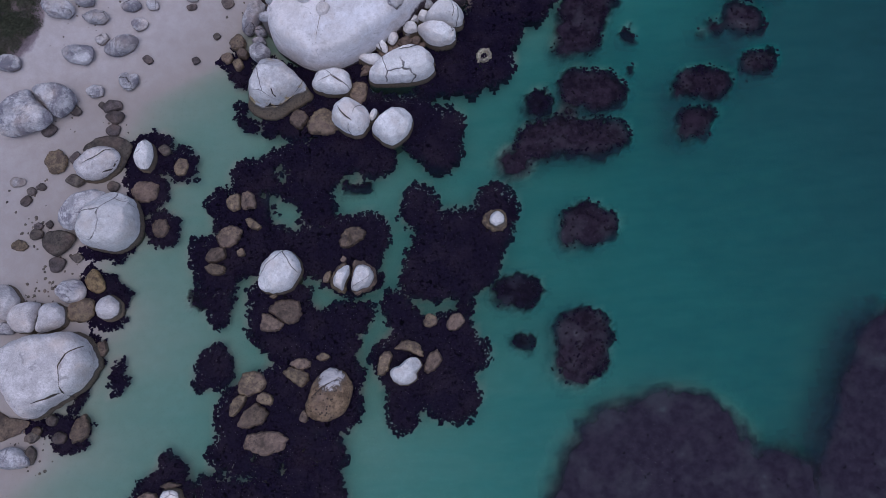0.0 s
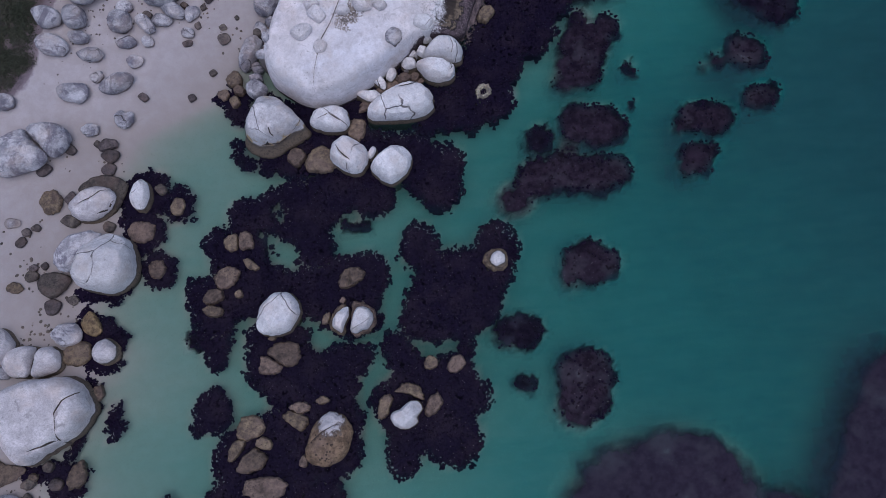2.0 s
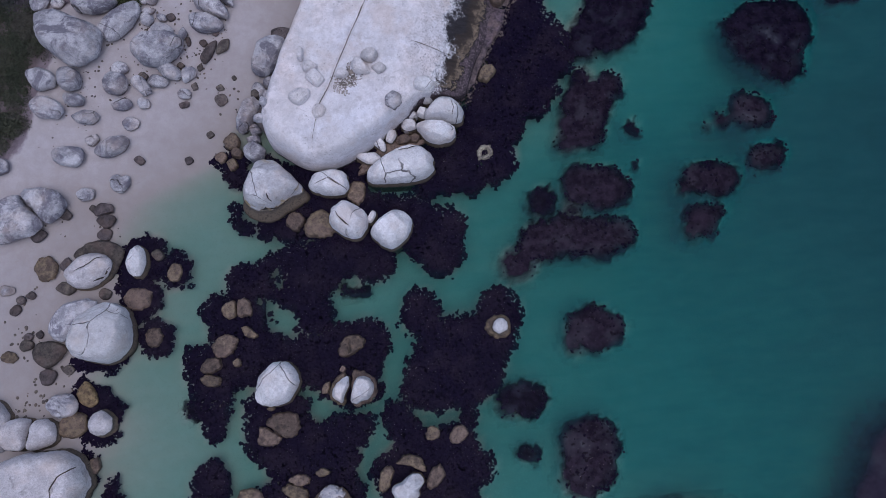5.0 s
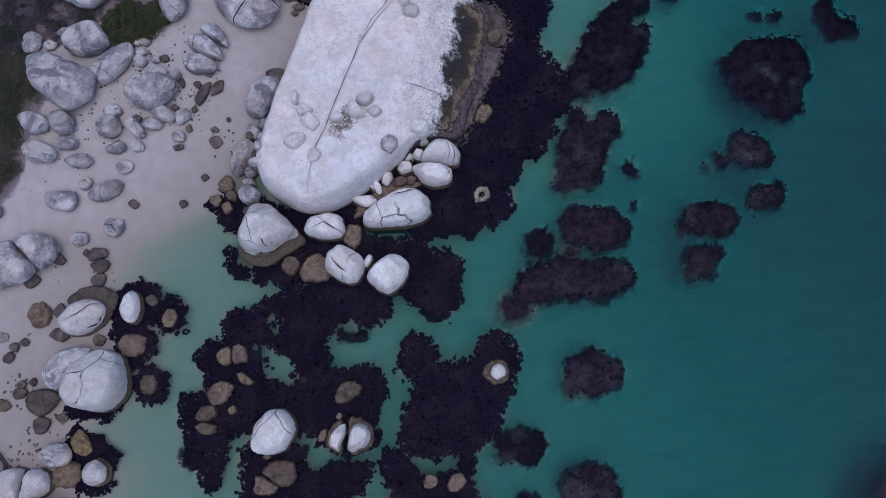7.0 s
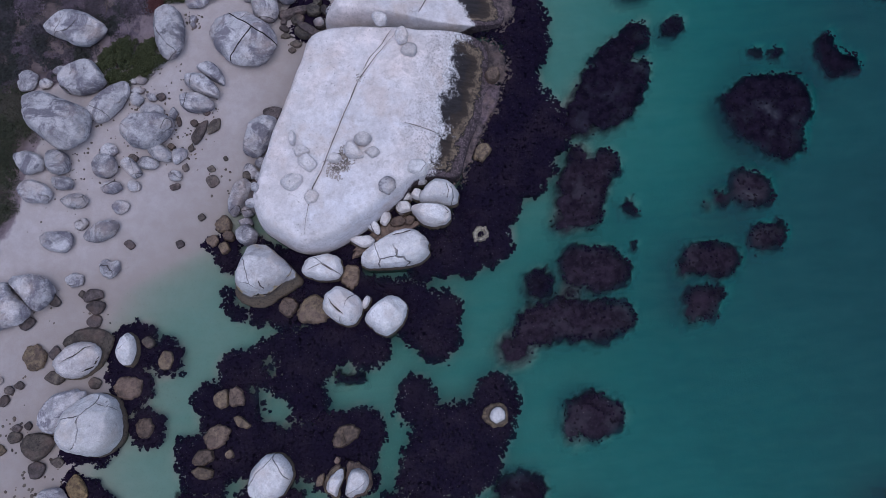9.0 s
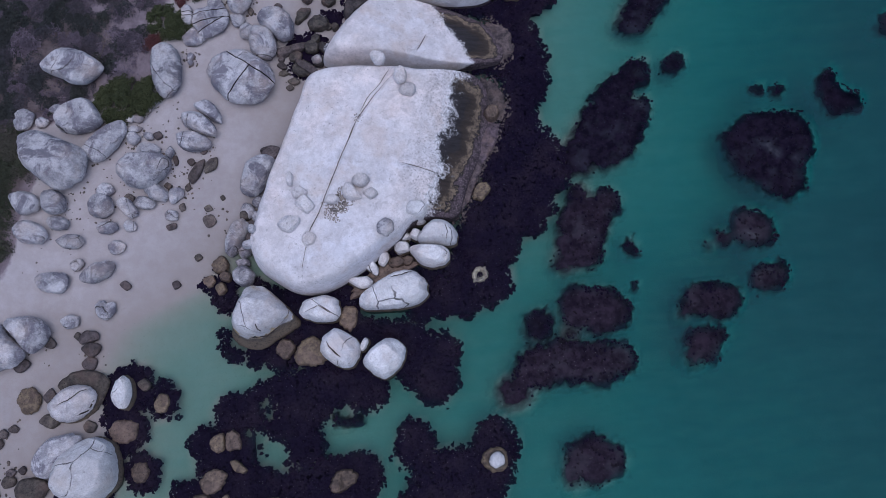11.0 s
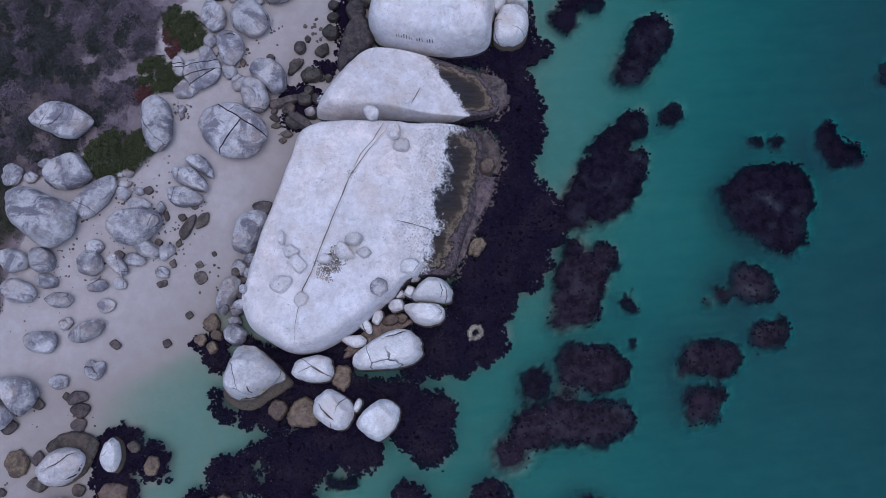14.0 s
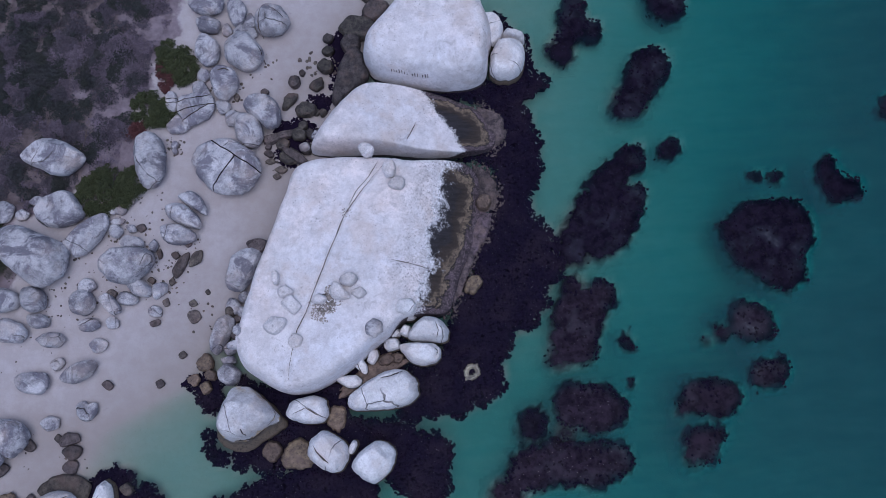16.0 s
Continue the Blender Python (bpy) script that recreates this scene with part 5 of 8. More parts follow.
rock("boulder", "b", -15.52, 27.34, 0.95, 0.84, -23, 0.6, (0.98, 1.05, 0.94, 1.00, 1.04, 0.93, 1.00, 1.02, 1.03, 0.95, 1.00, 1.02))
rock("boulder", "b", -16.77, 27.14, 0.93, 0.92, -66, 0.4, (0.99, 0.91, 1.02, 0.97, 1.04, 0.99, 0.88, 0.98, 1.13, 0.89, 0.88, 1.10))
rock("boulder", "b", -15.93, 26.50, 0.95, 0.83, -78, 0.5, (0.95, 0.95, 1.07, 0.95, 1.01, 1.03, 0.91, 0.99, 1.09, 0.91, 0.94, 1.13))
rock("boulder", "w", -1.01, 30.25, 1.74, 1.30, -27, 1.7, (1.01, 0.99, 0.97, 1.03, 1.04, 0.98, 0.98, 0.96, 0.98, 1.08, 1.02, 0.94, 0.94, 1.04, 1.02, 1.02, 0.99, 0.97))
rock("boulder", "w", -3.32, 28.94, 1.42, 1.27, -74, 1.5, (1.01, 1.01, 1.04, 0.95, 0.94, 1.01, 1.09, 0.99, 0.95, 1.00, 0.99, 0.97, 1.02, 1.09, 0.97, 0.93, 0.97, 1.06))
rock("boulder", "w", -2.37, 28.03, 1.30, 0.99, -7, 1.2, (0.93, 0.96, 1.08, 0.97, 1.02, 0.97, 1.02, 0.99, 0.98, 0.99, 0.99, 1.11))
rock("boulder", "w", -2.09, 28.86, 0.96, 0.79, 4, 1.0, (1.02, 1.01, 0.94, 1.04, 0.98, 1.04, 0.96, 0.98, 1.02, 0.99, 1.05, 0.94))
crack(rock("boulder", "w", 0.40, 28.68, 3.04, 1.96, -5, 2.4, (0.96, 0.90, 0.92, 1.00, 1.05, 1.09, 0.98, 0.91, 0.88, 0.95, 1.15, 1.10, 0.92, 0.84, 0.87, 1.03, 1.14, 1.01)), 0.1, ((0.91, 29.22), (1.07, 28.48), (0.83, 27.75)))
crack(rock("boulder", "w", -0.32, 27.16, 3.10, 1.68, -15, 2.3, (0.92, 0.99, 1.08, 1.10, 0.93, 0.88, 0.92, 1.02, 1.14, 1.01, 0.90, 0.89, 0.98, 1.04, 1.09, 1.00, 0.97, 0.93)), 0.1, ((0.56, 27.48), (0.88, 27.09), (0.68, 26.71)))
rock("boulder", "w", -4.70, 26.79, 1.56, 0.86, -52, 1.0, (1.00, 0.91, 0.95, 1.01, 1.16, 0.89, 0.86, 1.06, 1.04, 0.86, 0.90, 1.10))
rock("boulder", "w", -5.56, 25.78, 2.14, 1.06, -12, 1.0, (0.89, 0.98, 1.16, 0.88, 0.84, 1.05, 1.07, 0.87, 0.88, 1.06, 1.03, 0.94))
crack(rock("boulder", "w", -3.10, 24.75, 5.30, 2.72, 10, 2.5, (0.93, 0.93, 1.00, 1.08, 1.07, 0.95, 0.90, 0.92, 1.00, 1.09, 1.07, 0.96, 0.90, 0.92, 1.02, 1.10, 1.05, 0.95)), 0.12, ((-3.45, 25.60), (-2.58, 25.70), (-1.57, 26.01)))
crack(rock("boulder", "w", -8.62, 24.08, 3.18, 2.05, -4, 2.0, (0.91, 0.93, 1.04, 1.06, 1.03, 0.96, 0.95, 1.01, 0.98, 1.01, 1.06, 1.01, 0.93, 0.94, 0.97, 1.08, 1.08, 1.00)), 0.08, ((-9.72, 23.82), (-8.61, 24.19), (-7.87, 23.62), (-7.65, 23.33)))
crack(rock("lichen_boulder", "w", -12.99, 23.83, 4.64, 4.19, 6, 2.9, (1.01, 0.88, 0.86, 0.93, 1.07, 1.13, 0.98, 0.90, 0.89, 0.97, 1.08, 1.05, 1.01, 1.00, 0.89, 0.88, 0.99, 1.20)), 0.1, ((-12.97, 23.40), (-12.92, 22.91), (-12.51, 22.60)), ((-14.00, 22.50), (-12.55, 22.55), (-11.34, 23.34)))
crack(rock("boulder", "w", -7.40, 21.10, 3.18, 2.58, -43, 2.3, (0.98, 0.99, 1.01, 1.07, 0.98, 0.96, 0.99, 1.06, 1.00, 0.99, 0.97, 1.03, 1.02, 0.97, 0.97, 0.99, 1.05, 1.00)), 0.11, ((-8.27, 21.77), (-8.04, 21.18), (-7.51, 20.56), (-7.15, 20.26)))
rock("boulder", "w", -4.28, 20.10, 3.27, 2.60, 32, 2.3, (1.00, 0.98, 1.03, 1.02, 0.95, 0.95, 0.98, 1.08, 1.03, 0.94, 0.95, 0.97, 1.06, 1.04, 0.98, 0.95, 0.97, 1.02))
rock("boulder", "w", -5.73, 21.23, 1.20, 0.64, 61, 1.0, (0.92, 1.05, 1.00, 0.91, 1.02, 1.03, 0.92, 1.01, 1.02, 0.93, 1.03, 0.98))
rock("boulder", "b", -11.43, 21.56, 1.44, 1.40, 59, 0.6, (0.97, 0.98, 1.06, 0.99, 0.96, 1.02, 1.02, 0.99, 0.98, 0.96, 1.02, 1.08, 0.96, 0.93, 0.99, 1.05, 1.00, 1.00))
rock("boulder", "b", -9.59, 21.11, 2.40, 2.20, -2, 0.6, (0.99, 0.93, 0.90, 0.96, 1.11, 1.07, 1.00, 0.92, 0.92, 1.00, 1.05, 1.11, 0.98, 0.91, 0.93, 0.98, 1.04, 1.11))
rock("boulder", "b", -6.75, 23.35, 1.90, 1.35, 79, 0.4, (0.95, 1.02, 1.04, 0.97, 0.97, 1.04, 1.04, 0.98, 0.94, 0.98, 1.10, 1.00, 0.96, 1.00, 0.99, 1.02, 1.07, 0.97))
rock("boulder", "b", -3.02, 26.98, 1.00, 0.80, 4, 0.6, (1.05, 0.94, 0.96, 1.13, 0.94, 0.94, 1.06, 1.00, 0.97, 0.98, 1.05, 0.97))
rock("boulder", "b", -2.04, 27.05, 0.85, 0.73, 38, 0.6, (0.93, 0.97, 1.06, 0.95, 1.01, 1.00, 1.01, 0.98, 1.04, 0.95, 0.98, 1.09))
rock("boulder", "b", -3.73, 27.74, 0.78, 0.56, 65, 0.6, (1.01, 1.01, 0.95, 1.08, 0.97, 1.01, 1.02, 1.03, 0.93, 1.03, 1.02, 0.92))
rock("boulder", "b", 3.95, 31.81, 1.65, 1.13, 43, 0.5, (0.99, 1.02, 0.97, 0.99, 1.07, 0.98, 0.97, 1.03, 1.01, 1.00, 0.97, 1.02, 1.07, 0.96, 0.93, 1.00, 1.06, 0.99))
rock("ring_rock", "v", 3.12, 25.52, 1.27, 1.11, 40, 0.4, (1.04, 1.01, 0.97, 1.00, 1.02, 1.01, 1.05, 0.98, 0.97, 1.04, 0.99, 0.99, 1.04, 0.99, 0.98, 1.04, 1.00, 0.98))
rock("boulder", "b", 5.44, 37.86, 1.24, 1.16, 59, 0.9, (1.00, 0.97, 1.01, 1.04, 0.97, 0.98, 1.06, 1.00, 0.99, 0.97, 0.99, 1.07, 1.00, 0.97, 1.02, 0.99, 0.98, 1.03))
rock("boulder", "g", -32.09, 23.43, 4.06, 3.45, -2, 1.9, (1.07, 0.88, 0.82, 0.87, 1.15, 1.07, 0.99, 0.94, 0.94, 0.93, 0.96, 1.11, 1.09, 0.91, 0.85, 0.88, 1.02, 1.13))
rock("boulder", "g", -29.63, 24.64, 3.44, 2.28, -35, 1.8, (0.87, 0.90, 1.01, 1.06, 1.07, 0.97, 0.87, 0.85, 0.92, 1.11, 1.14, 0.90, 0.81, 0.83, 0.98, 1.25, 1.01, 0.89))
rock("boulder", "d", -30.41, 22.32, 1.26, 0.85, 27, 0.4, (0.98, 0.93, 1.07, 0.98, 0.95, 1.09, 0.95, 0.98, 1.02, 0.98, 0.95, 1.04))
rock("boulder", "d", -28.51, 23.83, 1.15, 0.82, -41, 0.4, (0.97, 1.08, 0.95, 0.92, 1.09, 0.99, 0.93, 1.03, 1.00, 1.01, 0.96, 1.02))
rock("boulder", "d", -25.65, 23.92, 1.55, 0.95, 9, 0.5, (0.97, 0.98, 0.95, 0.93, 0.99, 1.14, 1.02, 0.92, 0.92, 0.97, 1.01, 1.12, 1.02, 0.87, 0.87, 0.97, 1.15, 1.03))
rock("boulder", "d", -25.47, 23.02, 1.41, 1.07, -5, 0.5, (0.97, 1.05, 1.08, 0.98, 0.95, 1.00, 0.96, 0.98, 1.07, 1.07, 0.93, 0.88, 0.93, 1.08, 1.08, 0.96, 0.93, 0.96))
rock("boulder", "d", -26.44, 24.05, 0.72, 0.53, -57, 0.3, (0.98, 0.95, 1.08, 0.94, 0.98, 1.08, 0.91, 0.94, 1.17, 0.94, 0.91, 1.09))
rock("boulder", "d", -25.65, 22.03, 1.19, 1.02, 1, 0.3, (0.95, 1.02, 1.00, 1.05, 0.92, 0.98, 1.07, 0.97, 0.94, 0.99, 1.10, 0.92))
rock("flat_rock", "d", -25.91, 20.37, 3.69, 2.47, -20, 0.5, (0.86, 0.91, 1.07, 1.06, 1.03, 0.97, 0.93, 0.94, 0.94, 1.05, 1.17, 0.95, 0.85, 0.85, 0.96, 1.21, 1.05, 0.90))
crack(rock("boulder", "v", -26.60, 19.25, 3.58, 2.58, 17, 1.7, (1.03, 1.01, 0.99, 0.99, 1.05, 0.99, 0.98, 0.99, 1.06, 1.00, 0.98, 1.01, 1.00, 1.02, 1.01, 0.99, 0.99, 0.98)), 0.1, ((-27.60, 19.15), (-26.59, 19.45), (-25.74, 20.00), (-25.17, 20.15)), ((-24.94, 19.44), (-25.37, 18.65), (-26.20, 18.26)))
rock("boulder", "b", -29.91, 19.81, 1.97, 1.69, -85, 0.5, (0.99, 0.97, 1.01, 0.98, 1.01, 1.03, 0.98, 1.00, 1.02, 0.97, 0.99, 1.02, 1.01, 1.04, 0.96, 0.94, 1.01, 1.08))
rock("boulder", "d", -28.49, 19.99, 1.05, 0.81, 56, 0.4, (0.94, 1.16, 0.95, 0.93, 1.10, 0.97, 0.95, 1.09, 0.94, 0.97, 1.11, 0.92))
rock("boulder", "d", -28.46, 18.19, 1.47, 0.93, -21, 0.5, (1.01, 1.03, 0.91, 0.98, 1.08, 0.91, 0.95, 1.10, 0.94, 0.97, 1.05, 0.94))
rock("boulder", "g", -32.79, 18.45, 1.28, 0.80, -7, 0.3, (1.02, 1.08, 0.91, 0.94, 1.14, 0.96, 0.94, 0.97, 1.12, 0.96, 0.92, 1.05))
rock("boulder", "d", -31.73, 17.65, 0.75, 0.66, -22, 0.3, (1.00, 1.03, 0.93, 1.03, 1.01, 0.94, 1.06, 0.99, 1.03, 0.96, 1.02, 1.00))
rock("boulder", "d", -31.01, 17.92, 0.77, 0.59, -5, 0.3, (1.01, 0.94, 0.98, 1.13, 0.90, 0.89, 1.11, 0.99, 0.88, 0.98, 1.06, 0.95))
rock("boulder", "d", -32.13, 16.94, 0.96, 0.76, 40, 0.3, (0.92, 1.05, 1.02, 0.90, 1.00, 1.06, 0.99, 0.94, 1.06, 0.97, 1.02, 0.98))
rock("boulder", "g", -27.88, 15.88, 3.97, 2.05, 38, 1.7, (0.96, 0.93, 0.89, 0.94, 1.07, 1.07, 0.99, 0.94, 0.93, 0.93, 0.98, 1.07, 1.14, 0.87, 0.81, 0.87, 1.12, 1.10))
crack(rock("boulder", "w", -25.59, 14.50, 4.75, 4.29, 26, 3.0, (0.96, 1.01, 1.03, 1.05, 0.98, 0.94, 0.97, 0.99, 1.05, 1.04, 1.00, 0.95, 0.96, 1.02, 1.05, 1.05, 0.99, 0.96)), 0.05, ((-23.56, 16.37), (-24.16, 15.55)), ((-23.91, 16.45), (-24.3, 15.8)))
rock("boulder", "d", -29.71, 13.57, 2.43, 1.92, 3, 0.7, (1.04, 1.11, 0.98, 0.93, 0.93, 0.97, 1.07, 1.04, 1.03, 0.95, 0.92, 0.97, 1.00, 1.09, 1.03, 0.93, 0.92, 0.93))
rock("boulder", "d", -31.36, 14.32, 1.06, 0.87, 2, 0.4, (1.01, 1.02, 0.92, 1.02, 1.03, 0.94, 0.98, 1.00, 1.09, 0.94, 0.98, 1.01))
rock("boulder", "d", -31.25, 14.93, 0.73, 0.59, 2, 0.3, (1.06, 0.95, 0.98, 1.05, 0.95, 1.02, 1.01, 1.01, 0.97, 0.99, 1.02, 0.96))
rock("boulder", "d", -30.44, 15.01, 0.61, 0.57, 78, 0.3, (1.12, 0.91, 0.91, 1.12, 0.97, 0.89, 1.00, 1.05, 0.95, 1.02, 0.95, 0.97))
rock("boulder", "b", -32.63, 13.58, 1.25, 0.87, -13, 0.2, (1.07, 0.94, 0.99, 1.02, 1.03, 0.94, 0.95, 1.13, 0.96, 0.96, 1.02, 0.99))
rock("boulder", "d", -29.82, 11.91, 1.28, 1.22, 24, 0.4, (1.10, 0.95, 0.98, 0.97, 1.08, 0.97, 0.91, 1.05, 1.03, 1.02, 0.92, 0.98))
rock("boulder", "d", -28.39, 12.27, 0.94, 0.71, -15, 0.3, (0.96, 1.04, 0.97, 1.05, 0.94, 0.93, 1.12, 0.96, 0.88, 1.02, 1.06, 0.91))
rock("boulder", "w", -23.17, 19.64, 2.50, 1.56, 86, 1.3, (1.04, 0.99, 0.99, 0.96, 1.00, 1.04, 1.02, 1.00, 0.96, 0.96, 1.04, 1.04, 0.99, 1.00, 0.98, 1.01, 1.00, 1.00))
rock("boulder", "d", -21.77, 20.09, 0.98, 0.82, -42, 0.3, (0.91, 1.02, 0.99, 0.95, 1.08, 0.94, 0.95, 1.14, 0.95, 0.90, 1.06, 0.99))
rock("boulder", "b", -20.56, 18.64, 1.44, 1.09, 75, 0.25, (1.01, 1.00, 1.04, 0.97, 0.96, 1.02, 1.02, 1.00, 1.02, 0.96, 0.98, 1.07, 1.00, 0.98, 1.03, 0.98, 0.97, 1.03))
rock("boulder", "b", -23.33, 16.96, 2.09, 1.73, -8, 0.25, (0.97, 1.03, 1.03, 1.01, 1.01, 0.96, 0.99, 1.06, 1.00, 1.00, 0.98, 0.97, 1.01, 1.07, 0.98, 0.96, 1.03, 0.99))
rock("boulder", "b", -22.22, 14.03, 1.46, 1.32, -79, 0.25, (1.05, 1.04, 0.95, 0.95, 1.02, 1.02, 1.02, 1.03, 0.96, 0.97, 1.04, 1.00, 1.02, 1.03, 0.96, 0.97, 0.99, 0.99))
rock("boulder", "d", -25.66, 17.53, 1.01, 0.87, -17, 0.3, (0.94, 1.06, 0.99, 0.93, 1.06, 0.99, 1.01, 0.96, 1.01, 0.98, 1.01, 1.00))
rock("boulder", "b", -16.63, 15.44, 1.36, 1.09, 82, 0.45, (0.96, 0.90, 1.01, 1.05, 0.93, 0.99, 0.98, 1.00, 1.09, 0.91, 0.94, 1.16))
rock("boulder", "b", -15.54, 15.50, 1.52, 1.16, -76, 0.45, (0.91, 1.09, 1.03, 0.93, 0.97, 1.02, 0.99, 1.08, 0.92, 0.96, 1.16, 0.93))
rock("boulder", "b", -17.09, 12.90, 1.95, 1.57, 30, 0.4, (1.01, 0.98, 0.99, 0.98, 1.04, 1.03, 0.98, 1.01, 0.98, 0.98, 1.02, 1.03, 0.99, 0.96, 1.00, 0.99, 0.98, 1.04))
rock("boulder", "b", -15.29, 13.68, 1.35, 0.66, -38, 0.3, (0.97, 1.14, 0.94, 0.92, 1.10, 1.02, 1.04, 0.92, 0.97, 1.07, 0.96, 0.95))
rock("boulder", "b", -16.25, 11.58, 0.66, 0.61, 53, 0.3, (1.03, 1.03, 0.92, 1.00, 1.01, 0.96, 1.08, 0.94, 0.93, 1.12, 0.96, 0.90))
rock("boulder", "b", -18.07, 11.55, 1.54, 1.15, 14, 0.5, (0.94, 0.99, 0.99, 1.05, 0.97, 0.92, 1.04, 1.07, 0.96, 0.97, 1.00, 1.07))
rock("boulder", "b", -18.16, 10.48, 1.55, 0.89, -12, 0.4, (0.97, 1.08, 0.97, 0.94, 1.05, 0.99, 1.06, 0.94, 0.99, 1.05, 0.97, 1.02))
rock("boulder", "w", -13.31, 9.73, 3.56, 2.89, 47, 2.0, (0.97, 1.03, 1.02, 1.05, 1.00, 0.98, 0.96, 1.01, 1.04, 1.03, 0.96, 0.97, 0.98, 1.03, 1.01, 1.03, 1.00, 0.98))
crack(rock("boulder", "b", -7.99, 12.02, 2.15, 1.33, 26, 0.5, (0.97, 0.96, 1.02, 0.98, 1.00, 1.09, 0.99, 0.95, 1.00, 0.99, 1.01, 1.06, 1.04, 0.93, 0.93, 1.01, 1.04, 1.06)), 0.1, ((-8.18, 12.40), (-8.09, 11.80), (-8.29, 11.26)))
rock("boulder", "w", -8.87, 8.91, 2.03, 1.09, 67, 1.5, (1.03, 0.88, 0.84, 0.88, 0.94, 1.08, 1.09, 0.94, 0.83, 0.81, 0.90, 1.14, 0.81, 0.74, 0.81, 0.96, 1.01, 1.13))
rock("boulder", "w", -7.39, 8.78, 2.14, 1.56, 56, 1.6, (0.94, 0.99, 1.02, 1.13, 1.00, 0.89, 0.88, 0.96, 1.11, 1.09, 0.95, 0.86, 0.92, 1.07, 1.04, 1.05, 0.99, 0.92))
rock("boulder", "b", -9.08, 8.96, 2.46, 1.24, 81, 0.5, (0.95, 0.90, 0.84, 0.86, 0.96, 1.18, 1.02, 0.87, 0.83, 0.83, 0.93, 1.17, 1.01, 0.69, 0.70, 0.84, 1.18, 1.10))
rock("boulder", "b", -7.42, 8.93, 2.58, 1.95, 88, 0.5, (0.95, 1.09, 1.15, 0.93, 0.85, 0.86, 0.99, 1.16, 1.06, 0.91, 0.88, 0.93, 1.01, 1.03, 1.09, 0.99, 0.88, 0.87))
rock("boulder", "b", -9.99, 9.17, 0.97, 0.56, 63, 0.3, (1.07, 0.95, 1.00, 0.95, 0.97, 1.15, 0.93, 0.91, 1.11, 0.99, 0.89, 0.99))
rock("boulder", "b", -8.71, 10.39, 0.52, 0.44, 66, 0.3, (0.98, 1.11, 0.90, 0.91, 1.14, 0.96, 0.90, 1.03, 1.01, 0.95, 1.06, 0.94))
rock("boulder", "b", -13.07, 6.97, 2.43, 1.75, -16, 0.45, (0.91, 0.95, 1.00, 1.11, 1.03, 0.93, 0.92, 0.98, 0.99, 1.07, 1.06, 0.91, 0.88, 0.95, 1.04, 1.07, 1.05, 0.94))
rock("boulder", "b", -14.27, 6.15, 1.78, 1.27, -23, 0.4, (1.05, 1.16, 0.95, 0.85, 0.84, 0.94, 1.09, 1.18, 0.94, 0.84, 0.84, 0.95, 1.17, 1.06, 0.92, 0.89, 0.93, 0.95))
rock("boulder", "b", -14.00, 8.12, 0.58, 0.33, -1, 0.2, (1.12, 0.94, 0.94, 1.12, 0.94, 0.95, 1.12, 0.94, 0.94, 1.12, 0.94, 0.95))
rock("boulder", "b", -2.75, 5.32, 1.07, 0.98, 28, 0.4, (0.95, 1.00, 0.96, 1.00, 1.10, 1.02, 0.92, 0.91, 0.99, 1.06, 1.10, 0.97, 0.93, 0.95, 0.99, 1.09, 1.03, 0.95))
rock("boulder", "b", -0.96, 5.05, 1.47, 1.12, 37, 0.4, (0.95, 1.03, 1.00, 1.01, 1.07, 0.97, 0.94, 0.98, 1.03, 1.03, 1.04, 0.97, 0.98, 0.99, 0.98, 1.04, 1.04, 0.95))
rock("boulder", "b", -4.33, 3.51, 2.12, 0.98, -21, 0.5, (0.86, 0.81, 0.86, 1.00, 1.05, 1.01, 1.01, 0.89, 0.83, 0.85, 1.00, 1.27, 0.83, 0.64, 0.70, 0.93, 1.25, 1.02))
rock("boulder", "b", -6.27, 2.56, 1.88, 0.95, 67, 0.5, (0.97, 0.92, 0.96, 1.09, 1.03, 0.94, 0.93, 1.02, 1.03, 0.98, 0.98, 1.03, 1.05, 0.94, 0.93, 1.00, 1.09, 1.01))
rock("boulder", "b", -2.81, 2.39, 1.82, 1.04, 55, 0.5, (0.96, 1.02, 1.03, 1.07, 0.98, 0.92, 0.94, 1.06, 1.05, 1.04, 0.97, 0.95, 1.00, 0.99, 1.02, 1.10, 0.98, 0.93))
rock("boulder", "w", -4.73, 1.81, 2.54, 1.69, 31, 1.4, (1.02, 1.07, 1.05, 0.98, 0.84, 0.80, 1.10, 1.11, 0.96, 0.92, 0.89, 0.93, 1.03, 1.09, 1.10, 0.83, 0.83, 1.01))
rock("boulder", "b", -12.25, 3.06, 1.46, 0.86, -4, 0.35, (0.93, 0.94, 1.03, 1.07, 0.99, 0.98, 0.98, 0.95, 0.99, 1.10, 1.01, 0.93, 0.94, 1.03, 1.01, 1.00, 1.05, 1.01))
rock("boulder", "b", -12.56, 2.20, 2.00, 1.12, -30, 0.35, (0.88, 0.97, 1.06, 1.06, 0.99, 0.94, 0.96, 0.99, 0.97, 1.02, 1.12, 0.96, 0.88, 0.90, 1.00, 1.16, 1.01, 0.90))
rock("boulder", "b", -10.62, 3.41, 0.98, 0.60, 1, 0.3, (1.10, 0.92, 0.94, 1.12, 0.95, 0.96, 1.05, 0.94, 1.01, 1.03, 0.90, 0.97))
crack(rock("boulder", "p", -10.28, 0.62, 4.03, 2.99, 56, 1.3, (0.99, 1.02, 1.07, 1.02, 0.96, 0.93, 0.96, 1.05, 1.06, 1.00, 0.94, 0.97, 1.00, 1.07, 1.02, 1.00, 0.98, 0.96)), 0.1, ((-11.67, 0.49), (-10.64, 1.22), (-9.50, 1.74)))
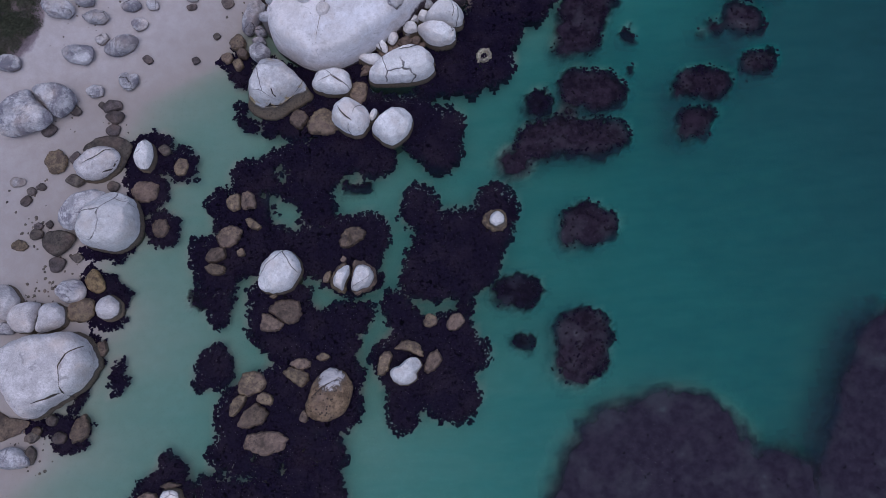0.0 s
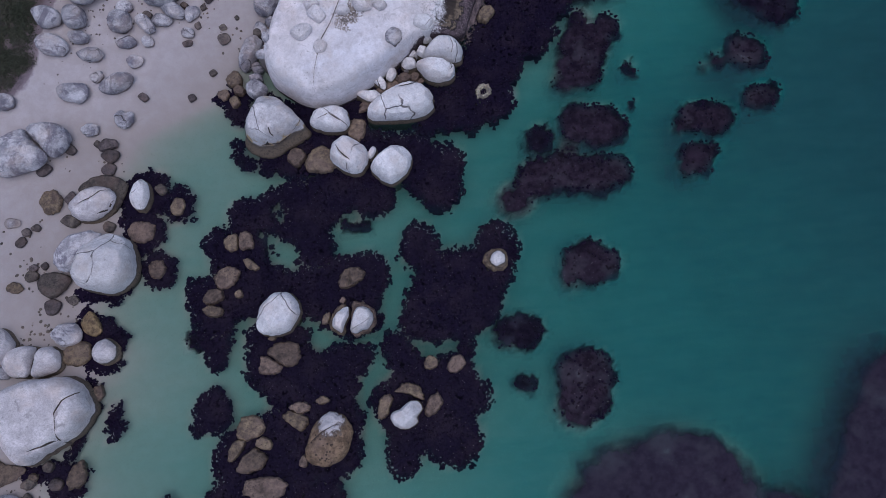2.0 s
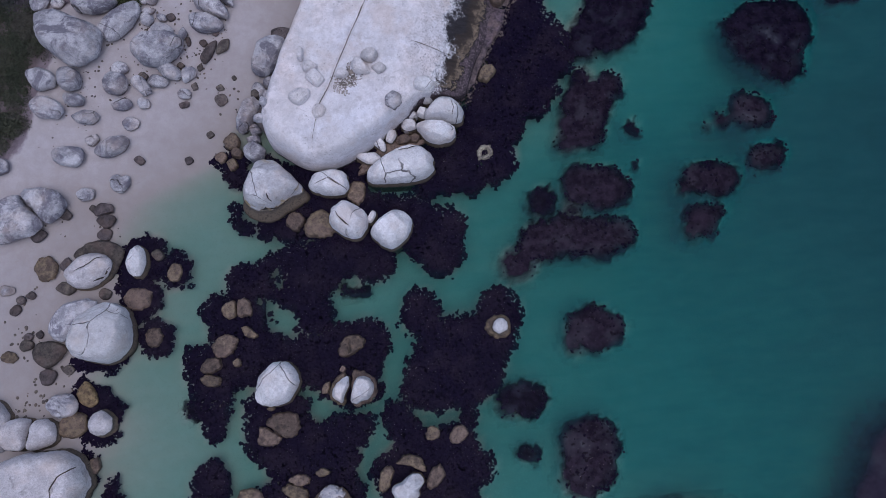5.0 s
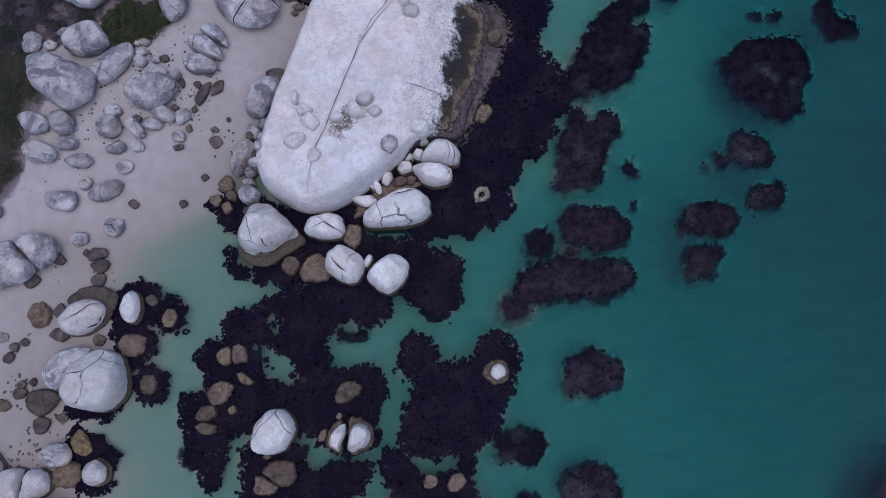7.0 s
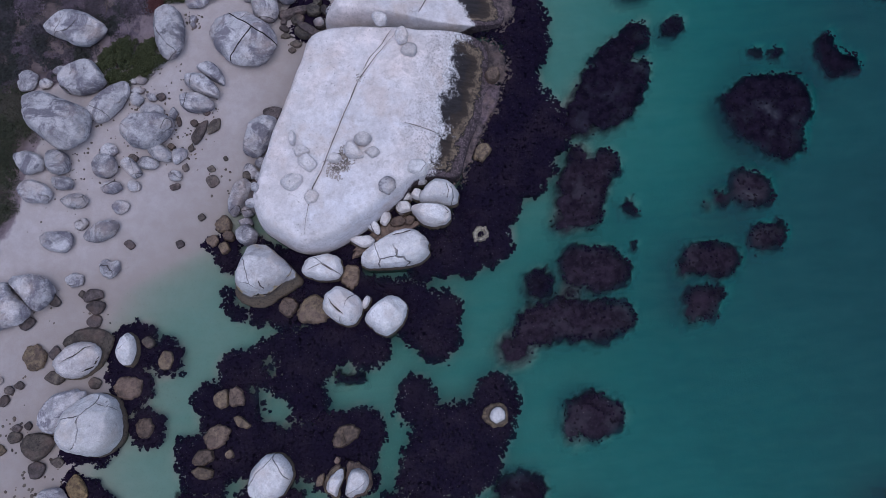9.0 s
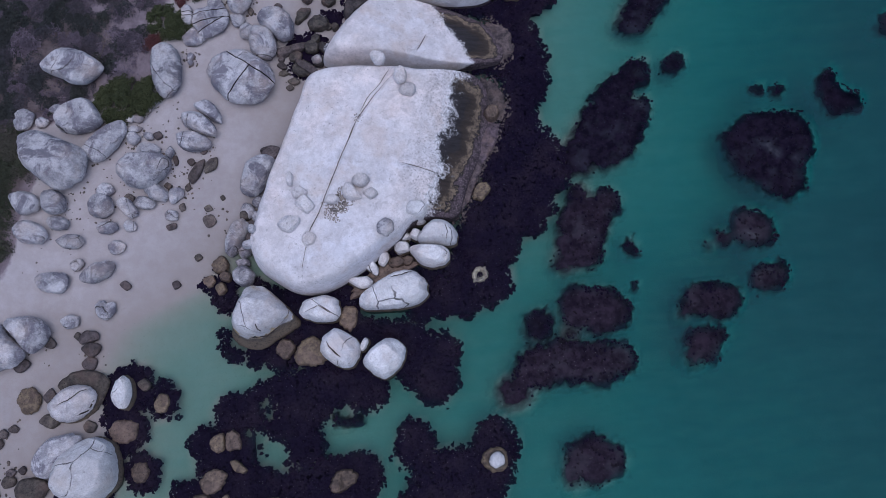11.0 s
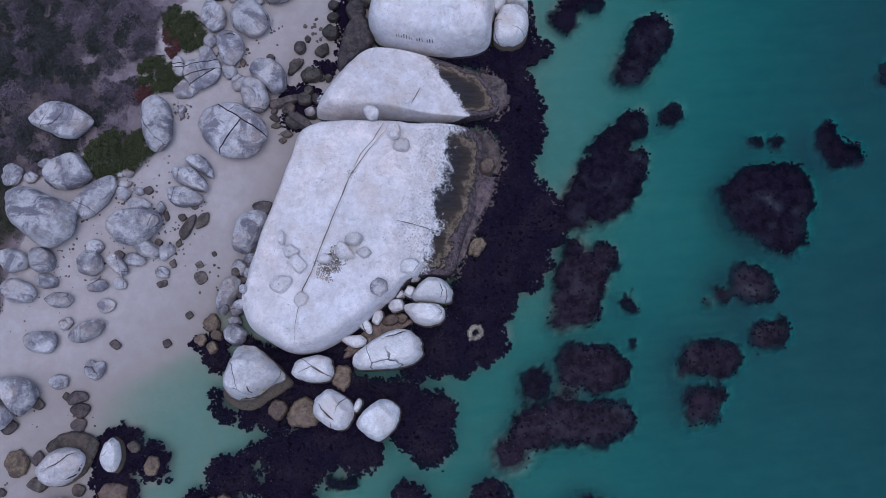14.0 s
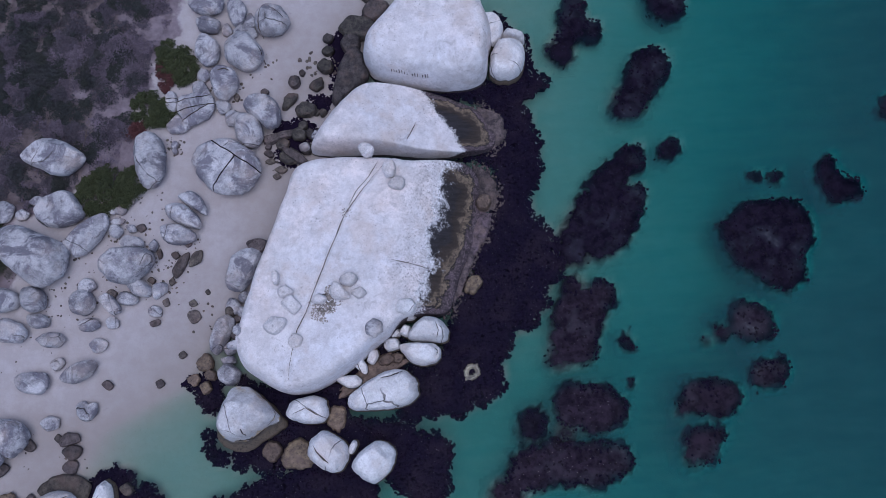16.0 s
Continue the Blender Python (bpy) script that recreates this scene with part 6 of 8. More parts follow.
rock("boulder", "b", -12.21, -0.68, 0.88, 0.66, 81, 0.3, (1.06, 1.02, 0.87, 0.95, 1.12, 0.99, 0.88, 1.00, 1.06, 0.96, 1.00, 0.94))
rock("boulder", "b", -15.83, 1.96, 2.13, 1.74, 25, 0.45, (1.00, 0.96, 1.00, 0.99, 1.03, 1.10, 0.97, 0.92, 0.97, 1.05, 1.02, 0.99, 1.00, 0.97, 0.97, 1.04, 1.01, 1.03))
rock("boulder", "b", -16.90, 0.56, 1.80, 0.88, 52, 0.4, (0.93, 0.90, 0.93, 0.99, 1.12, 1.03, 0.91, 0.88, 0.95, 1.03, 1.07, 1.08, 0.94, 0.88, 0.92, 0.97, 1.10, 1.06))
rock("boulder", "b", -14.91, 0.81, 1.27, 0.91, -21, 0.4, (0.95, 0.99, 1.00, 0.98, 1.07, 0.93, 0.98, 1.05, 0.99, 0.96, 0.98, 1.11))
rock("boulder", "b", -15.78, -0.35, 2.27, 1.49, 24, 0.45, (0.93, 0.91, 0.97, 1.13, 1.03, 0.97, 0.96, 0.92, 0.96, 1.10, 1.07, 0.95, 0.92, 0.95, 1.03, 1.04, 1.02, 1.03))
rock("boulder", "b", -14.98, -2.24, 3.08, 1.67, -2, 0.45, (0.96, 1.07, 1.06, 0.99, 0.96, 0.94, 1.00, 1.07, 0.99, 0.99, 1.02, 0.95, 0.93, 1.01, 1.10, 1.00, 0.96, 0.93))
rock("boulder", "w", -21.62, -5.36, 1.64, 1.34, -17, 0.9, (1.03, 0.95, 0.96, 1.04, 1.05, 0.97, 0.96, 1.02, 0.99, 1.02, 1.08, 0.96, 0.93, 0.98, 1.08, 0.99, 0.96, 1.01))
rock("boulder", "b", -23.40, -5.29, 1.51, 0.83, 4, 0.4, (0.98, 1.04, 0.95, 1.03, 0.99, 0.96, 1.02, 0.99, 1.08, 0.95, 0.99, 1.01))
rock("boulder", "b", -21.78, -4.55, 1.37, 0.44, -1, 0.3, (1.10, 0.90, 0.92, 1.16, 0.96, 0.90, 1.04, 1.00, 0.97, 1.05, 0.92, 0.99))
rock("boulder", "v", -33.22, 9.22, 2.68, 2.07, -78, 1.7, (1.00, 1.01, 1.04, 0.99, 1.00, 1.00, 0.95, 0.98, 1.04, 1.08, 0.98, 0.91, 0.93, 1.05, 1.09, 0.97, 0.93, 0.98))
rock("boulder", "v", -31.85, 8.09, 2.56, 2.14, 57, 1.6, (1.01, 0.95, 0.92, 0.95, 1.04, 1.01, 1.04, 1.01, 0.94, 0.94, 0.96, 1.01, 1.15, 1.01, 0.85, 0.86, 1.01, 1.15))
rock("boulder", "v", -29.94, 7.88, 2.42, 2.03, 55, 1.6, (0.93, 0.98, 1.00, 1.10, 1.05, 0.86, 0.81, 0.91, 1.19, 1.08, 0.91, 0.86, 0.90, 1.03, 1.09, 1.00, 1.00, 0.95))
rock("boulder", "g", -28.65, 9.76, 2.27, 1.73, -7, 1.0, (0.98, 0.98, 0.99, 1.06, 1.02, 0.96, 0.98, 0.99, 1.00, 1.06, 0.99, 0.94, 0.98, 1.04, 0.99, 1.00, 1.04, 0.98))
rock("boulder", "p", -27.03, 10.36, 1.92, 1.35, -67, 0.5, (0.97, 1.01, 1.11, 1.00, 0.93, 0.93, 0.95, 1.05, 1.11, 0.95, 0.89, 0.92, 1.06, 1.05, 1.04, 0.97, 0.94, 0.97))
rock("boulder", "v", -25.87, 8.25, 1.93, 1.92, -58, 1.3, (0.98, 1.03, 1.03, 1.00, 1.02, 0.97, 0.99, 1.07, 1.00, 0.99, 0.98, 0.97, 1.02, 1.00, 1.03, 1.00, 0.98, 1.00))
rock("boulder", "b", -27.99, 8.30, 2.25, 1.75, 16, 0.5, (0.95, 1.01, 1.07, 0.98, 0.96, 1.02, 1.02, 0.95, 0.96, 1.08, 1.02, 0.94, 0.94, 1.03, 1.03, 1.00, 1.03, 0.97))
rock("boulder", "b", -26.68, 5.35, 1.21, 0.78, -83, 0.3, (0.97, 0.93, 1.09, 0.96, 0.92, 1.08, 0.98, 0.92, 1.06, 0.98, 0.93, 1.07))
rock("boulder", "b", -28.07, -0.19, 2.00, 1.25, 69, 0.4, (1.11, 1.04, 0.98, 0.98, 0.93, 0.95, 1.06, 1.05, 1.04, 0.96, 0.90, 0.94, 1.07, 1.06, 1.04, 0.93, 0.90, 0.96))
rock("flat_rock", "b", -33.62, 0.54, 3.31, 2.23, -10, 0.3, (1.02, 1.23, 0.88, 0.67, 0.68, 0.85, 1.27, 1.05, 0.85, 0.78, 0.81, 0.94, 1.23, 1.04, 0.87, 0.81, 0.85, 0.91))
rock("boulder", "g", -32.64, -1.79, 2.42, 1.49, -13, 1.2, (1.05, 0.97, 0.90, 0.93, 1.05, 1.05, 1.06, 0.97, 0.92, 0.94, 1.03, 1.02, 1.06, 1.02, 0.92, 0.91, 1.00, 1.10))
rock("boulder", "d", -29.56, -0.63, 1.07, 0.91, -3, 0.3, (1.01, 1.02, 0.93, 1.04, 1.00, 0.95, 1.03, 0.98, 1.08, 0.97, 1.01, 0.98))
rock("boulder", "d", -31.52, -1.68, 1.33, 0.84, 89, 0.5, (1.05, 0.94, 1.00, 1.04, 0.94, 1.02, 0.99, 1.04, 0.96, 0.96, 1.05, 0.98))
rock("boulder", "g", -33.31, 7.38, 1.24, 0.98, -1, 0.9, (0.92, 0.92, 1.01, 0.98, 0.99, 1.07, 1.05, 0.91, 0.87, 0.93, 1.08, 1.12, 0.94, 0.87, 0.89, 1.01, 1.18, 1.01))
rock("boulder", "d", -31.46, -0.43, 1.05, 0.75, 5, 0.4, (1.05, 0.97, 0.98, 1.05, 0.94, 1.01, 1.01, 0.97, 1.02, 1.00, 1.02, 0.95))
rock("boulder", "g", -33.22, 27.70, 2.10, 1.35, -1, 0.9, (0.96, 0.97, 1.05, 1.00, 0.98, 1.03, 1.02, 0.94, 0.95, 1.04, 1.07, 0.96, 0.93, 0.99, 1.03, 0.99, 1.02, 1.02))
rock("boulder", "r", -9.66, 33.08, 1.10, 0.48, 85, 0.9, (0.99, 1.14, 1.00, 0.91, 0.91, 0.99, 1.08, 1.09, 0.94, 0.91, 0.96, 1.10, 1.01, 0.97, 1.00, 1.04, 0.94, 0.92), height_on(great_rock_slab, -9.66, 33.08) - 0.1)
rock("boulder", "r", -9.10, 32.04, 1.13, 0.88, -5, 0.8, (1.13, 0.99, 0.91, 0.91, 1.01, 1.06, 1.00, 1.00, 1.04, 0.95, 0.94, 1.01, 1.07, 1.00, 0.98, 0.97, 0.94, 1.00), height_on(great_rock_slab, -9.10, 32.04) - 0.1)
rock("boulder", "r", -8.71, 31.11, 1.45, 1.12, -47, 0.8, (0.94, 0.98, 1.08, 0.97, 0.92, 0.96, 1.08, 1.04, 0.93, 0.90, 0.96, 1.12, 1.03, 0.92, 0.91, 0.98, 1.11, 0.99), height_on(great_rock_slab, -8.71, 31.11) - 0.1)
rock("boulder", "r", -9.92, 29.80, 1.59, 1.19, 13, 0.9, (1.05, 1.11, 0.96, 0.92, 0.97, 1.06, 1.00, 1.00, 1.07, 0.98, 0.93, 0.97, 1.01, 1.11, 1.00, 0.92, 0.93, 0.99), height_on(great_rock_slab, -9.92, 29.80) - 0.1)
rock("boulder", "r", -8.64, 28.63, 1.06, 0.96, 38, 0.6, (0.96, 0.94, 1.12, 0.97, 0.98, 0.99, 1.01, 1.04, 0.95, 1.04, 0.98, 1.07), height_on(great_rock_slab, -8.64, 28.63) - 0.1)
rock("boulder", "r", -1.14, 40.08, 1.37, 0.98, 85, 0.9, (1.09, 0.94, 0.99, 1.03, 0.98, 1.05, 0.95, 1.02, 1.02, 0.96, 0.99, 0.99), height_on(great_rock_slab, -1.14, 40.08) - 0.1)
rock("boulder", "r", -0.69, 38.97, 1.23, 1.03, -2, 0.8, (0.93, 1.02, 1.01, 1.08, 0.92, 0.95, 1.06, 1.02, 0.94, 0.93, 1.11, 0.98), height_on(great_rock_slab, -0.69, 38.97) - 0.1)
rock("boulder", "r", -2.66, 41.75, 1.23, 1.00, -50, 1.0, (1.02, 0.95, 1.06, 0.99, 0.99, 0.96, 0.99, 1.07, 0.93, 0.98, 1.04, 0.99), height_on(great_rock_slab, -2.66, 41.0) - 0.25)
rock("boulder", "r", -4.64, 32.39, 1.27, 0.94, 4, 1.1, (1.01, 0.95, 1.06, 0.99, 0.92, 1.06, 1.00, 0.97, 0.97, 1.04, 0.98, 0.98), height_on(great_rock_slab, -4.64, 32.39) - 0.1)
rock("boulder", "r", -5.43, 31.63, 1.56, 1.05, -51, 0.9, (0.96, 1.18, 0.90, 0.85, 1.01, 1.09, 0.90, 0.92, 0.99, 1.11, 0.97, 0.88), height_on(great_rock_slab, -5.43, 31.63) - 0.1)
rock("boulder", "r", -4.03, 31.41, 1.01, 0.78, -10, 0.7, (1.03, 0.99, 0.97, 1.10, 0.93, 0.95, 1.16, 0.94, 0.91, 1.08, 0.99, 0.91), height_on(great_rock_slab, -4.03, 31.41) - 0.1)
rock("boulder", "r", -6.78, 31.26, 1.02, 0.73, -5, 0.7, (1.04, 0.98, 0.94, 1.09, 0.97, 1.01, 0.99, 1.00, 0.99, 0.99, 1.03, 0.95), height_on(great_rock_slab, -6.78, 31.26) - 0.1)
rock("boulder", "k", -7.93, 44.78, 1.20, 1.04, -14, 0.8, (0.97, 1.07, 0.95, 1.01, 1.00, 0.97, 1.03, 0.97, 1.07, 0.96, 1.00, 1.01))
rock("boulder", "d", -9.51, 44.76, 2.80, 0.82, 11, 0.7, (1.07, 1.11, 0.95, 0.86, 0.75, 0.73, 0.93, 1.15, 0.92, 0.87, 0.93, 1.02, 1.15, 0.88, 0.74, 0.79, 1.01, 1.07))
rock("boulder", "d", -8.36, 43.10, 2.58, 0.70, -38, 0.9, (0.88, 0.99, 1.02, 1.08, 1.01, 1.00, 1.02, 1.02, 1.09, 0.95, 0.90, 0.98, 1.03, 0.97, 1.01, 1.15, 1.05, 0.90))
rock("boulder", "g", -7.55, 43.74, 0.90, 0.89, -85, 0.9, (0.94, 1.00, 1.00, 0.89, 0.89, 0.89, 0.85, 0.94, 1.09, 1.02, 1.03, 0.94))
rock("boulder", "g", -6.65, 44.61, 0.92, 0.60, 49, 0.9, (0.96, 1.04, 0.90, 0.88, 0.98, 0.98, 0.91, 0.97, 0.99, 0.89, 0.91, 1.07))
rock("boulder", "k", -7.54, 45.45, 0.93, 0.71, 56, 0.7, (0.98, 0.90, 0.92, 1.07, 1.05, 1.04, 1.06, 0.90, 0.87, 0.94, 0.90, 0.92))
rock("boulder", "d", -10.34, 43.58, 0.92, 0.56, -26, 0.4, (0.95, 0.88, 0.85, 0.93, 0.89, 0.81, 0.84, 0.97, 0.92, 0.92, 1.05, 1.01))
rock("boulder", "d", -10.33, 44.10, 0.53, 0.45, 15, 0.4, (0.96, 1.03, 1.22, 1.05, 0.94, 0.95, 1.12, 1.02, 0.93, 0.97, 0.94, 0.87))
rock("boulder", "d", -5.98, 46.43, 0.67, 0.58, 64, 0.6, (0.88, 0.85, 0.92, 0.86, 0.84, 0.95, 1.13, 0.97, 0.87, 0.92, 1.06, 0.95))
rock("boulder", "k", -7.24, 46.70, 1.72, 1.23, 3, 0.9, (0.97, 0.98, 0.97, 0.96, 1.03, 1.08, 0.96, 0.93, 0.99, 1.01, 1.02, 1.05, 0.98, 0.97, 0.96, 0.98, 1.07, 1.04))
rock("boulder", "k", -6.30, 48.82, 1.21, 0.97, 29, 0.6, (0.98, 1.08, 0.96, 1.00, 0.97, 1.08, 0.96, 0.95, 1.04, 0.99, 1.07, 0.93))
rock("boulder", "k", -7.99, 49.18, 1.08, 0.93, 73, 0.7, (0.96, 0.98, 1.01, 1.01, 1.01, 0.93, 1.03, 1.01, 0.98, 0.98, 0.97, 1.11))
rock("boulder", "k", -5.51, 50.26, 1.28, 1.22, -20, 0.8, (0.98, 0.99, 1.05, 0.96, 1.04, 0.97, 0.98, 1.03, 0.96, 1.06, 0.98, 1.01))
rock("boulder", "k", -5.21, 51.55, 1.04, 0.76, 1, 0.6, (1.00, 1.02, 0.94, 1.05, 0.98, 0.98, 1.01, 0.98, 1.06, 0.97, 1.04, 0.97))
rock("boulder", "k", -5.14, 52.65, 0.90, 0.82, 3, 0.5, (1.00, 0.98, 0.94, 1.09, 0.98, 0.95, 1.00, 1.03, 1.01, 0.92, 1.03, 1.00))
rock("boulder", "k", -8.45, 47.67, 1.45, 0.75, 45, 0.4, (0.92, 0.92, 1.13, 0.99, 0.97, 0.98, 0.97, 1.10, 0.95, 0.96, 0.99, 1.13))
rock("boulder", "w", -2.89, 53.33, 1.25, 1.02, -20, 0.8, (1.01, 0.99, 1.03, 0.96, 1.06, 0.97, 0.98, 1.05, 0.94, 1.02, 0.99, 0.98))
rock("boulder", "k", -2.66, 53.14, 3.16, 2.06, -12, 1.1, (1.01, 0.97, 0.99, 1.01, 0.97, 1.00, 1.09, 0.99, 0.95, 1.00, 1.00, 1.02, 1.03, 0.96, 0.96, 1.03, 1.00, 1.03))
rock("boulder", "k", -3.39, 51.88, 1.68, 1.61, 82, 1.0, (0.94, 1.06, 1.03, 0.98, 1.00, 1.01, 0.95, 0.96, 1.06, 1.04, 0.97, 0.97, 0.99, 0.97, 1.02, 1.12, 0.98, 0.92))
rock("flat_rock", "k", -3.64, 49.16, 4.97, 2.36, 66, 1.4, (0.92, 1.08, 1.09, 0.98, 0.94, 0.88, 0.90, 1.02, 1.15, 1.05, 0.89, 0.84, 0.89, 1.04, 1.20, 0.98, 0.87, 0.86))
rock("boulder", "k", -1.22, 54.64, 2.28, 1.76, 29, 1.0, (1.09, 0.96, 0.92, 0.97, 1.04, 0.99, 1.00, 1.07, 0.97, 0.93, 0.97, 1.10, 1.03, 0.99, 1.00, 0.94, 0.95, 1.04))
rock("boulder", "k", -1.35, 56.03, 1.75, 1.26, 12, 0.6, (1.08, 0.97, 0.93, 1.09, 0.97, 0.99, 1.00, 0.98, 1.01, 1.01, 0.99, 0.94))
rock("boulder", "k", -9.22, 44.20, 1.10, 0.90, 16, 0.5, (1.01, 0.96, 1.07, 0.96, 0.97, 1.06, 0.97, 1.03, 0.98, 1.05, 0.98, 0.99))
rock("boulder", "k", -7.07, 44.80, 0.98, 0.77, -59, 0.5, (0.93, 0.96, 1.05, 0.95, 1.02, 1.00, 0.92, 1.03, 1.03, 0.89, 0.97, 1.10))
rock("boulder", "k", -7.42, 43.65, 0.99, 0.88, 47, 0.6, (0.96, 1.14, 0.94, 0.93, 1.06, 1.01, 0.99, 0.95, 1.06, 0.99, 1.06, 0.92))
rock("boulder", "d", -9.50, 42.22, 0.92, 0.60, -9, 0.4, (1.02, 0.97, 0.98, 1.09, 0.91, 0.93, 1.16, 0.94, 0.89, 1.05, 1.02, 0.93))
rock("boulder", "d", -9.87, 41.74, 0.61, 0.48, -7, 0.3, (1.07, 0.91, 0.95, 1.12, 0.93, 0.93, 1.13, 0.96, 0.96, 1.07, 0.93, 0.98))
rock("boulder", "d", -10.27, 42.97, 0.78, 0.48, -2, 0.3, (1.01, 0.90, 1.00, 1.06, 0.91, 0.97, 1.07, 0.94, 0.99, 1.01, 0.93, 1.03))
rock("boulder", "k", -8.69, 43.15, 1.85, 1.28, -11, 0.7, (1.11, 0.93, 0.95, 1.11, 0.96, 0.99, 1.00, 0.98, 1.02, 1.00, 0.96, 0.98))
rock("boulder", "k", -7.38, 49.99, 0.60, 0.51, -87, 0.3, (1.04, 0.91, 0.97, 1.05, 0.93, 0.99, 1.01, 0.93, 1.03, 1.01, 0.91, 1.01))
rock("boulder", "d", -12.45, 48.28, 0.67, 0.47, -89, 0.3, (1.09, 0.93, 0.96, 1.09, 0.93, 0.96, 1.09, 0.93, 0.96, 1.09, 0.93, 0.96))
rock("boulder", "w", 2.79, 12.28, 1.38, 1.30, 88, 0.9, (1.03, 0.97, 0.98, 0.98, 0.98, 1.05, 1.02, 0.97, 0.98, 0.99, 0.98, 1.04, 1.04, 0.96, 0.95, 1.03, 1.02, 1.01))
rock("flat_rock", "b", 2.68, 12.32, 1.88, 1.73, 4, 0.3, (0.94, 1.00, 1.06, 1.06, 0.98, 0.98, 0.99, 1.02, 0.99, 1.04, 1.02, 0.95, 0.97, 1.03, 0.99, 1.02, 1.07, 0.96))
rock("mussel_ledge", "m", 5.61, 39.07, 3.95, 1.85, -82, 0.2, (0.91, 0.92, 0.93, 0.97, 1.09, 1.04, 0.93, 0.90, 0.90, 0.96, 1.12, 1.11, 0.91, 0.84, 0.87, 1.04, 1.17, 0.99))
rock("mussel_ledge", "m", 4.58, 35.64, 4.44, 1.68, 63, 0.2, (0.86, 0.89, 1.05, 1.25, 0.90, 0.77, 0.82, 1.04, 1.15, 0.99, 0.93, 0.93, 0.92, 0.97, 1.01, 1.03, 1.06, 0.92))
rock("mussel_ledge", "m", 2.95, 32.51, 4.58, 1.48, 66, 0.2, (0.84, 0.84, 0.94, 1.21, 1.05, 0.83, 0.79, 0.88, 1.09, 1.09, 1.00, 0.95, 0.88, 0.88, 0.96, 1.07, 1.17, 0.94))
rock("mussel_ledge", "m", 6.77, 43.93, 3.56, 2.04, -79, 0.22, (0.91, 0.87, 0.92, 1.04, 1.04, 1.07, 1.00, 0.88, 0.86, 0.94, 1.13, 1.09, 0.93, 0.87, 0.91, 0.98, 1.12, 1.06))
rock("boulder", "g", -21.33, 40.07, 0.87, 0.80, -21, 0.5, (0.97, 1.06, 1.01, 0.94, 0.94, 1.03, 1.04, 0.98, 0.98, 1.04, 0.98, 0.99, 1.05, 0.98, 0.97, 1.03, 1.02, 0.95))
rock("boulder", "g", -21.67, 39.23, 1.23, 0.56, -2, 0.4, (0.95, 1.06, 1.05, 0.96, 0.96, 1.03, 0.98, 0.98, 1.05, 1.02, 0.94, 0.94, 1.03, 1.03, 1.01, 1.04, 0.99, 0.93))
rock("boulder", "g", -19.08, 37.14, 1.00, 0.66, 81, 0.6, (1.03, 1.08, 0.97, 0.94, 1.00, 1.01, 0.99, 1.03, 1.01, 0.99, 1.02, 0.97, 0.95, 1.02, 1.14, 0.97, 0.90, 0.92))
rock("boulder", "d", -19.94, 38.60, 0.72, 0.64, -7, 0.4, (1.00, 0.94, 0.95, 1.05, 1.07, 0.94, 0.90, 0.95, 1.09, 1.05, 0.93, 0.90, 0.96, 1.11, 1.01, 0.95, 0.97, 1.06))
rock("boulder", "d", -18.72, 36.53, 0.83, 0.41, -83, 0.3, (0.99, 0.91, 1.02, 0.99, 0.98, 1.09, 0.92, 0.95, 1.17, 0.93, 0.90, 1.08))
rock("boulder", "d", -17.60, 36.32, 0.64, 0.57, -38, 0.3, (0.97, 1.03, 0.95, 1.04, 0.99, 0.90, 1.01, 1.06, 0.90, 0.95, 1.11, 0.95))
rock("boulder", "d", -19.37, 34.61, 0.58, 0.48, -27, 0.4, (0.94, 1.10, 0.94, 0.96, 1.10, 0.93, 0.95, 1.15, 0.94, 0.93, 1.12, 0.96))
rock("boulder", "g", -23.91, 34.62, 1.39, 1.14, 4, 0.6, (1.00, 0.95, 0.97, 0.97, 1.00, 1.09, 1.01, 0.93, 0.94, 1.03, 1.02, 1.04, 1.01, 0.98, 1.00, 0.96, 1.00, 1.10))
rock("boulder", "d", -22.18, 33.86, 0.79, 0.71, -15, 0.5, (1.03, 1.03, 0.90, 0.99, 1.03, 0.97, 1.01, 0.95, 1.06, 1.00, 0.99, 0.94))
rock("boulder", "d", -16.61, 37.03, 0.56, 0.38, 25, 0.25, (0.97, 0.98, 1.09, 0.91, 0.93, 1.15, 0.94, 0.89, 1.05, 1.01, 0.93, 1.04))
rock("boulder", "g", -27.08, 41.25, 1.09, 0.83, 2, 0.5, (1.09, 0.99, 0.93, 0.96, 1.07, 1.02, 0.95, 0.97, 1.06, 1.00, 0.97, 1.02, 1.01, 0.98, 1.02, 1.01, 0.96, 0.99))
rock("boulder", "g", -11.15, 54.35, 1.83, 1.12, 89, 0.5, (1.07, 0.92, 0.87, 0.92, 1.07, 1.09, 0.98, 0.95, 0.91, 0.94, 1.05, 1.10, 0.98, 0.94, 0.97, 0.96, 0.98, 1.07))
rock("boulder", "g", -14.86, 50.33, 1.30, 1.03, -54, 0.5, (0.90, 0.94, 1.07, 1.04, 1.00, 1.01, 0.93, 0.92, 1.00, 1.16, 1.02, 0.93, 0.94, 1.02, 1.01, 1.04, 1.09, 0.95))
rock("boulder", "g", -15.13, 49.03, 1.73, 1.32, -62, 0.6, (0.90, 1.02, 1.14, 0.99, 0.92, 0.93, 1.03, 0.98, 0.98, 1.05, 1.09, 0.94, 0.89, 0.93, 1.07, 1.13, 0.95, 0.88))
rock("boulder", "g", -11.54, 35.50, 1.25, 0.86, 83, 1.1, (0.92, 0.90, 0.97, 1.15, 1.04, 0.93, 0.91, 0.94, 1.00, 1.12, 1.01, 0.92, 0.92, 1.01, 1.03, 1.01, 1.04, 1.03))
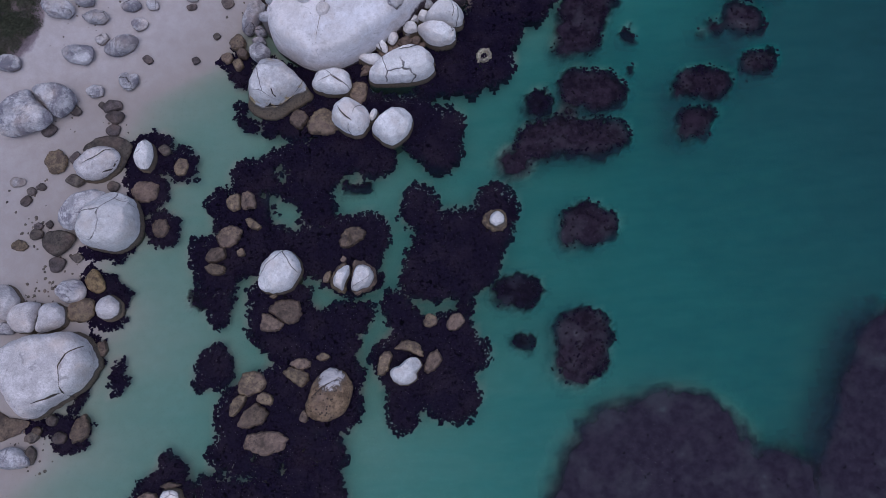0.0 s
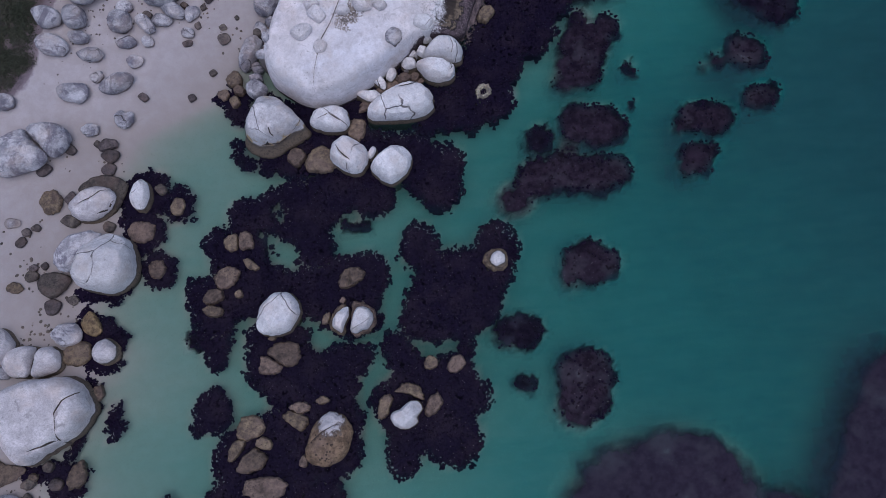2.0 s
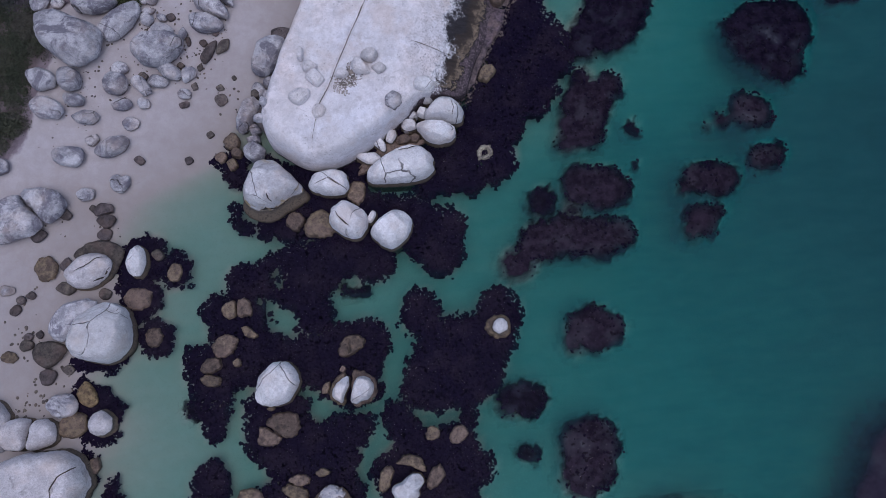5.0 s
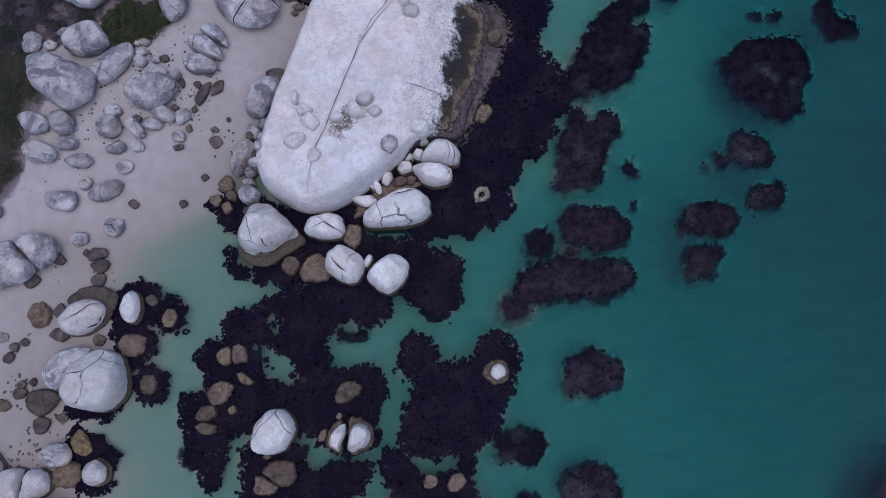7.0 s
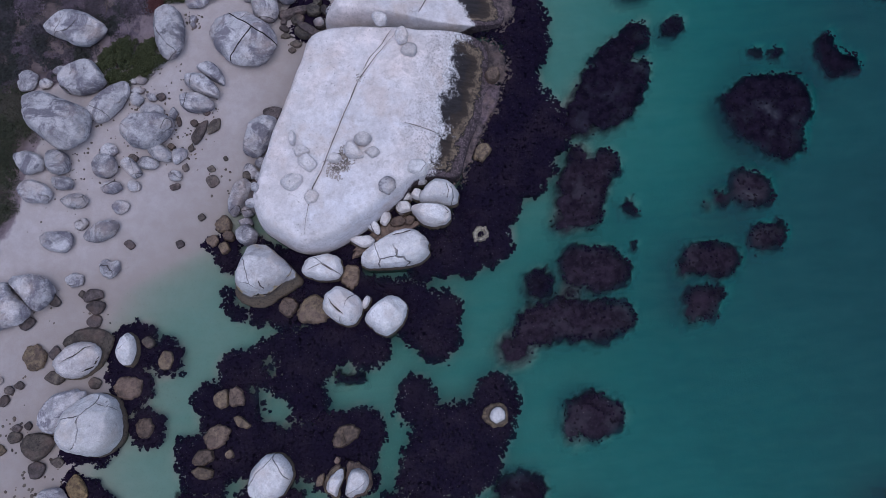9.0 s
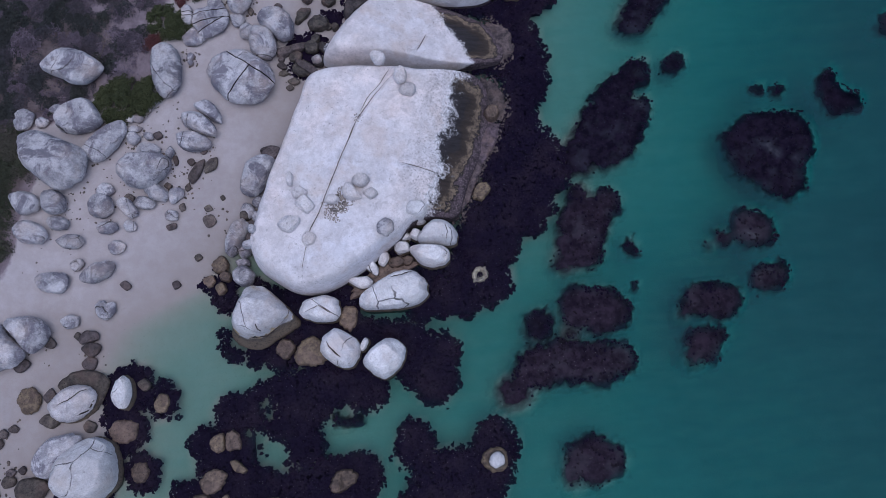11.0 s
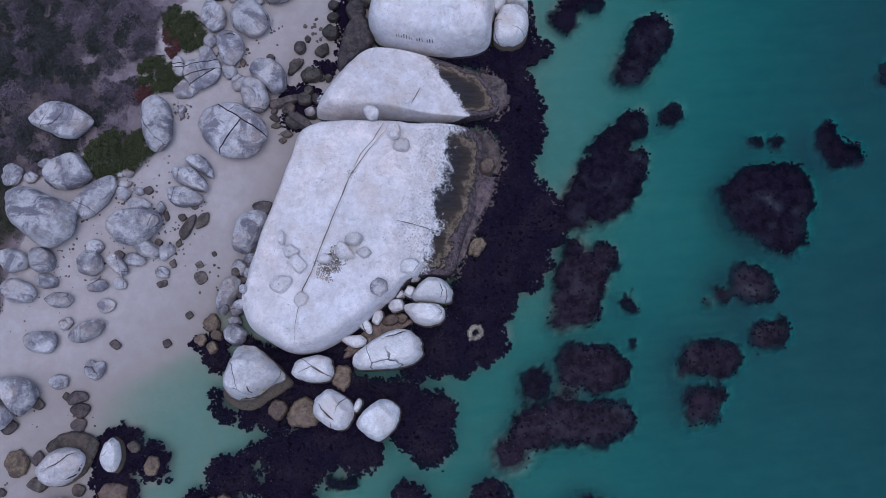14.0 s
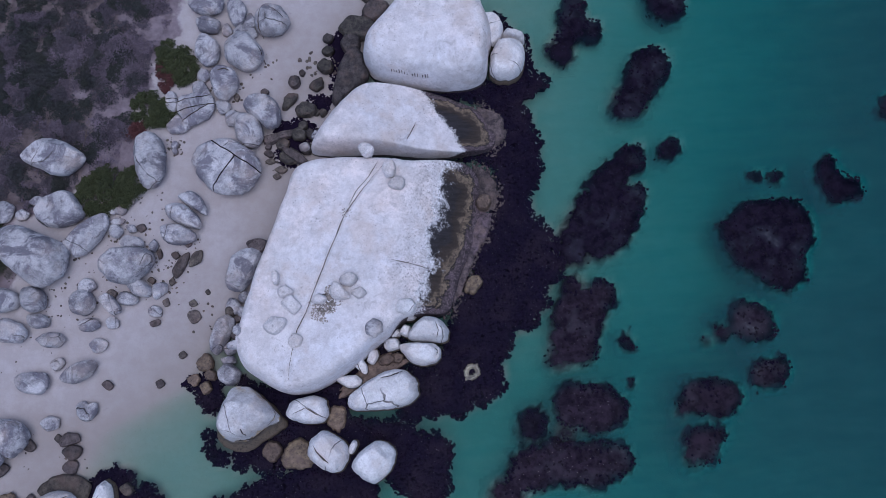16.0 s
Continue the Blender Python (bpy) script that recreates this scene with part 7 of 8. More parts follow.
rock("boulder", "g", -12.80, 32.64, 0.83, 0.72, 0, 0.9, (1.07, 1.07, 0.91, 0.92, 1.05, 1.03, 1.02, 0.96, 1.01, 1.01, 1.00, 0.93), on_slab(-12.80, 32.64))
rock("boulder", "g", -13.67, 32.38, 0.72, 0.67, 90, 0.9, (0.98, 0.97, 1.03, 1.08, 1.07, 1.00, 0.98, 0.95, 0.91, 0.90, 0.98, 0.96), on_slab(-13.67, 32.38))
rock("boulder", "g", -13.00, 31.64, 0.83, 0.78, 0, 0.9, (0.97, 1.06, 0.99, 1.00, 0.94, 0.90, 0.96, 0.92, 0.99, 1.08, 1.02, 0.93), on_slab(-13.00, 31.64))
rock("boulder", "d", -13.81, 31.73, 0.72, 0.72, 0, 0.9, (1.06, 1.04, 1.03, 1.06, 1.04, 1.04, 0.96, 1.08, 1.07, 0.93, 1.04, 1.03))
rock("boulder", "g", -13.21, 30.21, 1.33, 0.94, 90, 0.9, (0.98, 1.00, 0.99, 1.07, 0.99, 1.05, 0.96, 1.06, 1.06, 0.98, 1.00, 1.07), on_slab(-13.21, 30.21))
rock("boulder", "g", -12.61, 29.80, 0.67, 0.56, 90, 0.9, (1.03, 0.99, 0.94, 0.96, 1.03, 0.93, 1.06, 0.95, 1.06, 0.96, 1.07, 1.03), on_slab(-12.61, 29.80))
rock("boulder", "g", -13.05, 28.96, 1.17, 0.67, 0, 0.9, (0.99, 0.99, 1.02, 1.01, 0.96, 0.94, 0.99, 1.07, 1.01, 0.91, 1.05, 1.03), on_slab(-13.05, 28.96))
rock("boulder", "w", -1.01, 30.30, 1.61, 1.22, 0, 0.9, (1.06, 0.93, 1.03, 0.91, 1.02, 0.95, 0.94, 1.06, 0.92, 0.99, 1.05, 0.94), on_slab(-1.01, 30.30))
rock("boulder", "g", -3.25, 28.91, 1.28, 1.28, 0, 0.9, (0.94, 1.06, 0.98, 1.03, 0.91, 0.97, 0.93, 1.02, 0.91, 1.07, 0.90, 1.03), on_slab(-3.25, 28.91))
rock("boulder", "g", -2.35, 28.04, 1.28, 1.00, 0, 0.9, (0.90, 0.95, 1.05, 0.93, 0.93, 1.02, 0.97, 0.91, 1.08, 0.93, 0.91, 0.96), on_slab(-2.35, 28.04))
rock("boulder", "g", -2.05, 28.83, 0.94, 0.61, 0, 0.9, (1.01, 1.03, 0.92, 0.96, 0.91, 0.98, 1.04, 1.03, 1.06, 1.04, 1.06, 1.03), on_slab(-2.05, 28.83))
rock("boulder", "g", -1.25, 28.91, 1.11, 0.78, 0, 0.9, (0.99, 0.94, 1.02, 0.96, 0.92, 0.98, 1.06, 0.92, 1.01, 0.97, 0.99, 0.93), on_slab(-1.25, 28.91))
rock("boulder", "b", -2.83, 27.01, 1.11, 0.89, 0, 0.7, (1.07, 0.95, 1.01, 0.98, 0.90, 1.00, 0.93, 0.91, 0.91, 0.93, 0.92, 1.01))
rock("boulder", "d", -11.59, 36.56, 1.56, 0.56, 0, 1.0, (0.99, 1.08, 1.07, 1.08, 0.94, 0.98, 0.95, 1.01, 1.01, 1.04, 1.03, 0.95))
rock("boulder", "w", -3.78, 27.30, 1.29, 0.84, 64, 1.0, (1.04, 0.97, 0.98, 1.04, 0.98, 0.97, 1.03, 1.04, 0.94, 0.94, 1.02, 1.09, 0.97, 0.94, 0.98, 1.04, 0.99, 1.01))
rock("boulder", "w", -1.29, 28.90, 0.99, 0.82, 70, 1.3, (0.94, 1.01, 1.06, 0.95, 0.93, 0.99, 1.13, 0.99, 0.91, 0.92, 1.03, 1.12, 0.97, 0.91, 0.94, 1.06, 1.05, 0.95))
rock("flat_rock", "b", -3.94, 26.22, 5.57, 1.52, 25, 0.45, (0.85, 0.86, 0.97, 1.13, 1.04, 0.98, 0.89, 0.89, 0.97, 1.03, 1.10, 1.03, 0.89, 0.84, 0.89, 1.04, 1.20, 0.95))
rock("boulder", "k", -8.48, 47.67, 1.68, 0.90, 48, 0.5, (0.86, 0.86, 1.04, 1.10, 0.84, 0.84, 1.08, 1.05, 0.88, 0.86, 1.01, 1.09))
rock("boulder", "k", -6.58, 46.55, 0.94, 0.62, -14, 0.4, (1.03, 1.03, 0.92, 1.00, 1.02, 0.95, 1.05, 0.96, 0.93, 1.08, 0.97, 0.90))
rock("boulder", "k", -6.08, 49.05, 1.08, 0.57, 89, 0.3, (0.92, 0.93, 1.15, 0.95, 0.88, 1.02, 1.05, 0.92, 0.99, 1.00, 0.98, 1.10))
rock("boulder", "g", -29.79, 40.94, 1.52, 1.30, -28, 0.7, (0.97, 0.98, 1.06, 1.01, 0.95, 0.98, 1.04, 0.98, 1.00, 1.07, 0.98, 0.94, 0.97, 1.09, 1.02, 0.97, 0.99, 1.03))
rock("boulder", "g", -28.54, 40.42, 1.06, 0.89, -10, 0.5, (1.01, 1.11, 0.98, 0.93, 0.96, 1.08, 1.01, 0.98, 1.02, 1.00, 0.95, 0.97, 1.07, 1.01, 0.99, 1.03, 0.98, 0.95))
rock("boulder", "b", -26.42, 5.47, 1.04, 0.45, -85, 0.3, (0.95, 0.93, 1.09, 0.97, 0.95, 1.11, 0.94, 0.96, 1.12, 0.93, 0.93, 1.14))
rock("boulder", "d", -30.12, 0.63, 0.85, 0.83, -11, 0.3, (1.02, 1.00, 0.95, 1.08, 0.97, 0.98, 1.01, 0.98, 1.03, 0.97, 1.06, 0.96))
rock("boulder", "b", -31.16, -0.04, 0.74, 0.66, -21, 0.3, (0.97, 1.06, 0.95, 1.01, 0.98, 1.01, 1.01, 0.98, 1.01, 0.98, 1.09, 0.94))
rock("boulder", "g", -13.46, 47.49, 1.23, 1.10, -53, 0.8, (1.01, 0.97, 0.97, 1.04, 1.04, 0.98, 0.98, 0.98, 0.95, 1.01, 1.13, 0.99, 0.91, 0.92, 1.02, 1.09, 0.99, 0.96))
rock("boulder", "g", -12.74, 46.48, 1.46, 1.28, -71, 0.8, (0.98, 1.12, 1.02, 0.96, 0.99, 1.03, 0.97, 0.98, 1.05, 1.00, 0.99, 1.04, 0.96, 0.96, 1.04, 1.08, 0.95, 0.92))
rock("boulder", "g", -16.95, 46.33, 1.83, 1.42, -12, 0.6, (1.11, 1.06, 0.84, 0.80, 0.94, 1.21, 1.04, 0.92, 0.91, 0.98, 0.98, 1.04, 1.09, 0.96, 0.92, 0.96, 0.96, 0.99))
rock("boulder", "d", -15.75, 51.26, 1.21, 0.54, -76, 0.4, (1.04, 0.98, 0.91, 1.05, 1.02, 0.89, 0.97, 1.10, 0.94, 0.97, 1.03, 0.95))
rock("boulder", "g", -12.06, 54.97, 1.43, 1.04, -88, 0.5, (1.00, 0.99, 0.97, 1.09, 0.95, 0.98, 1.05, 0.96, 1.05, 0.98, 1.05, 0.97))
rock("boulder", "g", -12.91, 53.96, 1.15, 0.85, -81, 0.5, (1.04, 0.96, 1.05, 0.98, 0.95, 1.10, 0.96, 0.98, 1.03, 0.97, 1.05, 0.98))
rock("boulder", "g", -29.90, 40.55, 1.57, 1.27, 9, 0.6, (1.07, 1.03, 0.95, 0.95, 1.03, 1.01, 0.99, 1.03, 1.01, 0.94, 0.95, 1.05, 1.04, 0.98, 0.99, 1.01, 0.96, 0.98))
rock("boulder", "g", -27.49, 41.44, 1.12, 0.74, 6, 0.4, (1.09, 0.94, 0.96, 1.09, 0.94, 0.98, 1.01, 0.98, 1.03, 0.98, 1.01, 0.98))
rock("boulder", "d", -10.33, 48.51, 0.69, 0.65, 38, 0.4, (0.94, 0.97, 1.02, 1.00, 1.04, 0.93, 1.01, 1.02, 1.00, 0.94, 0.98, 1.10))
rock("boulder", "g", -17.30, 44.83, 0.76, 0.62, 59, 0.4, (0.93, 1.09, 0.98, 0.99, 1.01, 0.98, 1.01, 0.99, 1.00, 0.94, 1.06, 0.97))
rock("boulder", "g", -17.29, 44.36, 0.58, 0.45, -76, 0.4, (0.99, 0.94, 1.06, 0.96, 0.95, 1.13, 0.94, 0.92, 1.10, 0.97, 0.92, 1.06))
crack(rock("flat_boulder", "v", -30.08, 4.12, 7.10, 5.76, 19, 3.0, (1.03, 1.05, 1.01, 0.91, 0.90, 1.01, 1.10, 1.05, 0.96, 0.89, 0.91, 1.01, 1.15, 0.98, 0.92, 0.94, 0.98, 1.03)), 0.13, ((-26.03, 6.06), (-26.92, 5.53), (-27.89, 4.93), (-28.42, 4.14), (-28.33, 3.18), (-28.40, 2.06), (-29.00, 1.19)), ((-28.33, 2.43), (-29.3, 2.05), (-30.4, 1.75)))

# ---- the kelp beds ----
kelp_bed("shallow", ((-23.1, 19.8, 1.8), (-23.0, 16.9, 1.5), (-25.5, 12.6, 0.8), (-26.9, 12.6, 0.7), (-24.6, 13.0, 0.7), (-23.4, 18.1, 1.5), (-22.3, 20.8, 1.0), (-24.0, 13.6, 0.5), (-23.5, 15.5, 0.5), (-23.9, 14.2, 0.3), (-27.5, 12.7, 0.5), (-23.7, 14.7, 0.3),))
kelp_bed("shallow", ((-20.5, 18.9, 1.2), (-20.5, 18.3, 1.0), (-20.4, 19.1, 1.1),))
kelp_bed("shallow", ((-22.0, 14.0, 1.3), (-22.0, 13.7, 1.2), (-22.2, 14.4, 1.1),))
kelp_bed("shallow", ((-26.4, 8.8, 1.8), (-27.3, 10.2, 1.1), (-27.6, 11.2, 0.6), (-26.3, 8.7, 1.8),))
kelp_bed("shallow", ((-29.3, -0.3, 1.3), (-28.5, -0.5, 1.1), (-30.9, -0.0, 0.7), (-26.8, 5.6, 0.5), (-26.9, 4.8, 0.4), (-28.7, 1.4, 0.4), (-27.1, 4.1, 0.3), (-27.3, 3.3, 0.3), (-28.3, 2.0, 0.3), (-27.5, 2.9, 0.3), (-27.1, 6.2, 0.4), (-31.5, 0.1, 0.4), (-27.9, 2.4, 0.3), (-29.0, -0.5, 1.3), (-28.0, -0.4, 0.8),))
kelp_bed("shallow", ((-25.5, 4.0, 0.6), (-25.5, 2.9, 0.6), (-25.8, 2.1, 0.4), (-25.4, 4.2, 0.6), (-25.5, 3.5, 0.5), (-25.2, 2.8, 0.5),))
kelp_bed("deep", ((-19.9, 8.4, 0.6), (-19.8, 8.5, 0.6),))
kelp_bed("mid", ((-11.3, 17.4, 2.6), (-7.7, 18.1, 1.9), (-14.9, 17.4, 1.4), (-10.5, 14.6, 1.4), (-5.7, 18.2, 1.4), (-12.7, 17.4, 2.2), (-9.2, 18.2, 2.0), (-15.9, 17.3, 1.1), (-13.5, 14.8, 0.5), (-11.6, 13.8, 0.6), (-5.7, 17.8, 1.4), (-15.9, 17.7, 1.1),), gaps=((-13.2, 17.7, 0.35), (-13.0, 17.0, 0.3), (-13.8, 15.5, 0.5), (-13.1, 14.7, 0.55), (-12.2, 14.1, 0.45), (-7.8, 16.5, 0.6), (-6.9, 15.6, 0.8)))
kelp_bed("mid", ((-8.7, 10.9, 2.9), (-16.2, 12.2, 2.5), (-13.3, 11.1, 2.1), (-16.3, 14.4, 2.2), (-18.1, 11.1, 2.0), (-18.1, 8.0, 1.1), (-6.9, 12.2, 1.8), (-8.4, 9.9, 2.3), (-18.1, 7.0, 0.8), (-11.3, 11.3, 1.9), (-17.6, 15.5, 1.2), (-18.0, 9.7, 1.4), (-14.3, 11.5, 2.3), (-7.1, 8.9, 1.2), (-19.2, 11.8, 1.2),), gaps=((-13.8, 15.5, 0.5), (-13.1, 14.7, 0.55), (-12.2, 14.1, 0.45), (-10.5, 8.0, 0.3), (-7.8, 16.5, 0.5)))
kelp_bed("mid", ((-11.3, 1.5, 3.5), (-16.0, -0.4, 2.7), (-13.6, 6.4, 2.5), (-10.0, 4.7, 2.3), (-13.6, -2.3, 1.4), (-7.7, 6.2, 1.0), (-14.7, 8.1, 1.4), (-10.2, -0.2, 2.1), (-17.7, -2.1, 1.0), (-12.3, 8.1, 1.0), (-13.4, 0.4, 3.0), (-8.9, 5.7, 1.6), (-12.6, 5.3, 2.6), (-18.4, -2.9, 0.9), (-17.0, -3.4, 1.0), (-15.1, -4.0, 1.1), (-12.7, -4.0, 1.1)), gaps=((-10.5, 8.0, 0.3),))
kelp_bed("mid", ((-12.3, -6.0, 2.2), (-15.8, -6.3, 1.7), (-17.9, -6.0, 1.6), (-11.2, -6.5, 1.7), (-18.9, -5.2, 1.2), (-13.9, -6.3, 1.9), (-10.6, -5.1, 0.9), (-12.2, -3.9, 0.6), (-10.5, -7.2, 1.0),))
kelp_bed("mid", ((-18.5, 3.3, 1.5), (-18.3, 4.2, 0.9), (-19.3, 2.4, 0.8),))
kelp_bed("mid", ((-22.2, -5.3, 2.0), (-23.8, -5.9, 1.1), (-21.8, -4.0, 1.4), (-21.0, -6.7, 0.7), (-22.2, -2.9, 0.6),))
kelp_bed("mid", ((-0.3, 10.2, 3.4), (2.8, 13.3, 1.8), (-2.8, 13.7, 1.6), (-2.1, 9.0, 2.4), (-2.8, 14.6, 1.2), (2.1, 11.8, 1.9), (3.0, 14.3, 1.1), (-3.6, 8.4, 1.2),))
kelp_bed("mid", ((-3.0, 2.5, 3.3), (-1.7, -0.1, 2.0), (-5.2, -1.3, 1.2), (-5.1, 6.7, 1.1), (-1.5, 3.8, 2.2), (-4.8, 2.5, 2.4), (0.2, 2.7, 1.3), (-0.1, 6.1, 0.7), (-4.6, 5.6, 1.3), (-5.1, -0.5, 1.3), (-0.9, -0.1, 1.5), (-5.7, 3.3, 1.4),))
kelp_bed("mid", ((-1.4, 19.5, 2.3), (-1.0, 18.2, 1.7), (-2.2, 20.0, 1.9), (-0.1, 20.3, 1.3), (-4.2, 19.3, 0.5), (-3.2, 21.1, 0.8), (-0.6, 17.5, 1.1), (-4.8, 19.4, 0.3),))
kelp_bed("mid", ((7.2, 33.2, 3.3), (4.1, 28.0, 2.4), (8.1, 44.0, 2.0), (3.5, 25.2, 2.2), (8.5, 40.6, 1.8), (9.1, 50.2, 1.7), (9.4, 47.4, 1.7), (0.4, 24.2, 1.7), (7.5, 37.2, 1.7), (5.4, 30.7, 2.5), (7.5, 34.4, 2.9), (8.5, 51.8, 1.1), (-1.4, 23.3, 0.9), (8.5, 42.2, 2.0), (8.1, 39.7, 1.7), (7.8, 45.3, 1.6), (2.0, 24.2, 1.7), (8.1, 53.0, 0.7), (9.1, 49.0, 1.6), (10.9, 47.4, 0.7), (4.4, 29.2, 2.4), (8.5, 33.2, 2.4), (8.0, 30.3, 1.4), (7.2, 28.9, 1.1)))
kelp_bed("mid", ((-7.8, 21.8, 2.5), (-4.2, 21.0, 2.0), (-8.2, 23.0, 2.4), (-10.1, 24.9, 1.0), (-2.2, 21.6, 1.0), (-6.2, 21.2, 2.2), (-10.8, 25.3, 0.6), (-10.8, 22.5, 0.4), (-9.1, 24.0, 1.6), (-3.3, 21.3, 1.6),))
kelp_bed("mid", ((-9.2, 21.6, 1.8), (-6.1, 20.9, 1.6), (-12.1, 21.3, 1.2), (-15.9, 26.6, 1.2), (-4.9, 20.7, 1.5), (-13.7, 21.3, 0.9), (-7.5, 21.3, 1.7), (-15.6, 25.2, 0.7), (-15.9, 28.1, 0.6), (-10.6, 21.4, 1.4), (-14.9, 21.4, 0.6), (-15.9, 23.1, 0.4), (-15.9, 22.5, 0.4), (-3.9, 21.1, 0.8), (-16.8, 26.9, 0.6), (-15.6, 21.8, 0.4), (-11.6, 21.3, 1.3), (-15.7, 25.9, 1.0), (-15.6, 24.9, 0.6),))
kelp_bed("deep", ((11.3, 28.4, 2.1), (10.5, 26.7, 1.9), (13.3, 30.1, 1.2), (11.3, 30.9, 1.0), (9.5, 25.8, 1.2), (11.0, 26.6, 1.7), (11.7, 29.1, 2.0),), True)
kelp_bed("deep", ((14.2, 35.7, 2.7), (11.9, 34.1, 1.9), (15.6, 39.1, 1.3), (16.9, 40.1, 1.2), (16.6, 37.1, 1.3), (13.6, 35.0, 2.6), (14.9, 38.1, 1.6), (17.7, 41.0, 0.6), (11.0, 33.3, 1.1), (17.2, 37.6, 0.8),))
kelp_bed("deep", ((19.9, 40.5, 0.9), (20.4, 40.9, 0.8),))
kelp_bed("deep", ((19.6, 47.6, 1.7), (17.7, 44.9, 1.6), (18.8, 46.2, 1.5), (20.2, 48.0, 1.4), (17.2, 44.5, 1.3),))
kelp_bed("deep", ((22.1, 53.4, 1.8), (21.9, 52.8, 1.6), (23.0, 54.3, 1.0), (21.7, 54.1, 1.3),))
kelp_bed("deep", ((14.5, 52.1, 1.4), (13.0, 49.9, 1.3), (14.7, 53.8, 1.0), (15.7, 51.4, 1.0), (13.5, 50.8, 1.1), (13.2, 49.0, 0.8),))
kelp_bed("deep", ((25.9, 32.8, 3.2), (27.4, 33.5, 2.5), (26.6, 30.7, 2.1), (23.8, 33.7, 1.3),))
kelp_bed("deep", ((23.6, 26.9, 1.7), (21.4, 26.4, 0.9), (20.3, 25.9, 0.7), (24.0, 26.7, 1.5),), True)
kelp_bed("deep", ((24.1, 23.1, 1.3), (24.9, 23.3, 1.0), (23.7, 22.9, 1.2),), True)
kelp_bed("deep", ((20.1, 21.7, 1.6), (18.9, 21.9, 1.5), (17.5, 21.1, 0.8), (21.1, 21.9, 1.2),), True)
kelp_bed("deep", ((18.7, 18.8, 1.4), (17.7, 17.9, 1.0), (19.8, 19.3, 0.8), (18.5, 18.6, 1.4),), True)
kelp_bed("deep", ((26.3, 37.8, 0.5), (26.1, 37.8, 0.5),))
kelp_bed("deep", ((27.7, 37.5, 0.6), (28.0, 37.7, 0.4), (27.6, 37.4, 0.6),))
kelp_bed("deep", ((32.0, 36.2, 1.4), (31.5, 37.4, 1.1), (33.2, 36.0, 0.9), (32.0, 38.5, 0.5), (31.8, 35.6, 1.0),))
kelp_bed("deep", ((14.5, 26.5, 0.7), (14.5, 26.9, 0.5),))
kelp_bed("deep", ((6.9, 21.4, 1.1), (7.0, 21.7, 1.0), (6.8, 21.0, 1.0),))
kelp_bed("deep", ((11.5, 22.0, 2.0), (10.2, 22.3, 1.8), (12.6, 21.8, 1.4), (9.1, 20.4, 1.0)), True)
kelp_bed("deep", ((10.7, 18.2, 1.8), (6.5, 18.3, 1.8), (4.6, 16.8, 1.6), (8.2, 18.6, 1.7), (12.4, 18.3, 1.4), (9.2, 18.4, 1.7), (4.9, 16.6, 1.4),), True)
kelp_bed("deep", ((9.6, 11.5, 1.9), (8.1, 10.5, 1.1), (10.9, 11.4, 1.2), (8.7, 11.3, 1.6),), True)
kelp_bed("deep", ((-8.2, 16.1, 0.4), (-7.5, 15.9, 0.5), (-6.8, 16.0, 0.4),))
kelp_bed("deep", ((3.9, 6.9, 1.5), (3.1, 6.9, 1.3), (4.7, 7.0, 1.1),))
kelp_bed("deep", ((3.8, 3.2, 0.7), (3.6, 3.4, 0.6), (4.0, 3.2, 0.6),))
kelp_bed("deep", ((8.1, 3.2, 2.2), (7.3, 1.2, 1.8), (8.0, 2.1, 2.1), (8.7, 3.9, 1.6),), True)
kelp_bed("abyss", ((13.8, -6.4, 5.3), (20.3, -8.9, 3.0), (10.0, -7.0, 4.3), (7.2, -8.5, 2.5), (17.1, -8.5, 3.5), (11.0, -6.6, 4.8), (21.3, -9.9, 2.2), (5.6, -9.5, 1.3),))
kelp_bed("abyss", ((28.3, -8.3, 4.8), (30.9, -0.7, 3.7), (29.8, -3.6, 4.3), (24.4, -10.6, 2.1), (31.5, 0.5, 3.2), (29.6, -10.4, 3.0), (26.9, -9.3, 3.8), (29.0, -6.6, 4.6),))
kelp_bed("deep", ((37.5, 42.2, 1.1), (37.2, 41.8, 1.0), (37.7, 42.6, 0.8),))
kelp_bed("deep", ((14.3, 23.3, 0.3), (14.4, 23.5, 0.3),))
kelp_bed("mid", ((-7.1, 24.5, 1.5), (-2.9, 27.0, 1.3), (-9.7, 24.0, 1.2), (-5.0, 25.9, 1.2), (-10.4, 24.1, 1.1), (-2.6, 27.3, 1.3), (-8.1, 24.3, 1.4), (-11.6, 25.1, 0.5), (-4.1, 26.4, 1.2), (-6.2, 25.2, 1.2), (-12.3, 25.5, 0.9), (-13.3, 26.4, 0.9), (-11.0, 25.1, 1.0), (-0.7, 25.9, 0.9), (1.4, 26.4, 1.1), (2.2, 27.8, 1.1)))
kelp_bed("shallow", ((-4.4, 51.8, 1.0), (-3.2, 53.2, 0.9), (-6.3, 47.4, 0.9), (-2.3, 54.0, 0.7), (-4.6, 50.2, 0.6), (-3.8, 52.6, 1.0), (-5.4, 47.7, 0.5), (-4.8, 49.4, 0.4), (-5.1, 48.6, 0.4), (-4.4, 51.1, 0.7), (-5.1, 51.6, 0.5),))
kelp_bed("shallow", ((-8.3, 44.7, 1.4), (-8.9, 43.5, 1.1), (-8.0, 45.0, 1.3),))
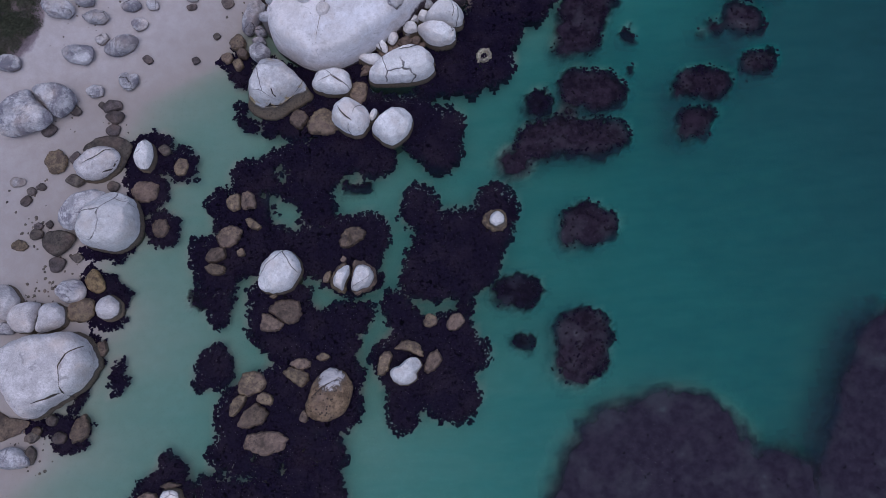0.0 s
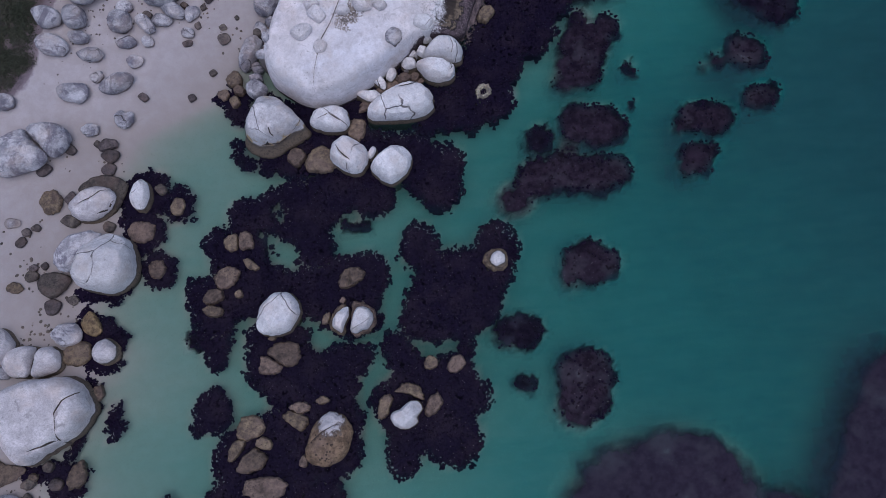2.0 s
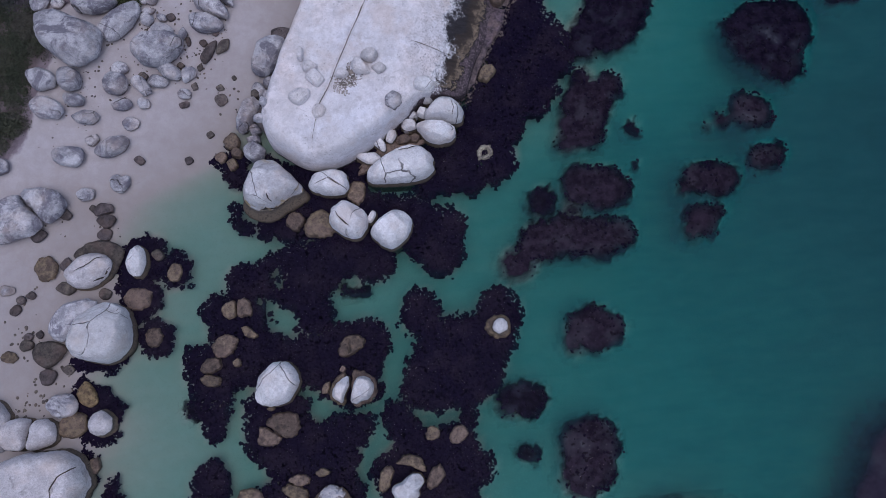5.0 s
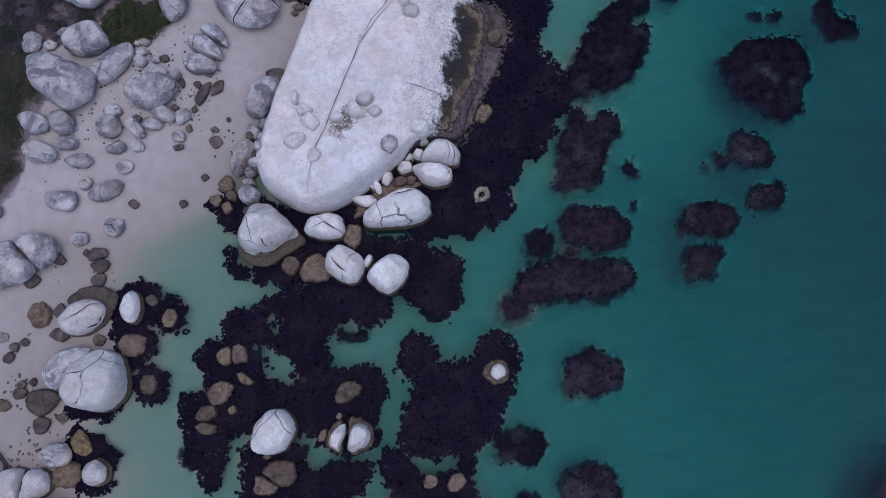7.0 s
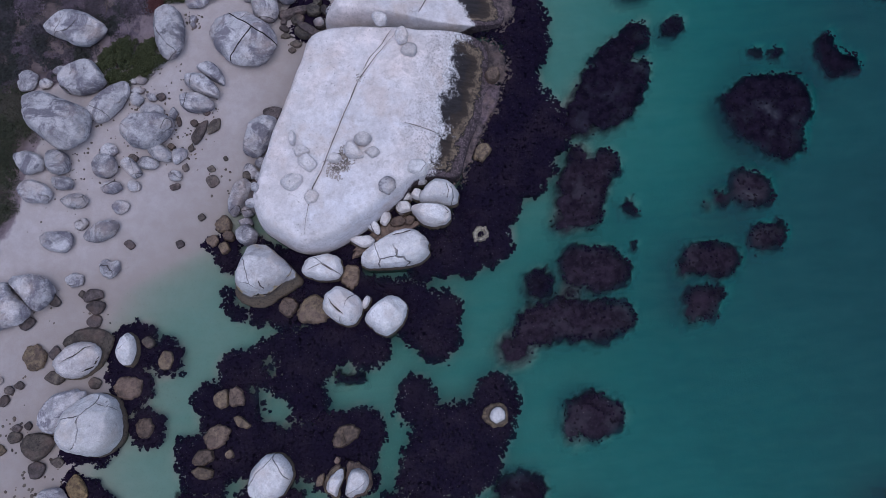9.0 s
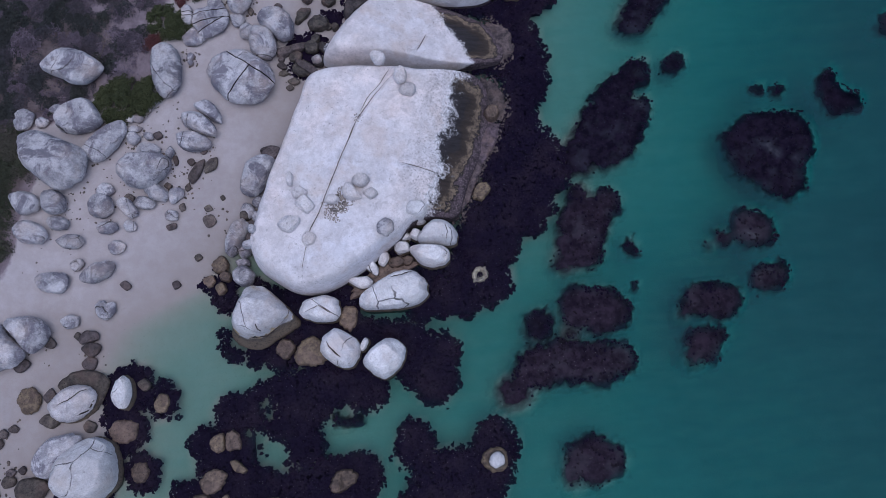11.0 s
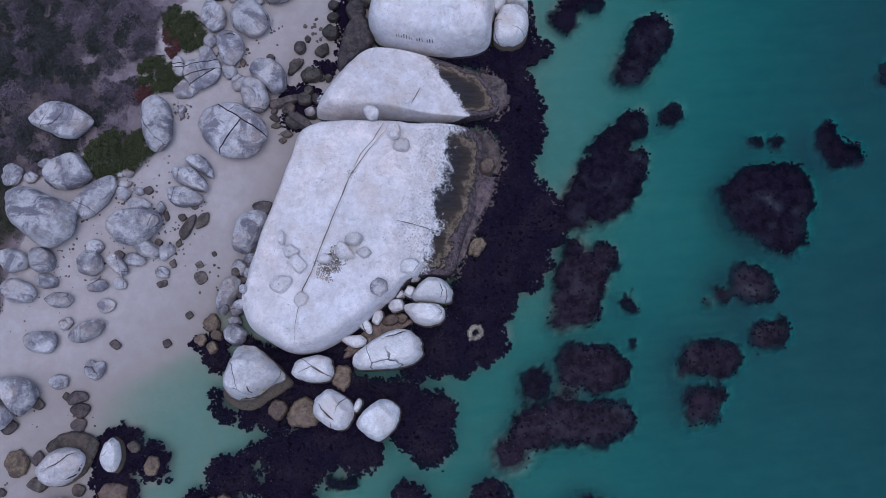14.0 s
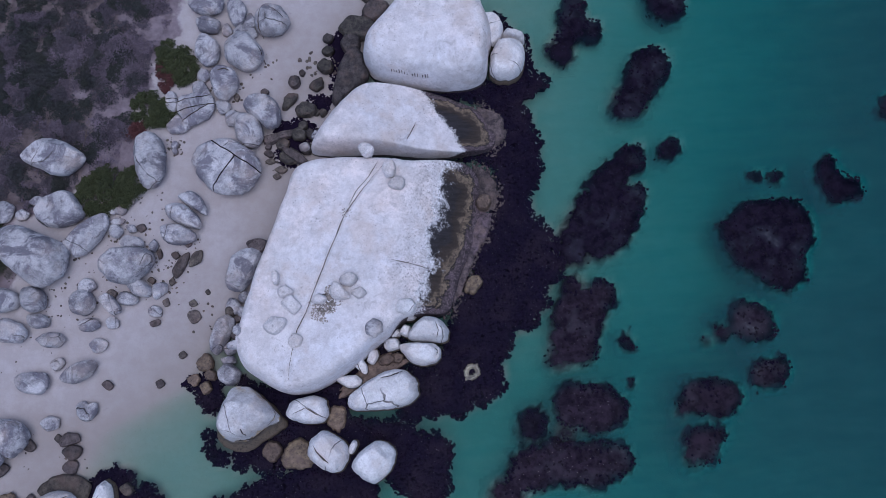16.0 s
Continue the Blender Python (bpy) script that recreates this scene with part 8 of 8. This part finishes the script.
# kelp added in the gaps between slabs to stand for their black shade
kelp_bed("mid", ((7.3, 46.5, 1.1), (5.6, 47.1, 0.9), (4.3, 47.3, 0.7), (3.0, 47.6, 0.6), (1.9, 47.8, 0.4), (1.2, 47.9, 0.4), (6.6, 46.9, 1.1), (7.5, 46.4, 1.1), (3.7, 47.5, 0.7), (0.6, 48.1, 0.3), (2.4, 47.7, 0.5), (5.1, 47.2, 0.8), (7.6, 45.9, 0.8), (0.2, 48.2, 0.3),))
kelp_bed("mid", ((6.7, 41.5, 0.9), (5.6, 41.6, 0.4), (7.5, 41.7, 0.4), (4.4, 41.7, 0.3), (5.0, 41.7, 0.3), (3.3, 41.9, 0.2), (3.9, 41.7, 0.2), (2.7, 42.0, 0.2), (2.1, 42.0, 0.2), (1.6, 42.1, 0.2), (3.6, 41.9, 0.2), (3.1, 41.9, 0.2), (1.3, 42.1, 0.2), (0.6, 42.2, 0.2), (-0.4, 42.3, 0.2), (-1.2, 42.5, 0.1), (0.9, 42.2, 0.1), (2.4, 42.0, 0.2), (0.3, 42.2, 0.2), (1.9, 42.1, 0.1), (-2.1, 42.6, 0.1), (-2.9, 42.7, 0.1), (-3.8, 42.8, 0.1),))
kelp_bed("mid", ((-11.3, -3.2, 1.2), (-10.6, -3.4, 1.2), (-12.0, -3.2, 1.1),))


# ---- the sea, over sand and weed ----
def water_depth(x, y):
    """Water above what lies below: the sand, or the top of a kelp bed."""
    d = np.clip(-ground(x, y), 0, 12)
    for dx, dy, dr, gaps, cover, start, width in SUNKEN:
        near = (np.abs(x - dx.mean()) < 30) & (np.abs(y - dy.mean()) < 30)
        px, py = x[near], y[near]
        deep = (dr - np.hypot(px[:, None] - dx, py[:, None] - dy)).max(1)
        for gx, gy, gr in gaps:
            deep = np.minimum(deep, np.hypot(px - gx, py - gy) - gr)
        k = np.clip((deep - start) / width, 0, 1)
        d[near] = np.minimum(d[near], d[near] * (1 - k) + cover * k)
    return d


sea = sheet("water", 0.5, lambda x, y: 0.0 * x, "depth", water_depth, WATER)
tagged(sea, "calm clear turquoise sea, darker green offshore", "water", kind="structure")


# ---- scrub, bushes and pebbles ----
def leaf_cloud(rng, centres, radius, high, count, size):
    """Small leaves filling domes: quads (n, 4, 3)."""
    c = np.repeat(centres, count, 0)
    r, h = np.repeat(radius, count), np.repeat(high, count)
    a, u = rng.uniform(0, 2 * np.pi, len(c)), rng.uniform(0, 1, len(c))
    rho = np.sqrt(u) * rng.uniform(0.75, 1.08, len(c))
    lump = 1 + 0.25 * np.sin(3 * a + np.repeat(rng.uniform(0, 6, len(centres)), count))
    p = c + np.stack([rho * r * lump * np.cos(a), rho * r * lump * np.sin(a), h * np.sqrt(np.clip(1 - u, 0, 1)) * rng.uniform(0.55, 1.0, len(c))], -1)
    t = rng.normal(size=(len(c), 3)) * (1, 1, 0.4)
    t /= np.linalg.norm(t, axis=1, keepdims=True)
    b = np.cross(t, rng.normal(size=(len(c), 3)) * (0.5, 0.5, 1))
    b /= np.linalg.norm(b, axis=1, keepdims=True)
    s = (size * rng.uniform(0.5, 1.3, len(c)))[:, None]
    return np.stack([p - s * t, p - 0.45 * s * b, p + s * t, p + 0.45 * s * b], 1)


def leaf_mesh(name, quads, mat):
    me = bpy.data.meshes.new(name)
    me.from_pydata(quads.reshape(-1, 3).tolist(), [], np.arange(len(quads) * 4).reshape(-1, 4).tolist())
    me.materials.append(mat)
    return me


def patchy_leaves(name, *tones):
    """Leaves whose colour goes by the plant they belong to."""
    mat, nt, bsdf = nodes_of(name, 0.75)
    pos = position(nt)
    warp = node(nt, "ShaderNodeTexNoise", Scale=1.1, Detail=4.0)
    nt.links.new(pos, warp.inputs["Vector"])
    bent = nt.nodes.new("ShaderNodeVectorMath")
    bent.operation = "MULTIPLY_ADD"
    nt.links.new(warp.outputs["Color"], bent.inputs[0])
    bent.inputs[1].default_value = (2.2, 2.2, 2.2)
    nt.links.new(pos, bent.inputs[2])
    cell = node(nt, "ShaderNodeTexVoronoi", Scale=0.75)
    nt.links.new(bent.outputs[0], cell.inputs["Vector"])
    sep = nt.nodes.new("ShaderNodeSeparateColor")
    nt.links.new(cell.outputs["Color"], sep.inputs[0])
    col = ramp(nt, sep.outputs[0], *tones)
    island = nt.nodes.new("ShaderNodeNewGeometry").outputs["Random Per Island"]
    col = mix(nt, 1.0, col, math_node(nt, "ADD", 0.8, math_node(nt, "MULTIPLY", island, 0.4)), "MULTIPLY")
    nt.links.new(col, bsdf.inputs["Base Color"])
    return mat


DRY = patchy_leaves("dry_scrub_leaves", (0.0, (0.05, 0.048, 0.055)), (0.2, (0.034, 0.039, 0.036)), (0.38, (0.085, 0.071, 0.09)), (0.55, (0.045, 0.048, 0.05)), (0.72, (0.034, 0.037, 0.031)), (0.86, (0.125, 0.1, 0.128)))
MAUVE = patchy_leaves("mauve_scrub_leaves", (0.0, (0.13, 0.104, 0.132)), (0.5, (0.18, 0.143, 0.182)), (0.85, (0.09, 0.076, 0.096)))
GREEN = patchy_leaves("green_scrub_leaves", (0.0, (0.038, 0.045, 0.028)), (0.5, (0.056, 0.06, 0.04)), (0.9, (0.08, 0.075, 0.062)))
BUSH = leaf_material("bush_leaves", (0.027, 0.038, 0.014), (0.07, 0.078, 0.032))
RUST = leaf_material("rusty_leaves", (0.06, 0.018, 0.02), (0.12, 0.045, 0.045))
TWIG = wet_rock("twig_bark", (0.2, 0.16, 0.14), (0.1, 0.08, 0.07), 0.9)


def scrub(name, label, discs, mat, density, seed, leaves):
    rng = np.random.default_rng(seed)
    d = np.array(discs)
    lo, hi = (d[:, :2] - d[:, 2:]).min(0), (d[:, :2] + d[:, 2:]).max(0)
    p = rng.uniform(lo, hi, (int((hi - lo).prod() * density), 2))
    p = p[(d[:, 2] - np.hypot(p[:, :1] - d[:, 0], p[:, 1:] - d[:, 1])).max(1) > 0.1]
    gap = np.array([noise.noise(Vector((a * 0.28, b * 0.28, seed))) for a, b in p])
    p = p[gap > -0.4]
    for x, y, r in CLEARINGS if density > 1.5 else ():
        p = p[np.hypot(p[:, 0] - x, p[:, 1] - y) > r + 0.3 * np.sin(3.1 * p[:, 0] + 2.3 * p[:, 1])]
    quads = []
    for low, high, share, count in ((0.75, 1.35, 0.3, 1100), (0.3, 0.7, 1.0, 260)):
        q = p[rng.uniform(0, 1, len(p)) < share]
        size = rng.uniform(low, high, len(q))
        c = np.column_stack([q, ground(q[:, 0], q[:, 1]) - 0.03])
        quads.append(leaf_cloud(rng, c, size, size * rng.uniform(0.32, 0.55, len(q)), int(count * leaves), 0.085))
    ob = new(name, leaf_mesh(name, np.concatenate(quads), mat))
    return tagged(ob, label, "scrub", kind="stuff")


def bush(name, label, x, y, length, width, turn, high, mat, seed):
    rng = np.random.default_rng(seed)
    thing = new(name)
    thing.matrix_world = pose(x, y, float(ground(x, y)) - 0.05, 0, 0, turn)
    n = max(8, int(length * width * 8))
    a, r = rng.uniform(0, 2 * np.pi, n), np.sqrt(rng.uniform(0, 1.0, n))
    c = np.column_stack([r * np.cos(a) * length / 2, r * np.sin(a) * width / 2, 0.45 * high * (1 - r * r)])
    s = rng.uniform(0.22, 0.4, n)
    quads = leaf_cloud(rng, c, s, high * rng.uniform(0.35, 0.65, n), 260, 0.065)
    part("foliage", leaf_mesh("foliage", quads, mat), thing, kind="stuff")
    for k in range(5):
        bm = bmesh.new()
        m = pose(rng.uniform(-0.2, 0.2) * length, rng.uniform(-0.2, 0.2) * width, 0.25 * high, rng.uniform(-30, 30), rng.uniform(-30, 30), 0)
        bmesh.ops.create_cone(bm, segments=6, cap_ends=True, radius1=0.04, radius2=0.015, depth=0.6 * high + 0.2, matrix=m)
        me = bpy.data.meshes.new("stem")
        bm.to_mesh(me)
        bm.free()
        me.materials.append(TWIG)
        part("stem", me, thing)
    return tagged(thing, label, "bush", "bushes")


scrub("scrub", "pale mauve twiggy shrubs among darker scrub on dusty ground", MAUVE_SCRUB, MAUVE, 1.4, 7, 0.75)
scrub("scrub", "thin bleached twiggy shrubs on bare pinkish soil", CLEARINGS, MAUVE, 0.7, 8, 0.4)
scrub("scrub", "dense grey-purple dry coastal scrub on dusty ground", DRY_SCRUB, DRY, 2.2, 5, 0.7)
scrub("scrub", "dense low dark olive-green scrub above the beach", GREEN_SCRUB, GREEN, 3.6, 6, 0.6)
bush("bush", "round dark green bush beside the beach boulders", -16.93, 51.61, 4.14, 2.73, 121, 1.0, BUSH, 20)
bush("bush", "low rust-red bush against a green one", -17.80, 50.43, 2.60, 1.19, 103, 0.6, RUST, 21)
bush("bush", "round dark green bush at the foot of scrub", -18.87, 47.84, 3.49, 2.71, 135, 1.0, BUSH, 22)
bush("bush", "low rust-red bush in dusty ground", -20.32, 46.31, 2.07, 1.23, 167, 0.5, RUST, 23)
bush("bush", "spreading dark green bush over a boulder", -22.80, 41.57, 4.11, 3.22, -136, 1.3, BUSH, 24)
bush("bush", "dark green bush between beach boulders", -20.71, 41.66, 3.19, 2.17, 71, 1.2, BUSH, 25)


def pebbles(name, label, areas, mat, seed, category="pebbles", least=-9.0, stone=None):
    """Small loose stones strewn over areas (x, y, radius, number, size)."""
    rng = np.random.default_rng(seed)
    verts, faces = [], []
    for x, y, r, n, size in areas:
        for _ in range(n):
            a, q = rng.uniform(0, 2 * np.pi), r * np.sqrt(rng.uniform(0, 1))
            px, py = x + q * np.cos(a), y + q * np.sin(a)
            s = size * rng.uniform(0.4, 1.3)
            z, start = height_on(stone, px, py) if stone else max(float(ground(px, py)), least), len(verts)
            spin, flat = rng.uniform(0, 3), rng.uniform(0.6, 1.0)
            for up, wide in ((0.0, 1.0), (0.35, 0.95), (0.6, 0.5)):
                for k in range(7):
                    t = k / 7 * 2 * np.pi
                    u, v = np.cos(t) * wide * s * rng.uniform(0.85, 1.1), np.sin(t) * wide * s * flat
                    verts.append((px + u * np.cos(spin) - v * np.sin(spin), py + u * np.sin(spin) + v * np.cos(spin), z - 0.02 + up * s))
            for row in range(2):
                b = start + 7 * row
                faces += [(b + k, b + (k + 1) % 7, b + 7 + (k + 1) % 7, b + 7 + k) for k in range(7)]
            faces.append(tuple(start + 14 + k for k in range(7)))
    ob = new(name, mesh_of(name, verts, faces, mat))
    return tagged(ob, label, category, kind="stuff")


pebbles("beach_pebbles", "small dark loose pebbles strewn over beach sand", ((-25.2, 37.3, 1.7, 20, 0.09), (-20.1, 39.3, 2.6, 45, 0.1), (-17.4, 44.8, 0.8, 30, 0.1), (-16.8, 37.8, 1.3, 20, 0.09), (-18.5, 35.6, 1.7, 30, 0.09), (-24.8, 33.8, 2.6, 40, 0.09), (-21.0, 35.5, 2.6, 30, 0.09), (-13.4, 48.5, 1.7, 16, 0.12), (-10.2, 50.6, 1.3, 12, 0.1), (-7.1, 50.7, 1.1, 14, 0.16), (-5.1, 50.4, 0.7, 24, 0.16), (-9.5, 43.0, 1.2, 14, 0.14), (-16.1, 31.6, 1.3, 8, 0.12)), MAT["d"], 31)
pebbles("beach_pebbles", "small dark loose pebbles strewn between boulders", ((-25.6, 32.6, 2.6, 20, 0.08), (-14.7, 31.8, 1.1, 5, 0.12), (-13.3, 31.3, 0.6, 6, 0.12), (-17.3, 34.2, 1.7, 14, 0.1), (-28.0, 30.4, 2.6, 10, 0.08), (-32.2, 17.1, 2.1, 12, 0.1), (-31.3, 14.4, 1.3, 14, 0.13), (-29.6, 11.3, 1.7, 14, 0.12), (-31.2, 9.8, 1.3, 24, 0.12), (-25.8, 21.9, 1.3, 10, 0.12), (-28.4, 22.1, 2.6, 8, 0.08), (-31.0, -1.4, 1.7, 20, 0.1), (-31.8, -0.6, 1.3, 14, 0.14)), MAT["d"], 32)
pebbles("mussel_beds", "purple-brown mussel clusters crusting the foot of the slabs", ((6.1, 45.5, 0.75, 60, 0.1), (6.8, 44.7, 0.75, 60, 0.1), (7.3, 43.7, 0.75, 60, 0.1), (7.0, 42.7, 0.75, 60, 0.1), (6.4, 42.2, 0.75, 60, 0.1), (5.4, 40.6, 0.75, 60, 0.1), (5.9, 39.8, 0.75, 60, 0.1), (6.3, 38.9, 0.75, 60, 0.1), (6.3, 38.0, 0.75, 60, 0.1), (5.6, 37.1, 0.75, 60, 0.1), (5.3, 36.2, 0.75, 60, 0.1), (4.8, 35.1, 0.75, 60, 0.1), (4.2, 34.3, 0.75, 60, 0.1), (3.6, 33.6, 0.75, 60, 0.1), (3.2, 32.7, 0.75, 60, 0.1), (2.7, 31.7, 0.75, 60, 0.1), (2.3, 30.8, 0.75, 60, 0.1), (1.9, 30.2, 0.75, 60, 0.1)), MAT["m"], 33, "mussels", 0.02)

pebbles("slab_gravel", "brown gravel and grit lying in a hollow of the slab", ((-6.0, 31.7, 0.5, 170, 0.06), (-6.5, 31.0, 0.65, 300, 0.06), (-7.0, 30.3, 0.5, 170, 0.055), (-6.1, 30.6, 0.45, 110, 0.055), (-5.7, 31.2, 0.5, 70, 0.06), (-4.48, 37.29, 0.35, 60, 0.05), (-7.4, 31.0, 0.3, 40, 0.05), (-6.6, 29.8, 0.25, 40, 0.05)), MAT["gravel"], 17, "gravel", stone=great_rock_slab)


def dead_branch(x, y, turn, seed):
    """A bleached forked branch lying on the scrub."""
    rng = random.Random(seed)
    bm = bmesh.new()
    base = Vector((0, 0, 0.25))

    def limb(at, aim, long, thick, depth):
        m = Matrix.Translation(at + aim * long / 2) @ aim.to_track_quat("Z", "Y").to_matrix().to_4x4()
        bmesh.ops.create_cone(bm, segments=5, radius1=thick, radius2=thick * 0.6, depth=long, matrix=m)
        if depth:
            for _ in range(2):
                d = (aim + Vector((rng.uniform(-0.7, 0.7), rng.uniform(-0.7, 0.7), rng.uniform(-0.1, 0.3)))).normalized()
                limb(at + aim * long * rng.uniform(0.7, 1.0), d, long * 0.7, thick * 0.6, depth - 1)

    limb(base, Vector((1, 0.1, 0.1)).normalized(), 0.8, 0.045, 3)
    me = bpy.data.meshes.new("dead_branch")
    bm.to_mesh(me)
    bm.free()
    me.materials.append(TWIG)
    ob = new("dead_branch", me)
    ob.matrix_world = pose(x, y, float(ground(x, y)), 0, 0, turn)
    return tagged(ob, "bare bleached forked branch lying beside a boulder", "branch")


dead_branch(-24.3, 45.0, 50, 3)
dead_branch(-23.3, 39.7, 35, 8)


# scrawl on the block: plain dark bars on its steep southern face
def scrawl(stone, x0, x1, low, count):
    rng = random.Random(4)
    bpy.context.view_layer.update()
    inv = stone.matrix_world.inverted()
    for k in range(count):
        if k in (count // 2, count - 4):
            continue
        x = x0 + (x1 - x0) * (k + 0.5) / count
        tall, wide = rng.uniform(0.2, 0.42), rng.uniform(0.045, 0.075)
        verts = []
        for depth in (-0.03, 0.08):
            for sx, sz in ((-1, 0), (1, 0), (1, 1), (-1, 1)):
                _, place, _, _ = stone.ray_cast(inv @ Vector((x + sx * wide / 2, 30.0, low + sz * tall)), Vector((0, 1, 0)))
                verts.append(place + Vector((0, depth, 0)))
        me = mesh_of("scrawl_bar", verts, [(0, 1, 2, 3), (0, 4, 5, 1), (1, 5, 6, 2), (2, 6, 7, 3), (3, 7, 4, 0)], CRACK, False)
        part("scrawl_bar", me, stone, "dark painted bar" if k == 0 else "")


scrawl(block_rock_slab, -0.43, 2.43, 2.25, 15)
